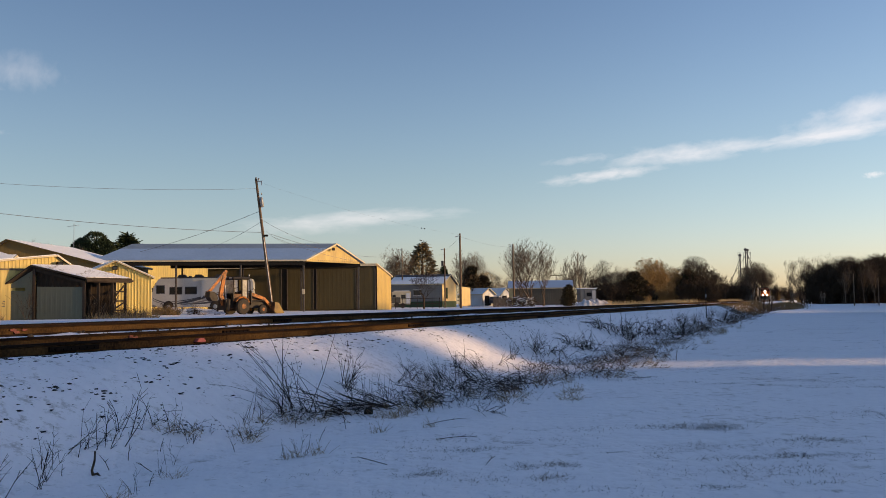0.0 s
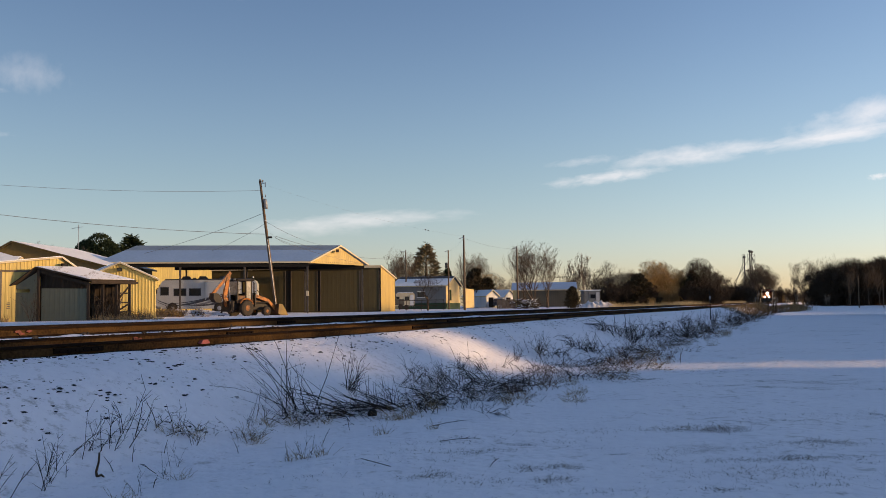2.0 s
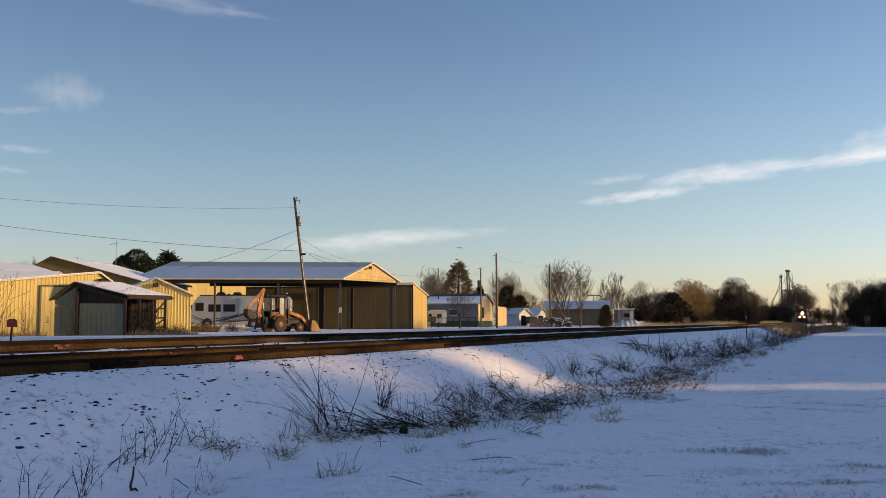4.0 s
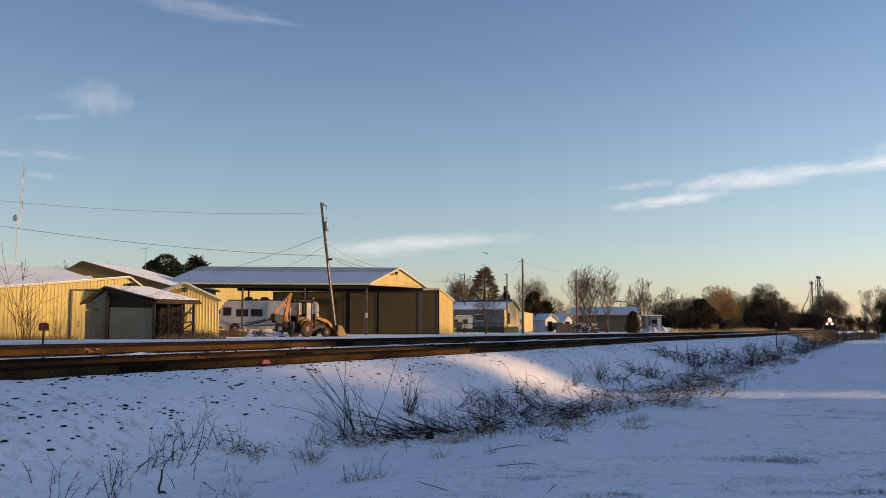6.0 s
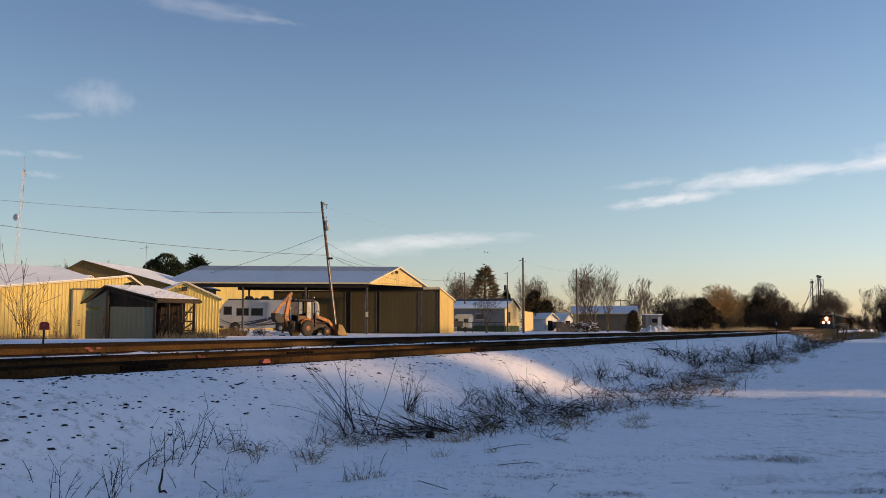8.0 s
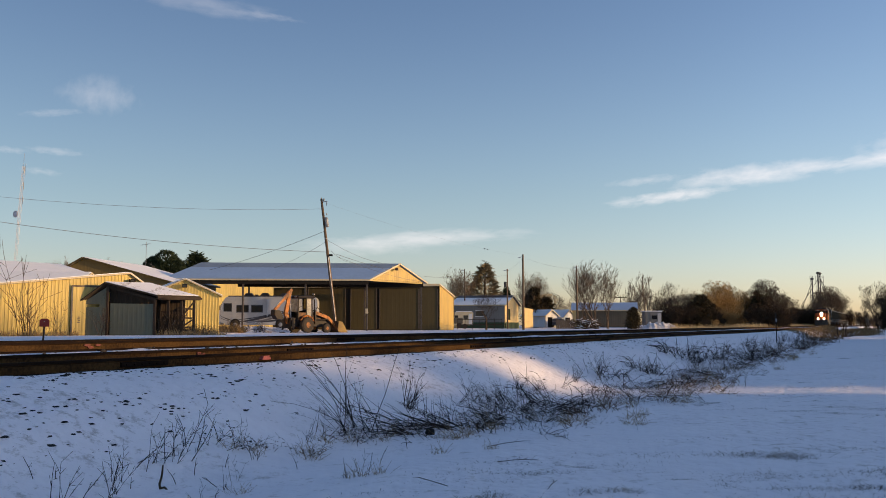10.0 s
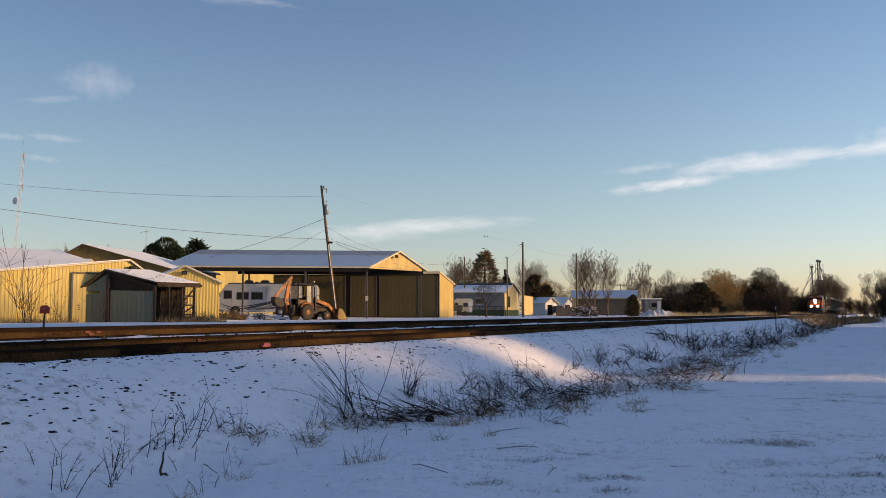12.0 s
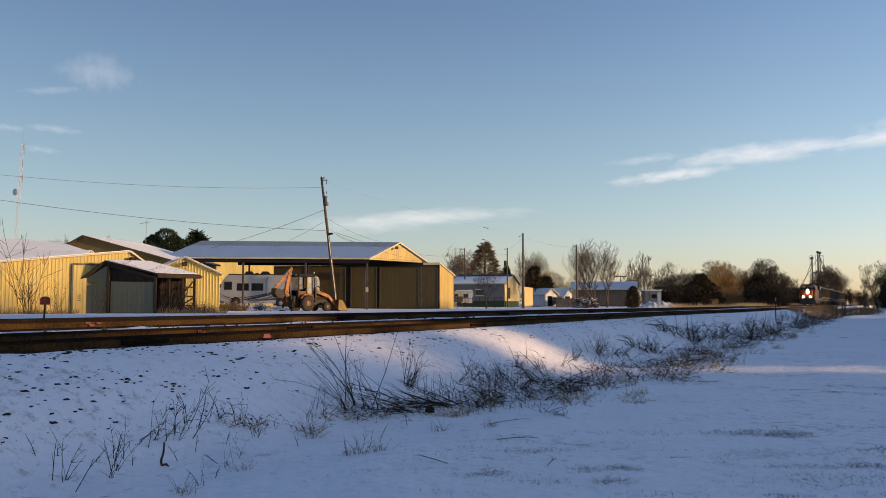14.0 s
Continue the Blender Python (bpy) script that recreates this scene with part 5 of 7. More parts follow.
posts = [AP + Vector((0.05, -0.05)), Bq + Vector((0, 0)), Bq + LV * 0.33, Bq + LV * 0.66, Bq + LV * 0.98, Bq + Vector((0.2, 2.2))]
for q in posts:
    part("post", Build().box(q.x - .07, q.y - .07, 0.9, q.x + .07, q.y + .07, 3.2 if q is not posts[0] else 3.95, 0.01), DARK_WOOD, lean)
for f0, f1 in ((0.66, 0.98),):
    a, b = Bq + LV * f0, Bq + LV * f1
    for z in (1.5, 2.05, 2.6):
        part("rack_bar", Build().beam(up3(a, z), up3(b, z), 0.07, 0.09), DARK_WOOD, lean)
    part("brace", Build().beam(up3(a, 1.55), up3(b, 1.0), 0.06, 0.08), DARK_WOOD, lean)
    part("brace", Build().beam(up3(a, 2.1), up3(b, 3.05), 0.06, 0.08), DARK_WOOD, lean)
    part("brace", Build().beam(up3(b, 2.0), up3(a, 1.5), 0.06, 0.08), DARK_WOOD, lean)
rl = random.Random(8)
for i in range(14):
    a = Bq + LV * rl.uniform(0.04, 0.6) + Vector((rl.uniform(-0.1, 0.1), rl.uniform(0.15, 0.5)))
    part("stored_plank", Build().beam(up3(a, 0.95), up3(a + Vector((rl.uniform(-0.4, 0.5), 0.2)), rl.uniform(1.7, 2.9)), rl.uniform(0.05, 0.14), 0.05), DARK_WOOD if i % 3 else OLD_WOOD, lean)
tangle = Build()
for i in range(60):
    a = up3(Bq + LV * rl.uniform(0.02, 0.68) + Vector((rl.uniform(-0.1, 0.15), rl.uniform(-0.1, 0.4))), rl.uniform(0.95, 1.4))
    mid = a + Vector((rl.uniform(-0.3, 0.3), rl.uniform(-0.1, 0.1), rl.uniform(0.3, 0.9)))
    tangle.tube([a, mid, mid + Vector((rl.uniform(-0.5, 0.5), rl.uniform(-0.15, 0.1), rl.uniform(0.1, 0.7)))], [0.035, 0.025, 0.01], 4)
tagged(part("brushwood", tangle, BARK_DARK, lean, "tangled dark brushwood"), kind="stuff")
part("eave_board", Build().beam(up3(Bq + o + Vector((.36, 0)), 3.25), up3(Bq + LV + Vector((.4, 0.1)), 3.22), 0.04, 0.13), DARK_WOOD, lean)


# lamps and door on the sheds
for q, turn in ((on_shed(0.86, 4.27, 0.22), 43), (Vector((-18.05, 60.4, 4.38)), 15)):
    wl_lamp = thing("wall_lamp", q, "small dark floodlight under the gable", "lamp", "wall lamps", turn=turn)
    part("housing", Build().box(-0.17, -0.12, -0.13, 0.17, 0.1, 0.13, 0.02), DARK, wl_lamp)
    part("lens", Build().box(-0.12, -0.135, -0.1, 0.12, -0.11, 0.06), GLASS, wl_lamp)
    part("bracket", Build().box(-0.04, 0.05, -0.05, 0.04, 0.3, 0.05), RIG_DARK, wl_lamp)
q = at(-0.0533, 89.0)
bl = thing("wall_lamp", (q.x, q.y - 0.35, 7.35), "small dark floodlight under the gable", "lamp", "wall lamps")
part("housing", Build().box(-0.16, -0.12, -0.14, 0.16, 0.15, 0.14, 0.02), BARK, bl)
part("bracket", Build().box(-0.04, 0.1, -0.05, 0.04, 0.4, 0.05), RIG_DARK, bl)

# red trackside sign
q = at(-0.4588, 30)
sg = thing("trackside_sign", (q.x, q.y, ground_at(q.x, q.y)), "small dark red metal sign on a post", "sign")
SIGN_RED = mat("faded_red_enamel", (0.34, 0.045, 0.03), (0.22, 0.03, 0.022), 4, 30, 0.6, 0, 0.1, 0.002)
hz = 1.85 - q.z - ground_at(q.x, q.y)
part("post", Build().beam((-0.06, 0, -0.3), (0, 0, hz), 0.05), RIG_DARK, sg)
part("plate", Build().prism([(-0.17, hz - 0.28), (0.17, hz - 0.28), (0.17, hz - 0.06), (0.1, hz), (-0.1, hz), (-0.17, hz - 0.06)], -0.05, -0.03), SIGN_RED, sg)
part("bolt", Build().lathe([(0, 0.015), (0.02, 0.012)], (0, -0.05, hz - 0.1), (0, -1, 0), 8), GREY_METAL, sg)

# motorhome; local x runs from its front at the low end
rv = thing("motorhome", at(-0.2585, 87, 1.2), "white motorhome with grey swoosh stripes parked under the barn", "motorhome", turn=3)
rv.matrix_basis = rv.matrix_basis @ Matrix.Diagonal((1, 1, 1.08, 1))
L = 9.9
part("body", Build().prism([(0.12, 0.75), (0.0, 1.05), (0.12, 1.45), (0.5, 2.35), (0.85, 2.9), (1.15, 3.06), (L - 0.5, 3.06), (L - 0.15, 2.9), (L, 2.6), (L, 0.62), (0.6, 0.6)], -1.2, 1.2), PALE, rv, "faded white body")
part("roof_edge", Build().box(1.1, -1.22, 3.0, L - 0.55, 1.22, 3.12, 0.05), STRIPE, rv)
part("skirt", Build().box(0.8, -1.21, 0.4, L - 0.1, 1.21, 0.66, 0.03), PALE, rv)
part("windscreen", Build().prism([(0.2, 1.5), (0.42, 1.5), (0.86, 2.6), (0.56, 2.6)], -1.05, 1.05), GLASS, rv)
for x0, x1, z0, z1 in ((0.75, 1.45, 1.7, 2.35), (2.0, 3.1, 1.62, 2.2), (3.45, 4.5, 1.62, 2.2), (6.6, 7.6, 1.7, 2.25)):
    w = part("window", Build().box(x0, -1.225, z0, x1, -1.19, z1, 0.02), GLASS, rv)
    part("window_frame", Build().box(x0 - .06, -1.215, z0 - .06, x1 + .06, -1.2, z1 + .06, 0.005), STRIPE, w)
part("slide_out", Build().box(4.95, -1.42, 1.2, 8.2, -1.2, 2.85, 0.03), PALE, rv)


def swoosh(x0, z0, x1, z1, bend, wide, paint):
    n = 16
    vs = []
    for i in range(n + 1):
        f = i / n
        x, z = x0 + (x1 - x0) * f, z0 + (z1 - z0) * f ** bend
        wd = wide * math.sin(math.pi * (0.08 + 0.87 * f)) + 0.015
        y = -1.426 if 4.95 < x < 8.2 and z > 1.2 else -1.206
        vs += [(x, y, z - wd / 2), (x, y, z + wd / 2)]
    st_ = Build().add(vs, [(2 * i, 2 * i + 2, 2 * i + 3, 2 * i + 1) for i in range(n)])
    part("swoosh_stripe", mesh_of("swoosh_stripe", st_.v, st_.f, paint), paint, rv, "dark grey painted stripe")


SWOOSH_GREY = mat("mid_grey_stripe", (0.17, 0.17, 0.185), (0.13, 0.13, 0.14), 1, 9, 0.4, 0, 0)
for row in ((2.2, 0.72, 6.8, 1.75, 1.5, 0.2, STRIPE), (2.9, 0.66, 7.2, 1.45, 1.6, 0.13, SWOOSH_GREY), (1.9, 0.92, 5.6, 1.5, 1.8, 0.07, STRIPE), (3.9, 0.68, 8.2, 1.2, 1.5, 0.16, STRIPE),
            (0.35, 1.35, 1.7, 0.8, 0.6, 0.08, STRIPE), (0.3, 1.2, 1.3, 0.75, 0.6, 0.05, SWOOSH_GREY), (5.2, 1.25, 8.6, 2.2, 1.4, 0.12, STRIPE)):
    swoosh(*row)
part("door", Build().box(1.5, -1.215, 0.68, 1.92, -1.2, 2.5, 0.005), PALE, rv)
for x in (1.85, 6.3):
    part("wheel_arch", Build().lathe([(0, 0.02), (0.01, 0.5), (0.02, 0.5)], (x, -1.225, 0.5), (0, 1, 0), 20), RIG_DARK, rv)
    wh = part("wheel", Build().lathe([(0, 0.36), (0.05, 0.44), (0.22, 0.44), (0.27, 0.36)], (x, -1.25, 0.44), (0, 1, 0), 20), BLACK, rv, smooth=False)
    part("hub", Build().lathe([(0, 0.1), (0.03, 0.2)], (x, -1.29, 0.44), (0, 1, 0), 14), GREY_METAL, wh)
for x in (2.5, 4.1, 6.1):
    part("air_conditioner", Build().prism([(x, 3.12), (x + 0.95, 3.12), (x + 0.75, 3.38), (x + 0.2, 3.38)], -0.35, 0.35), STRIPE, rv)
part("roof_vent", Build().box(3.6, -0.3, 3.1, 3.9, 0.1, 3.24, 0.03), STRIPE, rv)
part("mirror", Build().box(0.25, -1.5, 1.8, 0.42, -1.35, 2.2, 0.03).beam((0.5, -1.2, 2.35), (0.35, -1.42, 2.1), 0.03), RIG_DARK, rv)
part("headlight", Build().box(0.0, -1.0, 0.9, 0.1, -0.6, 1.15, 0.02), INSUL, rv)
part("bumper", Build().box(-0.06, -1.15, 0.45, 0.3, 1.15, 0.75, 0.05), PALE, rv)

# cab glass made pale: a bright reflection is put into its colour
SHEEN_GLASS = mat("dusty_cab_glass", (0.34, 0.34, 0.33), (0.12, 0.12, 0.12), 2.5, 9, 0.15, 0, 0, 0.01, 0.6)
RIG_BROWN = mat("greasy_brown_machine_paint", (0.2, 0.085, 0.028), (0.05, 0.03, 0.02), 2.5, 16, 0.6, 0.0, 0.15, 0.004, 0.3, (0.4, 0.6))
# backhoe loader; local x points to its loader bucket
bh = thing("backhoe_loader", at(-0.164, 68, 1.02), "worn orange backhoe loader with a raised digging arm", "backhoe", turn=45)
bh.matrix_basis = bh.matrix_basis @ Matrix.Diagonal((0.97, 0.97, 1.02, 1))


def wheel(x, y, r, wd, rim):
    t = part("wheel", Build().lathe([(-wd / 2, r * 0.72), (-wd / 2 + 0.05, r * 0.95), (-wd / 4, r), (wd / 4, r), (wd / 2 - 0.05, r * 0.95), (wd / 2, r * 0.72)], (x, y, r), (0, 1, 0), 24), BLACK, bh, "black lugged tyre")
    part("rim", Build().lathe([(-wd / 2 - 0.01, r * 0.2), (-wd / 2 + 0.02, r * 0.62), (wd / 2 - 0.02, r * 0.62), (wd / 2 + 0.01, r * 0.2)], (x, y, r), (0, 1, 0), 18), rim, t)
    lug = Build()
    for i in range(18):
        a = i * 2 * math.pi / 18
        for s in (-1, 1):
            lug.beam((x + math.cos(a) * r * 0.99, y, r + math.sin(a) * r * 0.99), (x + math.cos(a + .16) * r * 0.96, y + s * wd * 0.46, r + math.sin(a + .16) * r * 0.96), 0.05)
    part("tread", lug, BLACK, t)


for y in (-0.85, 0.85):
    wheel(0.0, y, 0.6, 0.42, RIG)
    wheel(1.95, y, 0.36, 0.28, RIG)
part("chassis", Build().box(-0.9, -0.45, 0.45, 2.6, 0.45, 0.95, 0.05), RIG_DARK, bh)
part("hood", Build().prism([(0.75, 1.1), (2.3, 1.05), (2.36, 1.25), (2.2, 1.42), (0.75, 1.6)], -0.4, 0.4), RIG_BROWN, bh)
part("engine_block", Build().box(0.8, -0.38, 0.75, 2.25, 0.38, 1.08, 0.04), RIG_DARK, bh)
for y in (-0.4, 0.4):
    part("louvre_panel", Build().box(1.1, y - 0.02, 1.12, 1.9, y + 0.02, 1.36, 0.01), RIG_DARK, bh)
    part("hydraulic_hose", Build().tube([(0.9, y, 1.7), (1.3, y * 1.3, 1.95), (1.7, y * 1.4, 1.55), (2.2, y * 1.5, 1.2)], 0.03, 6), BLACK, bh)
part("grille", Build().box(2.3, -0.36, 0.8, 2.38, 0.36, 1.25, 0.01), RIG_DARK, bh)
part("exhaust", Build().tube([(1.5, 0.2, 1.6), (1.5, 0.2, 2.5), (1.45, 0.2, 2.6)], 0.05, 8), RIG_DARK, bh)
part("cab_floor", Build().box(-0.75, -0.6, 0.9, 0.75, 0.6, 1.15, 0.03), RIG_DARK, bh)
for x, y in ((-0.7, -0.6), (-0.7, 0.6), (0.68, -0.6), (0.68, 0.6), (0.1, -0.62)):
    part("cab_post", Build().beam((x, y, 1.1), (x * 0.93, y, 2.75), 0.09), RIG_DARK, bh)
part("cab_roof", Build().box(-0.8, -0.74, 2.62, 0.9, 0.74, 2.82, 0.1), RIG_DARK, bh, "dark cab roof")
part("cab_panel", Build().box(0.62, -0.66, 1.1, 0.72, 0.66, 1.75, 0.02), RIG_DARK, bh)
part("cab_side", Build().box(-0.72, -0.63, 1.0, 0.12, -0.6, 1.55, 0.01), RIG_BROWN, bh)
part("cab_side", Build().box(-0.72, 0.6, 1.0, 0.62, 0.63, 1.7, 0.01), RIG_DARK, bh)
part("rear_glass", Build().box(-0.72, -0.56, 1.6, -0.7, 0.56, 2.6), SHEEN_GLASS, bh)
part("windscreen", Build().box(0.64, -0.56, 1.75, 0.66, 0.56, 2.7), GLASS, bh)
part("side_glass", Build().box(0.14, -0.61, 1.2, 0.62, -0.6, 2.68), SHEEN_GLASS, bh, "cab glass with a pale reflection painted in")
part("cab_light", Build().box(-0.86, -0.5, 2.7, -0.78, -0.3, 2.82, 0.01).box(-0.86, 0.3, 2.7, -0.78, 0.5, 2.82, 0.01), INSUL, bh)
part("seat", Build().box(-0.35, -0.25, 1.15, 0.15, 0.25, 1.5, 0.05).box(-0.42, -0.25, 1.5, -0.3, 0.25, 2.05, 0.04), BLACK, bh)
part("steering_column", Build().tube([(0.5, 0, 1.15), (0.35, 0, 1.75)], 0.04, 6).lathe([(0, 0.17), (0.03, 0.17)], (0.34, 0, 1.75), (-0.3, 0, 1), 14), RIG_DARK, bh)
part("fender", Build().tube([(0.72 * math.cos(a), -0.85, 0.6 + 0.72 * math.sin(a)) for a in (0.4, 0.9, 1.5, 2.1, 2.6)], 0.07, 6), RIG, bh)
for y in (-0.62, 0.62):
    # far arm takes the brown: its shade is put into the paint
    part("loader_arm", Build().beam((0.95, y, 1.55), (2.3, y, 1.15), 0.12, 0.24).beam((2.3, y, 1.15), (3.05, y, 0.45), 0.12, 0.22), RIG if y < 0 else RIG_BROWN, bh)
    part("loader_upright", Build().beam((0.95, y, 0.7), (0.95, y, 1.75), 0.12, 0.22), RIG_DARK, bh)
    part("lift_cylinder", Build().tube([(1.0, y, 0.95), (2.2, y, 1.05)], 0.06, 8).tube([(1.9, y * .8, 1.45), (2.9, y * .8, 0.85)], 0.045, 8), RIG_DARK, bh)
# brown bucket, yellow cheeks: shaded and sunlit sides put into the colours
part("loader_bucket", Build().prism([(3.0, 0.9), (2.9, 0.25), (3.15, 0.02), (3.95, 0.02), (3.95, 0.07), (3.2, 0.1), (3.02, 0.3), (3.12, 0.9)], -1.1, 1.1), RIG_BROWN, bh, "loader bucket in shaded brown")
for y in (-1.1, 1.1):
    part("bucket_cheek", Build().prism([(3.0, 0.9), (2.95, 0.1), (3.95, 0.02), (3.4, 0.85)], y - 0.02, y + 0.02), BUCKET, bh, "bucket cheek in sunlit yellow")
part("swing_frame", Build().box(-1.35, -0.5, 0.35, -0.85, 0.5, 1.15, 0.05), RIG_DARK, bh)
part("boom", Build().beam((-1.25, -0.1, 0.75), (-1.55, -0.1, 1.5), 0.2, 0.32).beam((-1.55, -0.1, 1.4), (-1.2, -0.1, 3.05), 0.2, 0.3).beam((-1.2, -0.1, 2.9), (-1.05, -0.1, 3.3), 0.18, 0.22), RIG, bh, "worn orange boom")
part("boom_cylinder", Build().tube([(-1.05, -0.1, 1.0), (-1.1, -0.1, 2.2)], 0.07, 8).tube([(-1.1, -0.1, 2.1), (-1.05, -0.1, 2.9)], 0.04, 8), GREY_METAL, bh)
part("dipper", Build().beam((-1.0, -0.1, 3.3), (-1.7, -0.1, 2.6), 0.16, 0.24).beam((-1.7, -0.1, 2.6), (-2.65, -0.1, 1.65), 0.16, 0.2), RIG, bh, "worn orange dipper arm")
part("dipper_cylinder", Build().tube([(-1.45, -0.1, 1.9), (-1.6, -0.1, 2.5)], 0.05, 8).tube([(-1.5, -0.1, 2.95), (-2.5, -0.1, 1.95)], 0.05, 8), GREY_METAL, bh)
part("digging_bucket", Build().prism([(-2.7, 1.75), (-2.3, 1.7), (-1.95, 1.3), (-2.05, 1.0), (-2.5, 1.05), (-2.75, 1.35)], -0.4, 0.2), RIG_DARK, bh)
for y in (-0.75, 0.75):
    part("stabiliser", Build().beam((-1.1, y * .6, 1.2), (-1.25, y, 0.25), 0.12).box(-1.45, y - .15, 0.0, -1.05, y + .15, 0.08), RIG_DARK, bh)
part("work_lamp", Build().box(0.9, -0.5, 2.9, 1.0, -0.3, 3.02, 0.02), INSUL, bh)

# snow bank with brush beside it
def snow_bank(b, d, ln, wd, h, seed):
    q = at(b, d)
    ob = thing("snow_bank", (q.x, q.y, ground_at(q.x, q.y) - 0.06), "low ploughed bank of dirty snow", "snow bank", "snow banks")
    vs, fs, nx, ny = [], [], 40, 14
    for i in range(nx + 1):
        for j in range(ny + 1):
            u, v = i / nx * 2 - 1, j / ny * 2 - 1
            k = max(0.0, 1 - u * u) * max(0.0, 1 - v * v)
            z = h * k ** 0.7 * (0.75 + 0.8 * noise.noise((u * 2.5 + seed, v * 1.5, seed)) + 0.3 * noise.noise((u * 13, v * 6, seed)))
            vs.append((u * ln / 2, v * wd / 2, max(0, z)))
    fs = [(i * (ny + 1) + j, (i + 1) * (ny + 1) + j, (i + 1) * (ny + 1) + j + 1, i * (ny + 1) + j + 1) for i in range(nx) for j in range(ny)]
    part("snow", mesh_of("snow", vs, fs, DIRTY_SNOW, True), DIRTY_SNOW, ob)
    part("scrap_board", Build().beam((-ln * 0.2, -wd * 0.1, h * 0.4), (ln * 0.1, -wd * 0.2, h * 0.75), 0.14, 0.04), OLD_WOOD, ob)


DIRTY_SNOW = mat("dirty_trodden_snow", (0.62, 0.62, 0.65), (0.16, 0.13, 0.11), 1.2, 7, 0.85, 0, 0.8, 0.06, 0.2, (0.5, 0.72))
snow_bank(-0.207, 74, 7.0, 2.4, 0.5, 2.0)
snow_bank(-0.225, 78, 7.0, 2.2, 0.55, 5.0)
snow_bank(-0.262, 80, 5.0, 2.2, 0.5, 8.0)
snow_bank(0.24, 126, 3.0, 2.0, 1.0, 7.0)
snow_bank(0.251, 127, 3.0, 2.0, 1.1, 3.0)
snow_bank(0.258, 130, 3.4, 2.0, 0.9, 9.0)


# ---- the train ----
LOCO_ORANGE = mat("dirty_orange_enamel", (0.32, 0.075, 0.016), (0.2, 0.05, 0.014), 0.7, 8, 0.5, 0, 0.05, 0.004)
LOCO_DARK = mat("dark_green_black_enamel", (0.03, 0.033, 0.03), (0.045, 0.045, 0.04), 0.7, 8, 0.5)
LOCO_YELLOW = mat("yellow_band_enamel", (0.6, 0.42, 0.08), (0.5, 0.34, 0.07), 0.7, 8, 0.5)
HOPPER = mat("dusty_tan_hopper_paint", (0.15, 0.11, 0.06), (0.09, 0.068, 0.042), 0.5, 6, 0.7, 0, 0.1, 0.01)
HEADLAMP = glow("burning_headlamp", (1.0, 0.8, 0.6), 22.0)
DITCH = glow("burning_ditch_lamp", (1.0, 0.5, 0.27), 9.0)


def axle_set(ob, y, k=0.5):
    t = part("truck", Build().box(-1.15, y - 1.6, 0.35, -0.95, y + 1.6, 0.85, 0.05).box(0.95, y - 1.6, 0.35, 1.15, y + 1.6, 0.85, 0.05), RIG_DARK, ob)
    for yy in (-1.2, 0.0, 1.2):
        part("wheelset", Build().lathe([(-0.8, 0.48), (-0.68, 0.5), (-0.66, 0.1), (0.66, 0.1), (0.68, 0.5), (0.8, 0.48)], (0, y + yy, 0.48), (1, 0, 0), 16), RUST, t)


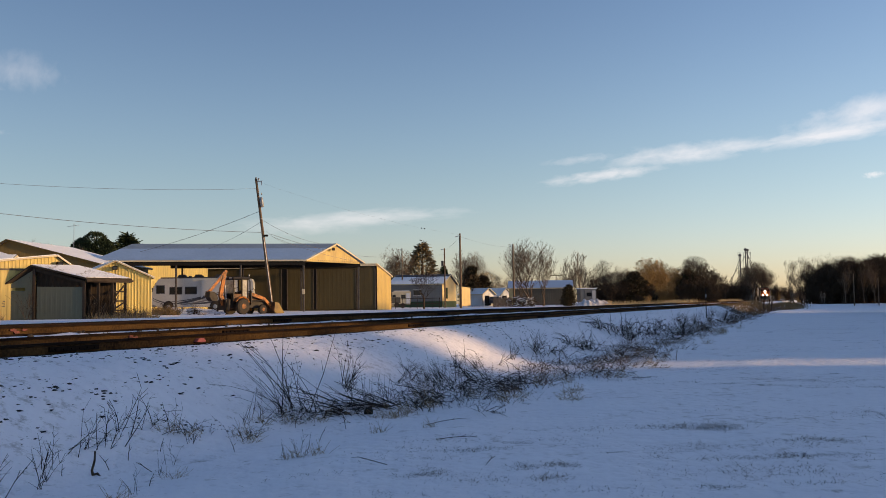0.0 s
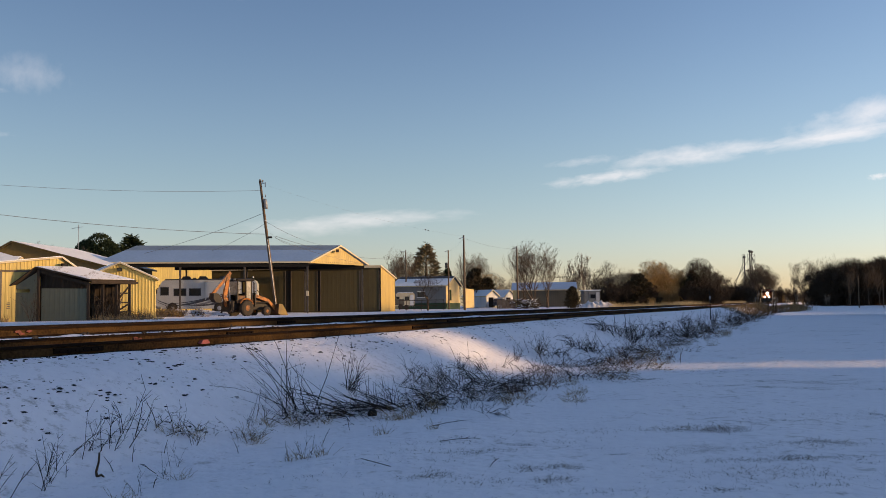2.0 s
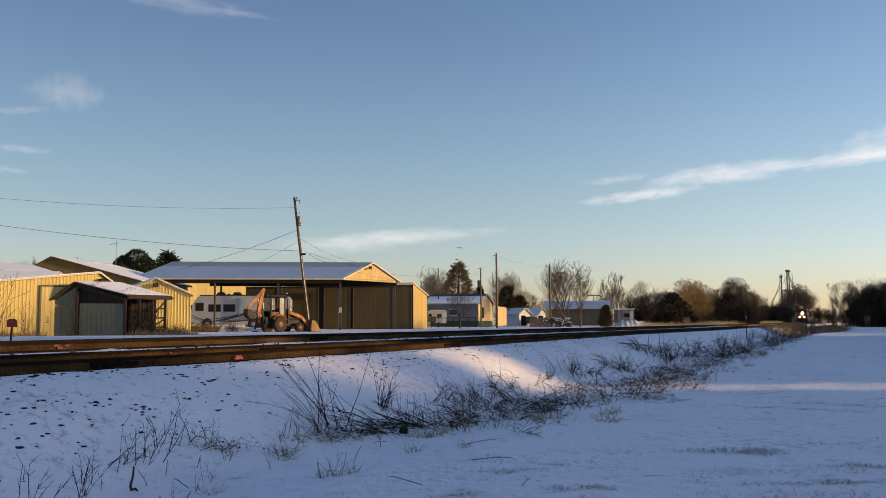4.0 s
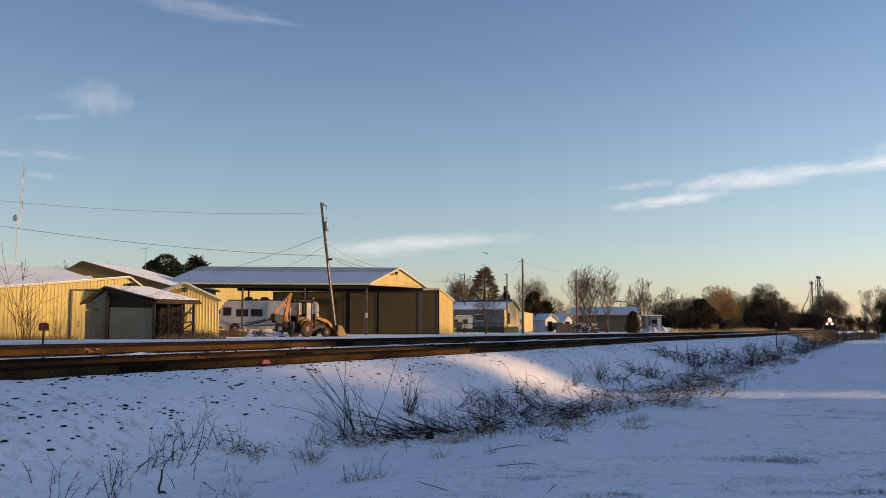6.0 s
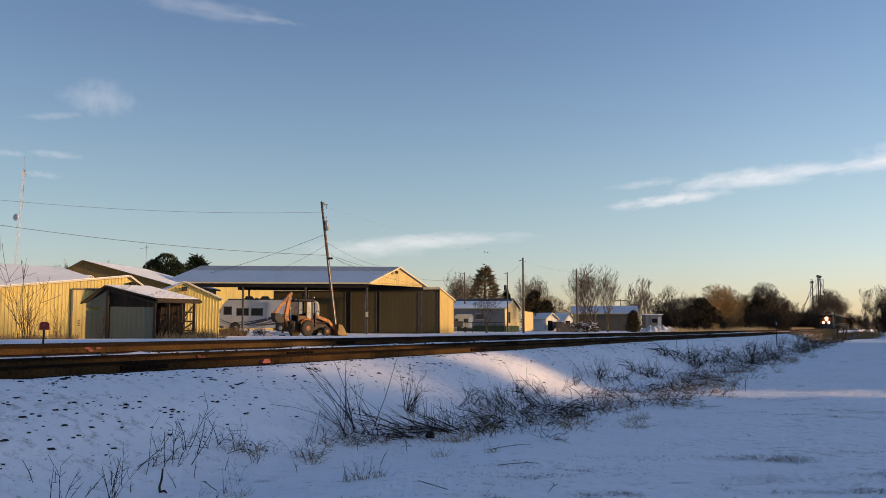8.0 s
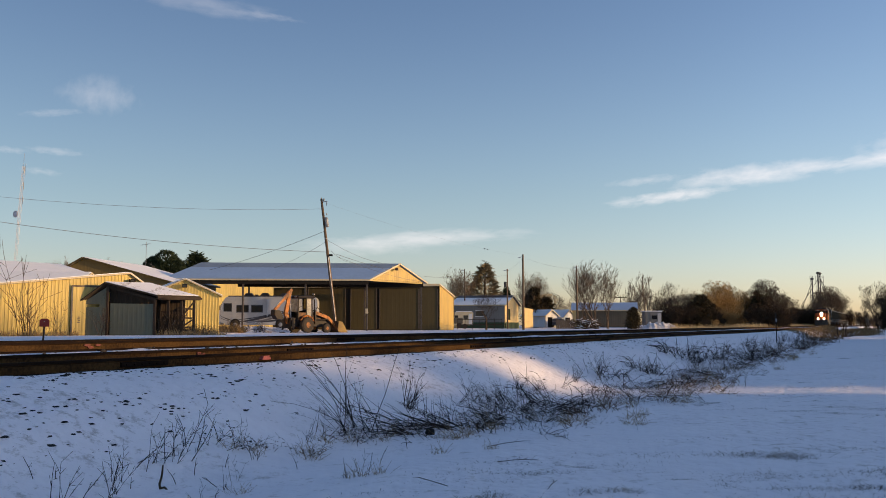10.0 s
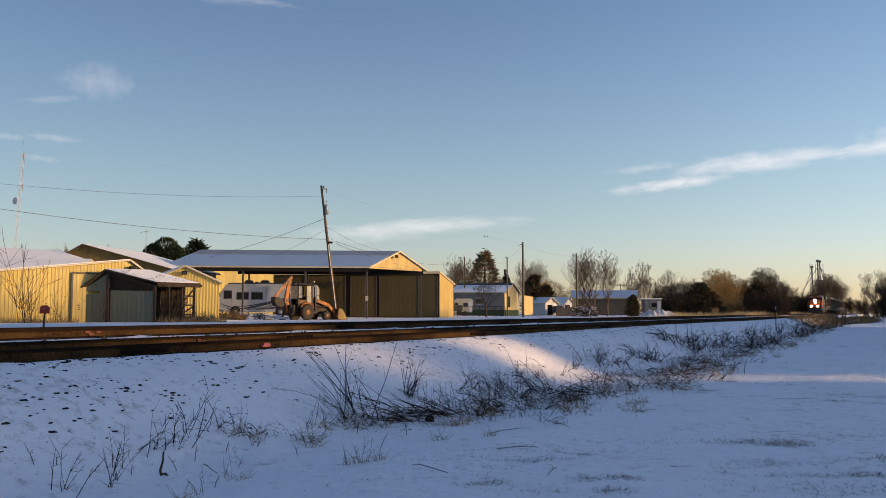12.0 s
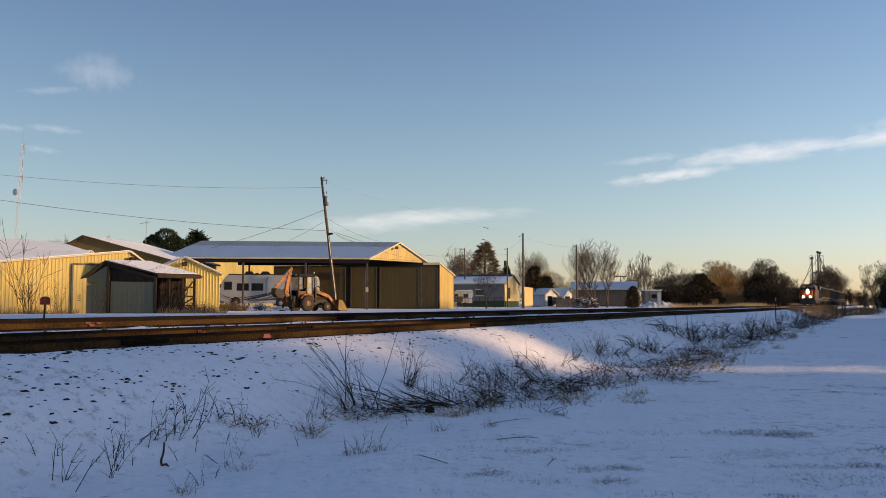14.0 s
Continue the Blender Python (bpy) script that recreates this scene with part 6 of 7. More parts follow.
def locomotive():
    ob = thing("locomotive", (0, 0, 0), "orange and dark diesel freight locomotive with burning headlights", "locomotive")
    part("underframe", Build().box(-1.5, 0.2, 1.0, 1.5, 21.5, 1.5, 0.05), LOCO_DARK, ob)
    part("pilot", Build().prism([(-1.45, 0.25), (1.45, 0.25), (1.5, 1.5), (-1.5, 1.5)], 0.0, 0.25), LOCO_DARK, ob, "dark snowplough pilot")
    part("nose", Build().box(-0.95, 0.7, 1.5, 0.95, 2.8, 3.15, 0.15), LOCO_ORANGE, ob, "orange nose")
    part("nose_band", Build().box(-0.97, 0.69, 1.52, 0.97, 2.8, 1.95, 0.01), LOCO_DARK, ob)
    part("cab", Build().prism([(-1.48, 1.5), (1.48, 1.5), (1.5, 3.7), (1.05, 4.28), (-1.05, 4.28), (-1.5, 3.7)], 2.4, 5.2), LOCO_ORANGE, ob, "orange cab")
    part("cab_roof", Build().prism([(-1.53, 3.68), (-1.07, 4.3), (1.07, 4.3), (1.53, 3.68), (1.53, 3.8), (1.1, 4.42), (-1.1, 4.42), (-1.53, 3.8)], 2.3, 5.3), LOCO_DARK, ob)
    for x in (-1.2, -0.42, 0.42, 1.2):
        part("windscreen", Build().box(x - 0.3, 2.36, 3.2, x + 0.3, 2.42, 3.75, 0.01), GLASS, ob)
    part("side_window", Build().box(1.47, 3.0, 2.9, 1.52, 4.6, 3.6, 0.01), GLASS, ob)
    part("hood", Build().prism([(-1.0, 1.5), (1.0, 1.5), (1.0, 4.0), (0.7, 4.25), (-0.7, 4.25), (-1.0, 4.0)], 5.2, 21.0), LOCO_DARK, ob, "dark engine hood")
    part("hood_top", Build().box(-1.02, 5.2, 3.6, 1.02, 21.0, 4.3, 0.1), LOCO_DARK, ob)
    part("radiator", Build().box(-1.45, 16.5, 3.5, 1.45, 20.5, 4.3, 0.1), LOCO_DARK, ob)
    part("fuel_tank", Build().box(-1.3, 8.0, 0.4, 1.3, 13.0, 1.1, 0.15), LOCO_DARK, ob)
    axle_set(ob, 3.6)
    axle_set(ob, 17.6)
    hl = part("headlight_box", Build().box(-0.2, 0.58, 2.4, 0.4, 0.72, 3.3, 0.04), LOCO_DARK, ob)
    for z in (2.66, 3.06):
        part("headlight", Build().lathe([(0, 0.02), (0.01, 0.27), (0.06, 0.27)], (0.1, 0.54, z), (0, 1, 0), 16), HEADLAMP, hl, "burning headlight")
    for x in (-0.68, 0.68):
        part("ditch_light", Build().lathe([(0, 0.02), (0.01, 0.25), (0.12, 0.25)], (x, -0.02, 1.76), (0, 1, 0), 14), DITCH, ob, "burning ditch light")
    for x in (-0.75, 0.75):
        part("number_board", Build().box(x - 0.25, 2.3, 3.85, x + 0.25, 2.4, 4.05, 0.01), INSUL, ob)
    for x in (-1.45, 1.45):
        part("handrail", Build().tube([(x, 0.3, 1.5), (x, 0.3, 2.5), (x, 2.4, 2.55)], 0.03, 5), LOCO_YELLOW, ob)
        part("handrail", Build().tube([(x, 5.3, 2.45), (x, 13, 2.45), (x, 21.2, 2.45)], 0.025, 5), LOCO_YELLOW, ob)
        part("walkway", Build().box(min(x, x * 0.68), 5.2, 1.42, max(x, x * 0.68), 21.2, 1.52), LOCO_DARK, ob)
    part("coupler", Build().box(-0.15, -0.45, 0.75, 0.15, 0.1, 1.05, 0.04), RIG_DARK, ob)
    part("horn", Build().tube([(0.2, 4.5, 4.5), (0.2, 3.9, 4.55)], [0.05, 0.1], 8), RIG_DARK, ob)
    return ob


def hopper():
    ob = thing("hopper_car", (0, 0, 0), "dusty tan covered hopper car", "freight car", "hopper cars")
    part("body", Build().prism([(-1.1, 1.5), (1.1, 1.5), (1.5, 2.0), (1.5, 3.9), (0.9, 4.3), (-0.9, 4.3), (-1.5, 3.9), (-1.5, 2.0)], 1.2, 16.4), HOPPER, ob)
    for i in range(11):
        y = 1.3 + i * 1.5
        for x in (-1.54, 1.54):
            part("rib", Build().box(x - 0.05, y - 0.06, 1.9, x + 0.05, y + 0.06, 3.95), HOPPER, ob)
    part("roof_walk", Build().box(-0.35, 1.0, 4.35, 0.35, 16.6, 4.42), GREY_METAL, ob)
    for y in (4.0, 8.8, 13.6):
        part("hopper_chute", Build().prism([(-1.0, 1.6), (1.0, 1.6), (0.35, 0.5), (-0.35, 0.5)], y - 1.2, y + 1.2), HOPPER, ob)
    part("frame", Build().box(-1.3, 0.2, 1.0, 1.3, 17.4, 1.3, 0.03), RIG_DARK, ob)
    for y in (2.0, 15.6):
        t = part("truck", Build().box(-1.15, y - 1.1, 0.35, -0.95, y + 1.1, 0.8, 0.04).box(0.95, y - 1.1, 0.35, 1.15, y + 1.1, 0.8, 0.04), RIG_DARK, ob)
        for yy in (-0.85, 0.85):
            part("wheelset", Build().lathe([(-0.8, 0.42), (-0.68, 0.45), (-0.66, 0.1), (0.66, 0.1), (0.68, 0.45), (0.8, 0.42)], (0, y + yy, 0.45), (1, 0, 0), 14), RUST, t)
    part("ladder", Build().beam((1.2, 0.9, 1.3), (1.2, 0.9, 4.2), 0.06).beam((0.8, 0.9, 1.3), (0.8, 0.9, 4.2), 0.06), GREY_METAL, ob)
    return ob


LOCO = locomotive()
CARS = [hopper()]
CARS += [copy_thing(CARS[0], Matrix()) for _ in range(7)]
# seconds, metres along the line
RUN = ((0.0, 322.0), (3.0, 298.5), (5.5, 277.5), (8.0, 255.5), (10.5, 231.5), (12.0, 216.5), (14.0, 195.8))


# ---- weeds, brush, grass and clods ----
def stem(b, p, d, ln, r, droop, rnd, segs=4, sides=3):
    pts, rad = [Vector(p)], [r]
    d = Vector(d).normalized()
    for i in range(segs):
        d = (d + Vector((rnd.gauss(0, 0.07), rnd.gauss(0, 0.07), -droop / segs + rnd.gauss(0, 0.05)))).normalized()
        pts.append(pts[-1] + d * ln / segs)
        rad.append(max(0.002, r * (1 - 0.65 * (i + 1) / segs)))
    b.tube(pts, rad, sides, caps=False)
    return pts, d


def clump(seed, n, ln, r, out, droop, fork=2, material=None, foot=0.05, bias=(0, 0, 0), leaves=0, caught=0.0):
    """Stems of a dead weed or shrub; out: how far they lean, foot: how wide they stand, bias: where the wind or a blade laid them,
    leaves: curled dead leaves left on them, caught: share of stems that hold snow."""
    rnd = random.Random(seed)
    b, tips, cap = Build(), [], Build()
    for i in range(n):
        a = rnd.uniform(0, 6.283)
        o = out * rnd.uniform(0.2, 1.1)
        way = Vector((math.cos(a) * o, math.sin(a) * o, 1.0)) + Vector(bias) * rnd.uniform(0.5, 1.3)
        pts, d = stem(b, (rnd.gauss(0, foot), rnd.gauss(0, foot), -0.04), way, ln * rnd.uniform(0.4, 1.15), r * rnd.uniform(0.6, 1.25), droop * rnd.uniform(0.2, 1.4), rnd)
        for k in range(fork):
            q = pts[rnd.randint(1, len(pts) - 1)]
            tips.append(stem(b, q, d + Vector((rnd.gauss(0, .6), rnd.gauss(0, .6), rnd.gauss(0.2, .4))), ln * rnd.uniform(0.12, 0.4), r * 0.55, droop * .3, rnd, 2)[0][-1])
        tips += pts[2:]
        for q0, q1 in zip(pts[1:], pts[2:]):
            if rnd.random() < caught and abs(q1.z - q0.z) < 0.6 * (q1 - q0).length:
                cap.beam(q0 + Vector((0, 0, r * 1.3)), q1 + Vector((0, 0, r * 1.1)), r * 2.5, r * 1.6)
    for i in range(leaves):
        c = rnd.choice(tips) + Vector((rnd.gauss(0, 0.01), rnd.gauss(0, 0.01), 0))
        u = Vector((rnd.gauss(0, 1), rnd.gauss(0, 1), rnd.gauss(-0.5, 0.7))).normalized() * rnd.uniform(0.025, 0.06)
        v = u.cross(Vector((rnd.gauss(0, 1), rnd.gauss(0, 1), rnd.gauss(0, 1)))).normalized() * rnd.uniform(0.008, 0.02)
        w = u.cross(v).normalized() * 0.012
        b.add([c, c + u * 0.5 + v + w, c + u, c + u * 0.5 - v + w], [(0, 1, 2), (0, 2, 3)])
    stems_ = len(b.f)
    b.add(cap.v, cap.f)
    me = mesh_of("dead_growth", b.v, b.f, material or WEED)
    me.materials.append(ROOF_SNOW)
    me.polygons.foreach_set("material_index", [0] * stems_ + [1] * len(cap.f))
    return me


def weed_proto(mesh, label, name="weed_clump", category="weed"):
    ob = thing(name, (0, 0, 0), label, category)
    tagged(part("dead_growth", mesh, WEED, ob), kind="stuff")
    return ob


def place_by_rail(proto, s, d, k, group, turn, tip=0.0, first=set()):
    p = by_rail(s, d, ground_z(s, d))
    slope = (ground_z(s, d + 0.3) - ground_z(s, d - 0.3)) / 0.6
    lie = Matrix.Rotation(math.atan(slope) * 0.8, 4, TRACK)
    m = Matrix.Translation(p) @ lie @ pose(0, 0, 0, tip, 0, turn)
    ob = copy_thing(proto, m) if proto.name in first else proto
    first.add(proto.name)
    ob.matrix_basis = m @ Matrix.Diagonal((k, k, k, 1))
    tagged(ob, group=group)
    return ob


rw = random.Random(21)
RAIL_DEG = 90 - math.degrees(RAIL_TURN)          # turn that lays local x along the line
TANGLE = [weed_proto(clump(100 + i, 14, 0.66, 0.008, 1.3, 0.8, 3, foot=0.26, leaves=26, caught=0.35), "tangled dead brown weeds in the snowy ditch") for i in range(6)]
MAT_ = [weed_proto(clump(110 + i, 14, 0.8, 0.0085, 1.8, 0.55, 3, foot=0.4, bias=(-1.6, 0, 0.1), leaves=14, caught=0.2), "flattened dead brown weeds in the snowy ditch") for i in range(4)]
ARCH = [weed_proto(clump(120 + i, 9, 1.5, 0.0075, 0.5, 0.45, 1, foot=0.1, bias=(-1.0, 0.1, 0)), "tall arching dead stems in the snowy ditch") for i in range(3)]
SHRUB = [weed_proto(clump(140 + i, 18, 0.6, 0.0055, 0.6, -0.1, 5), "small leafless shrub in the snow", "shrub", "shrub") for i in range(3)]
TUFT = [weed_proto(clump(160 + i, 34, 0.28, 0.003, 0.9, 0.9, 0, STRAW, 0.08), "tuft of dry straw-coloured grass", "grass_tuft", "grass") for i in range(3)]
SPRIG = [weed_proto(clump(180 + i, 4, 0.42, 0.005, 0.5, 0.15, 4), "thin dead weed standing in snow", "weed_sprig", "weed") for i in range(5)]
LYING = [weed_proto(clump(200 + i, 13, 1.8, 0.011, 1.6, 0.22, 2, foot=0.16, bias=(-5.0, 0, 0.1)), "cut brush lying in the snowy ditch", "cut_brush", "brush") for i in range(3)]
TANGLE_B = [weed_proto(clump(300 + i, 15, 0.62, 0.0075, 1.2, 0.8, 3, WEED_BROWN, foot=0.24, leaves=40, caught=0.3), "tangled reddish-brown dead weeds in the snow") for i in range(4)]
STRAW_MAT = [weed_proto(clump(360 + i, 26, 0.55, 0.0045, 1.9, 0.7, 2, WEED_PALE, foot=0.45, bias=(-1.2, 0, 0), leaves=20, caught=0.2), "matted pale brown weeds pressed down by snow") for i in range(3)]
RANK_B = [weed_proto(clump(320 + i, 15, 0.75, 0.0075, 0.8, 0.6, 3, WEED_BROWN, leaves=24, caught=0.3, foot=0.25, bias=(-0.9, 0, 0)), "rank reddish-brown weeds bent over in the snow") for i in range(2)]
CANE = [weed_proto(clump(340 + i, 13, 1.15, 0.012, out=0.7, droop=1.9, fork=3, foot=0.2, bias=(-0.9, 0, 0)), "dark canes bowed over in the snowy ditch") for i in range(4)]
RANK = [weed_proto(clump(220 + i, 20, 0.8, 0.008, 0.7, 0.5, 3, leaves=12, caught=0.2, foot=0.25, bias=(-0.9, 0, 0)), "rank dead weeds bent over in the snow") for i in range(3)]

SAPLING = [weed_proto(clump(240 + i, 8, 0.78, 0.0042, 0.42, -0.04, 6, SAPWOOD), "thin bare sapling by the shed wall", "sapling", "sapling") for i in range(2)]
DITCH_G, SLOPE_G = "weeds along the ditch", "weeds on the snowy slope"
# the belt in the ditch: loose and broad nearby, thick further off
for i in range(32):
    s = 11.2 + (i / 32) * 20 + rw.uniform(-0.5, 0.5)
    lo, hi = (5.9, 7.2) if s < 14 else (4.2, 7.2) if s < 22 else (4.0, 6.6)
    d = rw.uniform(lo, hi)
    pr = rw.choice(TANGLE + MAT_ + MAT_ + RANK[:1] if s < 17 else STRAW_MAT + STRAW_MAT + TANGLE_B[:2])
    place_by_rail(pr, s, d, rw.uniform(0.5, 0.85), DITCH_G, RAIL_DEG + rw.uniform(-50, 50) if pr in MAT_ else rw.uniform(0, 360))
place_by_rail(TANGLE[0], 15.4, 6.5, 0.65, DITCH_G, 40)
place_by_rail(TANGLE[4], 20.6, 5.8, 0.7, DITCH_G, 210)
for i in range(22):
    s = 13.5 + (i / 22) * 13 + rw.uniform(-0.5, 0.5)
    place_by_rail(rw.choice(RANK_B + TANGLE_B + MAT_[:2] + TUFT), s, rw.uniform(3.7, 5.2), rw.uniform(0.6, 1.0), DITCH_G, RAIL_DEG + rw.uniform(-60, 60))
for i in range(42):
    s = 30 + (i / 42) ** 1.4 * 90 + rw.uniform(-0.6, 0.6)
    d = rw.uniform(4.0, 6.6) + (s - 30) * 0.012
    place_by_rail(rw.choice(TANGLE_B + RANK_B + MAT_[:1]), s, d, rw.uniform(0.5, 0.95) * (1 + s * 0.003), DITCH_G, RAIL_DEG + rw.uniform(-60, 60))
for i in range(60):
    s = 11.5 + rw.random() ** 1.3 * 45
    place_by_rail(rw.choice(TUFT), s, 4.6 + rw.gauss(0, 0.7) if s > 14 else rw.uniform(5.6, 7), rw.uniform(0.6, 1.3), DITCH_G, rw.uniform(0, 360))
for s, d, k, turn in ((11.1, 7.25, 0.95, -8), (11.3, 7.0, 0.85, 8), (11.4, 7.5, 0.6, 30), (10.7, 7.1, 0.55, -30), (15.0, 7.3, 0.6, 60), (20.5, 7.2, 0.5, 40), (24.3, 7.5, 0.55, 30), (26, 7.2, 0.5, 80)):
    place_by_rail(rw.choice(ARCH), s, d, k, DITCH_G, RAIL_DEG + turn)
for s, d, k in ((13.2, 7.45, 1.1), (18.3, 7.5, 0.6), (22.0, 7.4, 0.7), (24.5, 7.5, 0.8), (36, 7.0, 1.1), (42, 6.9, 1.2), (50, 6.8, 1.5), (57, 6.9, 1.6), (66, 7.0, 1.7), (75, 6.8, 1.7)):
    place_by_rail(rw.choice(SHRUB), s, d, k, DITCH_G, rw.uniform(0, 360))
for s, d, k in ((24.3, 7.4, 0.9), (28.9, 7.2, 1.0), (29.3, 7.1, 0.8), (36.5, 7.4, 1.3), (37.2, 7.2, 1.2), (15.2, 6.9, 0.5), (15.5, 6.8, 0.5)):
    place_by_rail(rw.choice(RANK), s, d, k, DITCH_G, RAIL_DEG + rw.uniform(-30, 30))
for s, d, k, turn in ((13.4, 6.55, 0.8, 8), (13.0, 6.75, 0.75, -4), (12.6, 6.95, 0.8, 14), (12.1, 6.75, 0.5, 30), (14.7, 6.3, 0.7, -12), (16.6, 5.9, 0.8, 6), (17.8, 5.5, 0.8, -20), (19.6, 5.2, 0.8, 12), (12.2, 4.5, 0.45, 24), (14.2, 5.3, 0.5, 165), (26, 5.2, 0.9, 10), (31, 5.6, 0.9, -10), (12.9, 6.4, 0.8, -14), (12.3, 7.1, 0.9, 4), (13.9, 6.2, 0.8, 20), (15.4, 6.0, 0.8, 2), (16.2, 5.4, 0.8, -8), (15.9, 6.5, 0.7, 170), (17.4, 6.2, 0.8, 150), (28, 4.6, 0.9, -5), (38, 5.4, 1.0, -12), (11.8, 6.6, 0.7, -20)):
    place_by_rail(rw.choice(LYING), s, d, k, DITCH_G, RAIL_DEG + turn)
# thick canes bowed over by the snow
for i in range(22):
    s = 15 + (i / 22) * 42 + rw.uniform(-1, 1)
    place_by_rail(rw.choice(CANE), s, rw.uniform(5.0, 7.3), rw.uniform(0.6, 1.1), DITCH_G, RAIL_DEG + rw.uniform(-50, 50))
# heaps of bowed canes high on the bank, and the belt going on along the line
for s, d, k in ((28.4, 7.5, 0.85), (35.5, 8.0, 1.25), (36.6, 7.9, 1.2), (38.0, 7.7, 1.3), (40.0, 7.6, 1.2), (43.0, 7.5, 1.2), (46.5, 7.3, 1.3)):
    place_by_rail(rw.choice(CANE), s, d, k, DITCH_G, RAIL_DEG + rw.uniform(-25, 25))
for s, d, k in ((15.5, 7.2, 0.55), (15.9, 7.15, 0.55), (16.3, 7.1, 0.5), (18.6, 7.3, 0.45), (19.3, 7.35, 0.4)):
    place_by_rail(rw.choice(RANK), s, d, k, DITCH_G, rw.uniform(0, 360))
for i in range(66):
    s = 40 + (i / 66) ** 1.15 * 125 + rw.uniform(-1, 1)
    d = rw.uniform(4.2, 7.7) + 0.004 * (s - 40)
    place_by_rail(rw.choice(TANGLE_B + RANK_B + RANK + CANE[:2]), s, d, rw.uniform(0.7, 1.2) * (1 + s * 0.004), DITCH_G, rw.uniform(0, 360))
BENT = [weed_proto(clump(400 + i, 3, 0.8, 0.007, 1.1, 0.3, 4, foot=0.1, bias=(0.7, 0.1, 0.1)), "dead sapling bent over in the snow", "bent_sapling", "sapling") for i in range(2)]
for i, (s, d, k, turn) in enumerate(((7.0, 7.2, 0.72, 0), (7.3, 7.3, 0.5, 25), (8.75, 7.35, 0.45, 150))):
    place_by_rail(BENT[i % 2], s, d, k, SLOPE_G, turn)
# short straight stalks: along, across, height, lean along the view's width
for s, d, h, lx in ((5.77, 7.4, 0.22, -0.13), (5.96, 7.35, 0.1, 0.0), (6.2, 7.1, 0.07, 0.05), (6.4, 7.05, 0.17, 0.05), (6.3, 6.95, 0.36, 0.08), (6.5, 6.9, 0.13, 0.0), (5.45, 6.5, 0.38, 0.28), (7.4, 6.9, 0.2, 0.02), (7.0, 6.75, 0.16, -0.12), (5.2, 7.3, 0.3, 0.05), (7.9, 6.9, 0.15, 0.04), (8.5, 6.3, 0.14, -0.06), (9.7, 5.9, 0.18, 0.1), (10.6, 6.0, 0.2, -0.05), (6.6, 5.9, 0.12, 0.05)):
    p = by_rail(s, d, ground_z(s, d))
    sk = thing("dead_stalk", p, "short dead stalk standing in the snow", "stalk", "standing stalks")
    part("stalk", Build().tube([(0, 0, -0.04), (lx * 0.45, 0, h * 0.5), (lx, 0.01, h)], [0.0042, 0.0035, 0.002], 5), WEED, sk)
    part("side_twig", Build().tube([(lx * 0.5, 0, h * 0.55), (lx * 0.5 + 0.03, 0, h * 0.75)], [0.003, 0.002], 4), WEED, sk)
# weathered posts left on the bank
for s, d, h in ((122, 5.9, 1.5), (128, 5.2, 1.3), (150, 6.4, 1.6)):
    p = by_rail(s, d, ground_z(s, d))
    po = thing("fence_post", p, "short dark weathered post in the weeds", "post", "posts on the bank")
    part("post", Build().tube([(0, 0, -0.3), (0.03, 0, h * 0.6), (0.06, 0, h)], [0.1, 0.09, 0.08], 8), DARK_WOOD, po)
# plants standing apart on the near slope
for s, d, k in ((7.4, 7.2, 1.0), (7.6, 7.3, 1.25), (7.9, 7.4, 1.3), (7.2, 7.3, 0.9), (6.5, 7.08, 0.8), (6.3, 6.85, 0.8), (6.0, 6.65, 0.9), (5.6, 6.9, 1.0), (7.5, 6.4, 0.55), (8.1, 5.15, 0.6), (8.0, 5.3, 0.5), (7.1, 6.2, 0.5), (6.2, 5.7, 0.5), (8.4, 6.9, 0.6), (9.8, 7.1, 0.8), (10.2, 7.2, 0.9)):
    place_by_rail(rw.choice(SPRIG), s, d, k, SLOPE_G, rw.uniform(0, 360))
for s, d, k in ((8.5, 7.3, 0.9), (8.7, 7.1, 0.8), (9.16, 6.6, 0.9), (9.3, 6.75, 1.0), (10.0, 7.0, 0.9), (10.5, 6.9, 0.9), (10.9, 6.6, 0.8), (8.05, 5.2, 0.8), (8.2, 5.0, 0.7), (7.0, 5.9, 0.6), (10.2, 5.3, 0.7), (10.5, 4.7, 0.6), (5.9, 5.6, 0.7)):
    place_by_rail(rw.choice(TUFT), s, d, k, SLOPE_G, rw.uniform(0, 360))
for s, d, k in ((8.5, 7.4, 0.6), (8.8, 7.2, 0.5), (9.3, 6.7, 0.45), (10.6, 7.0, 0.6), (10.9, 7.1, 0.6)):
    place_by_rail(rw.choice(TANGLE), s, d, k, SLOPE_G, rw.uniform(0, 360))
# single stalks lying on the snow
for s, d, k, turn in ((7.8, 4.16, 0.28, 130), (10.9, 4.6, 0.4, 40), (9.5, 3.9, 0.25, 10), (7.2, 6.5, 0.3, 120), (8.2, 3.0, 0.2, 70)):
    p = by_rail(s, d, ground_z(s, d))
    tw = thing("fallen_stalk", (p.x, p.y, p.z), "single dead stalk lying on the snow", "stalk", "fallen stalks", turn=turn)
    part("stalk", Build().tube([(-k, 0, 0.015), (-k * 0.2, 0.03 * k, 0.03), (k * 0.6, -0.04 * k, 0.035), (k, 0, 0.02)], [0.0035, 0.004, 0.003, 0.0015], 5), WEED, tw)
    part("side_twig", Build().tube([(k * 0.2, 0, 0.03), (k * 0.5, 0.12 * k, 0.05)], [0.004, 0.002], 4), WEED, tw)
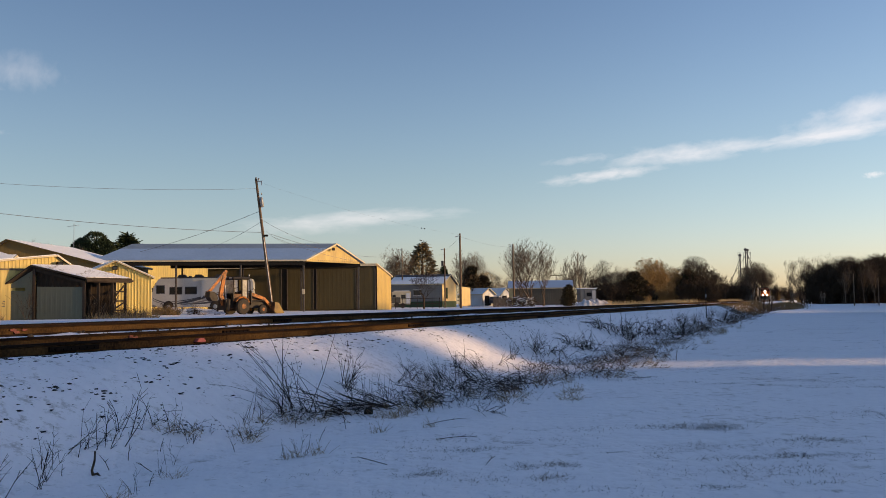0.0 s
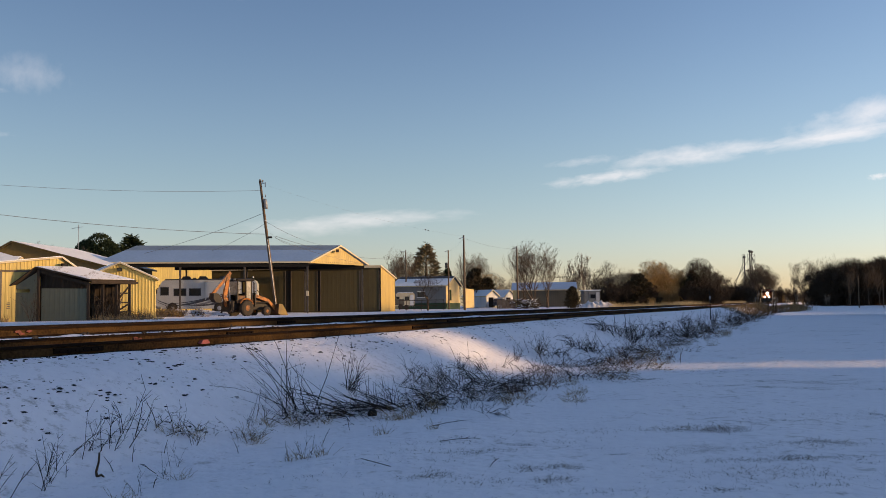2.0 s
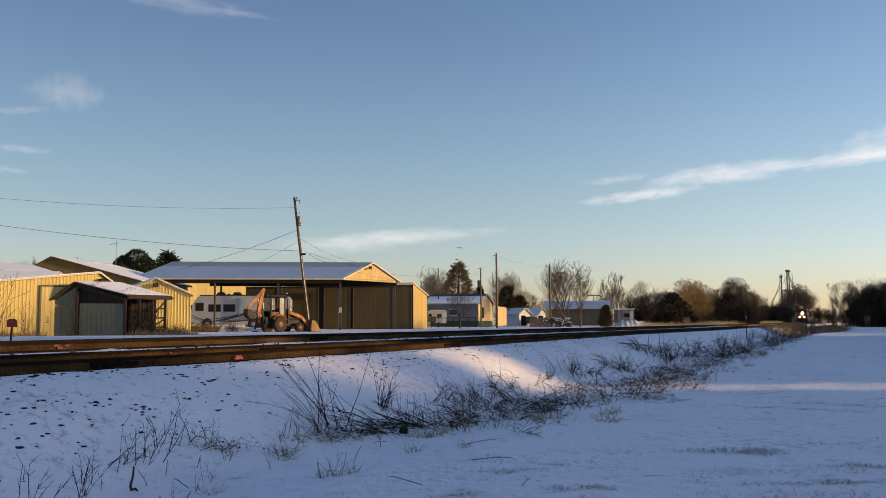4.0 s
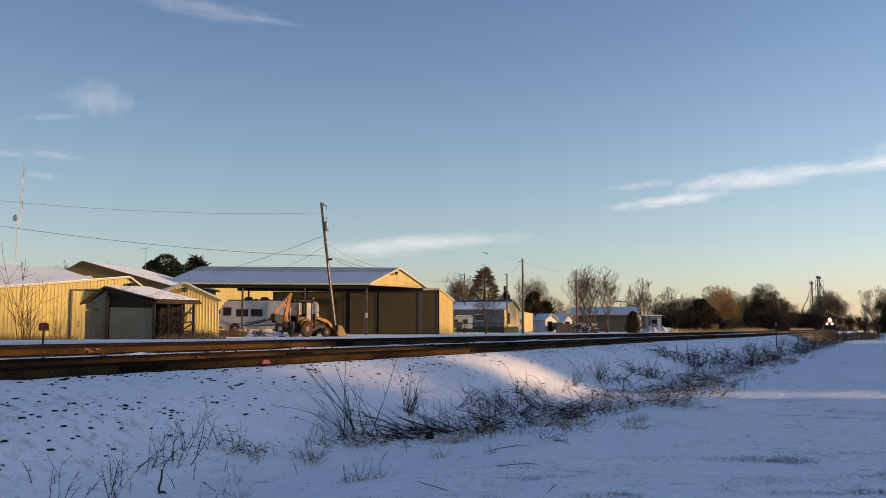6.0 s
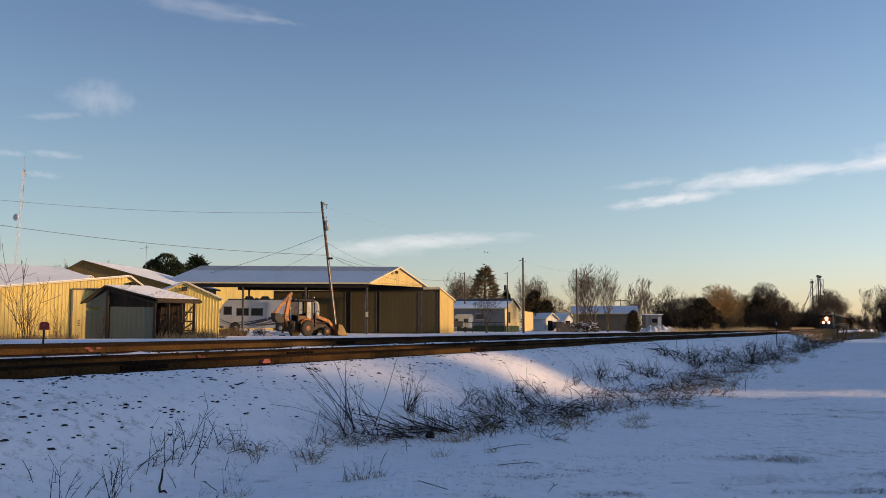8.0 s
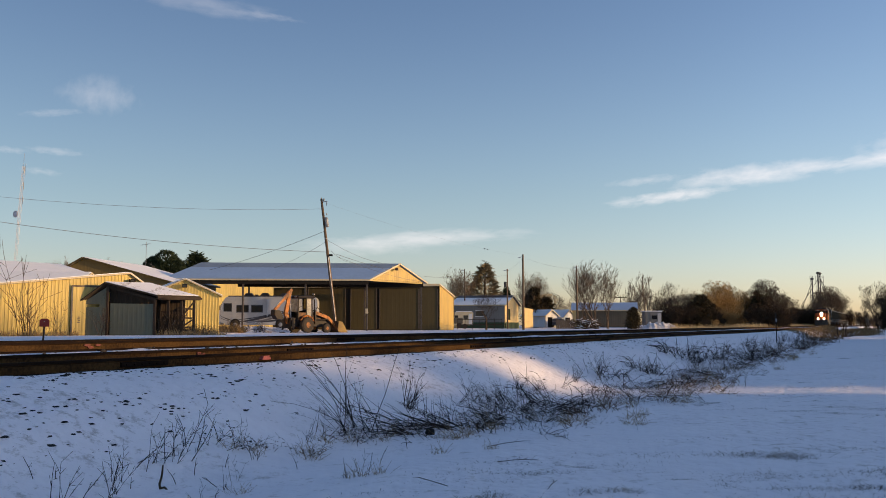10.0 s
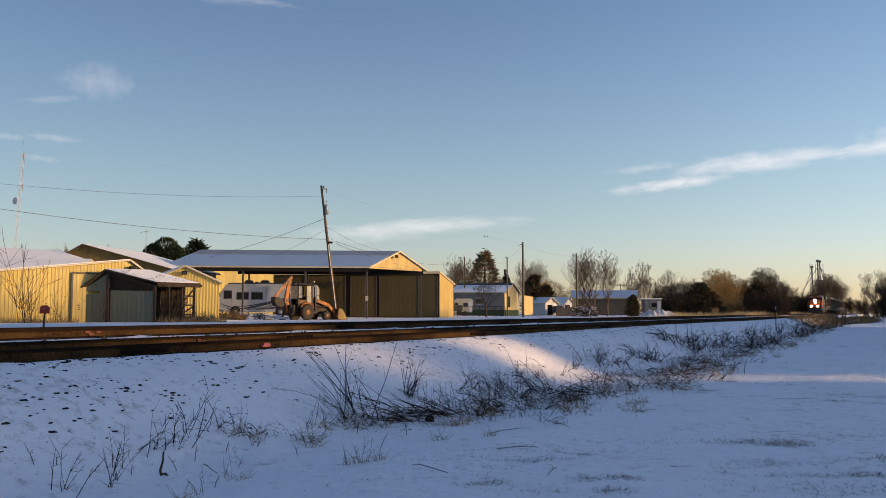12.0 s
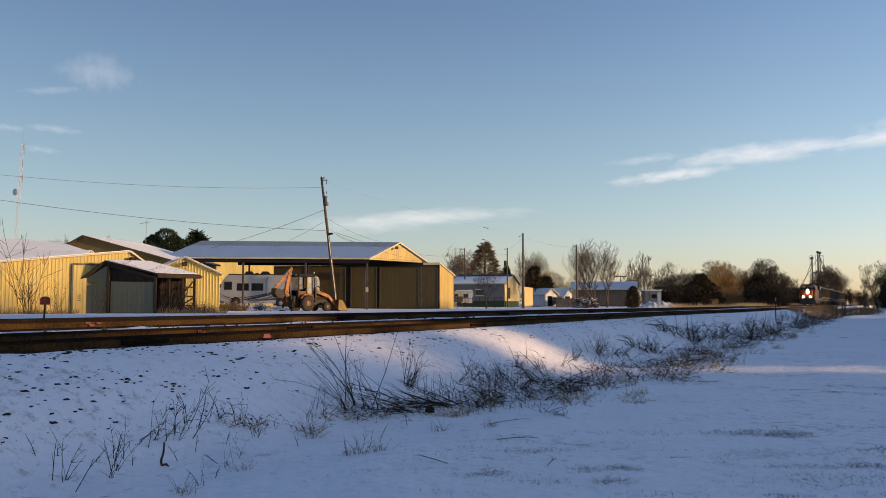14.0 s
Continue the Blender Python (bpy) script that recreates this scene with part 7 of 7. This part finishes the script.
# the stub that stands alone, and a tarred stump
st = by_rail(6.74, 6.75, ground_z(6.74, 6.75))
stub = thing("wooden_stub", st, "short dark curved stub of a cut sapling", "stub")
part("stem", Build().tube([(0.02, 0, -0.05), (0.0, 0, 0.05), (0.025, 0, 0.14), (0.03, 0, 0.24)], [0.014, 0.013, 0.011, 0.009], 7), BARK_DARK, stub, smooth=True)
part("root", Build().tube([(0.0, 0, 0.0), (0.05, 0.01, 0.015), (0.09, 0.0, -0.02)], [0.014, 0.013, 0.008], 6), BARK_DARK, stub)
st = by_rail(11.91, 6.35, ground_z(11.91, 6.35))
stump = thing("tree_stump", st, "small dark stump half buried in snow", "stump")
part("wood", Build().lathe([(-0.1, 0.08), (0.02, 0.075), (0.06, 0.065), (0.085, 0.05), (0.09, 0.01)], (0, 0, 0), (0.15, 0, 1), 9), DARK, stump)
part("shoot", Build().tube([(0.05, 0, 0.1), (0.1, 0.02, 0.3)], [0.01, 0.004], 5), WEED, stump)


# clods and stones that show through the snow of the ballast shoulder
def clods():
    b, rnd = Build(), random.Random(77)
    for i in range(6400):
        s = 2.0 + rnd.random() ** 1.5 * 40
        d = 9.8 - abs(rnd.gauss(0, 0.75))
        if i <= 3380 and d < 9.2 and noise.noise((s * 0.5, d * 0.9, 4.0)) < -0.22 + 0.14 * (9.5 - d):
            continue
        r = rnd.choice((0.012, 0.018, 0.022, 0.03, 0.045)) * rnd.uniform(0.7, 1.2)
        if 3600 < i <= 5600:
            s, d, r = 2.0 + rnd.random() ** 1.6 * 60, rnd.choice((rnd.uniform(10.15, 11.3), rnd.uniform(11.7, 14.15), rnd.uniform(15.9, 17.2))), rnd.uniform(0.02, 0.06)
        elif 3380 < i <= 3600 or i > 5600:
            s = rnd.uniform(2.5, 10.5)
            d, r = rnd.uniform(6.7, 9.3), rnd.choice((0.012, 0.016, 0.02, 0.026, 0.034, 0.046))
            if noise.noise((s * 0.9 + d, d * 0.8, 14.0)) < 0.06:
                continue
        c = by_rail(s, d, ground_z(s, d))
        u = TRACK * rnd.uniform(0.8, 1.6) + SIDE * rnd.uniform(-0.4, 0.4)
        v = Vector((-u.y, u.x, 0)) * rnd.uniform(0.4, 0.7)
        ring = [c + (u * math.cos(a) + v * math.sin(a)) * r * rnd.uniform(0.7, 1.2) + Vector((0, 0, -0.012)) for a in (0, 1.05, 2.1, 3.14, 4.2, 5.2)]
        top = [c + (q - c) * 0.55 + Vector((0, 0, r * rnd.uniform(0.1, 0.35) * (3 if 3600 < i <= 5600 else 1))) for q in ring]
        b.add(ring + top, [(k, (k + 1) % 6, (k + 1) % 6 + 6, k + 6) for k in range(6)] + [(6, 7, 8, 9, 10, 11)])
    tagged(new("ballast_stones", mesh_of("ballast_stones", b.v, b.f, CLOD)), "dark stones and clods showing through thin snow", "stones", kind="stuff")


CLOD = mat("dark_wet_stone", (0.034, 0.029, 0.026), (0.018, 0.016, 0.015), 5, 40, 0.85, 0, 0.3, 0.01)
clods()


def blades(name, count, where, h, material, label, w=0.004, lean_=0.45):
    """Upright blades of grass; where gives (s, d, height factor) or None."""
    vs, fs, rnd = [], [], random.Random(count)
    for i in range(count):
        r = where(rnd)
        if r is None:
            continue
        s, d, k = r
        c = by_rail(s, d, ground_z(s, d) - 0.01)
        a = rnd.uniform(0, 6.283)
        side = Vector((math.cos(a), math.sin(a), 0)) * w * rnd.uniform(0.7, 1.4)
        tip = Vector((rnd.gauss(0, lean_), rnd.gauss(0, lean_), 1.0)) * h * k * rnd.uniform(0.5, 1.2)
        j = len(vs)
        vs += [c - side, c + side, c + tip * 0.6 + side * 0.7, c + tip * 0.6 - side * 0.7, c + tip]
        fs += [(j, j + 1, j + 2, j + 3), (j + 3, j + 2, j + 4)]
    return tagged(new(name, mesh_of(name, vs, fs, material)), label, "grass", kind="stuff")


PATCHES = []
rg = random.Random(63)
while len(PATCHES) < 360:
    s, d = (5 + rg.random() ** 1.5 * 60, rg.uniform(-24, 4.4)) if len(PATCHES) % 2 else (rg.uniform(5, 19), rg.uniform(-9, 4.4))
    if 1.2 * noise.noise((s * 0.3, d * 0.16, 11.0)) + 0.6 * noise.noise((s * 1.3, d * 1.4, 2.0)) > 0.12:
        PATCHES.append((s, d, rg.uniform(0.05, 0.4), rg.uniform(0.04, 0.14), rg.uniform(0.4, 1.2)))


def field_grass(rnd):
    s, d, wide, deep, k = rnd.choice(PATCHES)
    u, v = rnd.gauss(0, wide), rnd.gauss(0, deep)
    c, e = math.cos(RAIL_TURN), math.sin(RAIL_TURN)
    return s + u * e + v * c, min(4.8, d - u * c + v * e), k * rnd.uniform(0.15, 1.2)


# turf that stands out of the thin snow of the field: along, across, half width, half depth, height
TURF = [(11.3, 1.65, 0.34, 0.06, 1.2), (11.25, 1.2, 0.22, 0.06, 1.3), (9.9, 1.3, 0.2, 0.05, 1.0), (9.15, 0.7, 0.22, 0.06, 1.2), (9.35, 0.3, 0.16, 0.05, 1.1), (8.6, 0.55, 0.2, 0.06, 1.2),
        (10.7, 2.85, 0.3, 0.09, 0.8), (8.25, 2.3, 0.1, 0.06, 0.9), (8.0, 2.6, 0.12, 0.06, 0.8), (7.6, 2.2, 0.09, 0.06, 0.9), (12.2, 0.6, 0.4, 0.07, 0.9), (10.4, 0.1, 0.3, 0.06, 1.0), (9.0, 3.4, 0.2, 0.05, 0.8), (7.3, 3.4, 0.12, 0.04, 1.0)]
while len(TURF) < 90:
    s, d = 6.5 + rg.random() ** 1.3 * 30, rg.uniform(-16, 3.6)
    if noise.noise((s * 0.25, d * 0.14, 17.0)) > 0.05:
        TURF.append((s, d, rg.uniform(0.1, 0.45) * (1 + s * 0.02), rg.uniform(0.03, 0.07), rg.uniform(0.5, 1.2)))


def turf_grass(rnd):
    pick = rnd.random()
    s, d, wide, deep, k = rnd.choice(TURF[:2]) if pick < 0.07 else rnd.choice(TURF[:14]) if pick < 0.24 else rnd.choice(TURF)
    u, v = rnd.gauss(0, wide), rnd.gauss(0, deep * 1.6)
    c, e = math.cos(RAIL_TURN), math.sin(RAIL_TURN)
    return s + u * e + v * c, min(4.8, d - u * c + v * e), k * rnd.uniform(0.3, 1.2)


def ditch_grass(rnd):
    s = 13 + rnd.random() ** 1.4 * 110
    d = rnd.gauss(5.8, 0.6) + (s - 12) * 0.006
    return s, d, rnd.uniform(0.4, 1.1)


def bank_grass(rnd):
    s, d = (rnd.uniform(138, 208), rnd.gauss(4.6, 1.2)) if rnd.random() < 0.6 else (rnd.uniform(96, 170), rnd.uniform(5.5, 9.6))
    return s, d, rnd.uniform(0.5, 1.1) * (0.5 + 0.8 * smooth_step(110, 150, s)) * (1.0 if d < 7 else 0.7)


def verge_grass(rnd):
    s, d = (rnd.uniform(108, 270), rnd.uniform(21, 34)) if rnd.random() < 0.6 else (rnd.uniform(140, 260), rnd.uniform(17.8, 22))
    p = by_rail(s, d)
    if p.x < 0.262 * p.y:
        return None
    return s, d, rnd.uniform(0.5, 1.0) * (0.35 if noise.noise((s * 0.05, d * 0.1, 8)) < -0.1 else 1.0)


def wall_grass(rnd):
    b = rnd.uniform(-0.53, -0.25)
    f = min(1.0, (b * 46 + 25.8) / (8 - 7.4 * b))
    d = 46 + 7.4 * f - rnd.uniform(0.2, 1.6)
    if -0.42 < b < -0.33:
        return None
    if b > -0.33:
        d = rnd.uniform(49.5, 52)
    p = at(b, d)
    return p.dot(TRACK), p.dot(SIDE), rnd.uniform(0.3, 1.0)


TURF_BROWN = mat("thin_brown_turf", (0.2, 0.165, 0.12), (0.1, 0.08, 0.06), 3, 20, 0.9, 0, 0)
# paler straw: the low sun on the verge is put into its colour
PALE_STRAW = mat("bleached_straw_grass", (0.6, 0.45, 0.22), (0.42, 0.3, 0.15), 0.6, 8, 0.9, 0, 0)
BROWN_STRAW = mat("brown_dry_grass", (0.24, 0.165, 0.08), (0.12, 0.085, 0.045), 0.6, 8, 0.9, 0, 0)
blades("field_grass", 52000, field_grass, 0.032, DRY_GRASS, "sparse dry grass poking through thin snow", 0.0022, 1.3)
blades("field_turf", 11000, turf_grass, 0.04, TURF_BROWN, "brown turf showing where the snow lies thin", 0.0022, 1.3)
blades("ditch_grass", 2600, ditch_grass, 0.2, WEED, "dead grass in the ditch", 0.003)
blades("bank_grass", 19000, bank_grass, 0.75, BROWN_STRAW, "tall dry straw grass beside the line", 0.02)
blades("verge_grass", 20000, verge_grass, 0.9, PALE_STRAW, "tall dry straw grass beyond the line", 0.02)
blades("wall_grass", 1800, wall_grass, 0.5, STRAW, "dry weeds at the foot of the sheds", 0.01)



def yard_grass(rnd):
    p = at(rnd.uniform(-0.268, -0.228), rnd.uniform(66, 76)) if rnd.random() < 0.7 else at(rnd.uniform(-0.33, -0.262), rnd.uniform(52, 57))
    return p.dot(TRACK), p.dot(SIDE), rnd.uniform(0.3, 1.0)


blades("yard_grass", 3200, yard_grass, 0.75, BROWN_STRAW, "brown dead weeds in the yard", 0.014, 0.7)
# marker post by the ditch
q = by_rail(70.0, 7.6, 0)
mk = thing("marker_post", (q.x, q.y, ground_z(70.0, 7.6)), "thin dark steel marker post", "post")
part("post", Build().beam((0, 0, -0.2), (0, 0, 2.3), 0.055), RIG_DARK, mk)
part("reflector", Build().box(-0.05, -0.045, 1.6, 0.05, -0.03, 1.85, 0.01), GREY_METAL, mk)
# dead thistles and scrub by the far bank
for s, d, h, pr in ((160, 7.0, 2.6, T_S[0]), (164, 6.6, 2.8, T_S[1]), (172, 5.0, 3.0, T_S[0]), (185, 3.5, 3.4, T_S[1]), (198, 1.5, 3.0, T_A[0]), (215, -2, 3.4, T_S[0]), (232, 3, 4.2, T_A[1]), (240, -3, 3.6, T_S[1]), (252, 4, 4.6, T_A[0])):
    q = by_rail(s, d)
    set_tree(pr, q.x, q.y, h, "scrub beside the line", 1.0)
# saplings and vines against the shed
for b, d, k in ((-0.485, 46.9, 5.3), (-0.478, 47.0, 3.2), (-0.445, 48.6, 2.4), (-0.395, 49.4, 2.8)):
    q = at(b, d)
    place_by_rail(rw.choice(SAPLING), q.dot(TRACK), q.dot(SIDE), k, "saplings by the sheds", rw.uniform(0, 360))

# survey paint across the rails
for i, (tr, d, z, ln) in enumerate(((RAIL_LIST[0], 10.0, 1.125, 0.24), (RAIL_LIST[1], 11.5, 1.165, 0.22), (RAIL_LIST[2], 14.3, 1.285, 0.3))):
    rp = random.Random(40 + i)
    for j in range(1 if i == 0 else 3):
        n, l2 = 12, ln * (0.62 if i == 0 else 0.28)
        c = by_rail(12.4 + (0 if i == 0 else rp.uniform(-0.8, 0.8) * ln), d - 0.082 if i == 0 else d - 0.04, z - (0.105 if i == 0 else rp.uniform(0.07, 0.12)))
        ring = [c + TRACK * math.cos(a) * l2 * rp.uniform(0.6, 1.1) + Vector((0, 0, math.sin(a) * (0.055 if i == 0 else 0.035) * rp.uniform(0.5, 1.1))) for a in [k * 2 * math.pi / n for k in range(n)]]
        back_ = [v + SIDE * 0.075 for v in ring]
        part("paint_mark", Build().add(ring + back_, [tuple(range(n)), tuple(range(2 * n - 1, n - 1, -1))] + [(k, k + n, (k + 1) % n + n, (k + 1) % n) for k in range(n)]), RED_PAINT if i == 0 else DULL_RED, tr, "splash of red marking paint")

# weeds round the parked motorhome and the sheds
for i in range(34):
    b, dd = (rw.uniform(-0.275, -0.2), rw.uniform(66, 76)) if i < 24 else (rw.uniform(-0.31, -0.265), rw.uniform(51, 56))
    q = at(b, dd)
    place_by_rail(rw.choice(TUFT + SHRUB), q.dot(TRACK), q.dot(SIDE), rw.uniform(1.0, 1.6), "weeds in the yard", rw.uniform(0, 360))


# ---- what moves ----
def motions():
    turn = pose(0, 0, 0, 0, 0, -math.degrees(RAIL_TURN))
    for i, ob in enumerate([LOCO] + CARS):
        gap = 0.0 if i == 0 else 22.3 + (i - 1) * 17.8
        walk(ob, [(t, Matrix.Translation(by_rail(s + gap, 15.05, 1.29)) @ turn) for t, s in RUN])


motions()
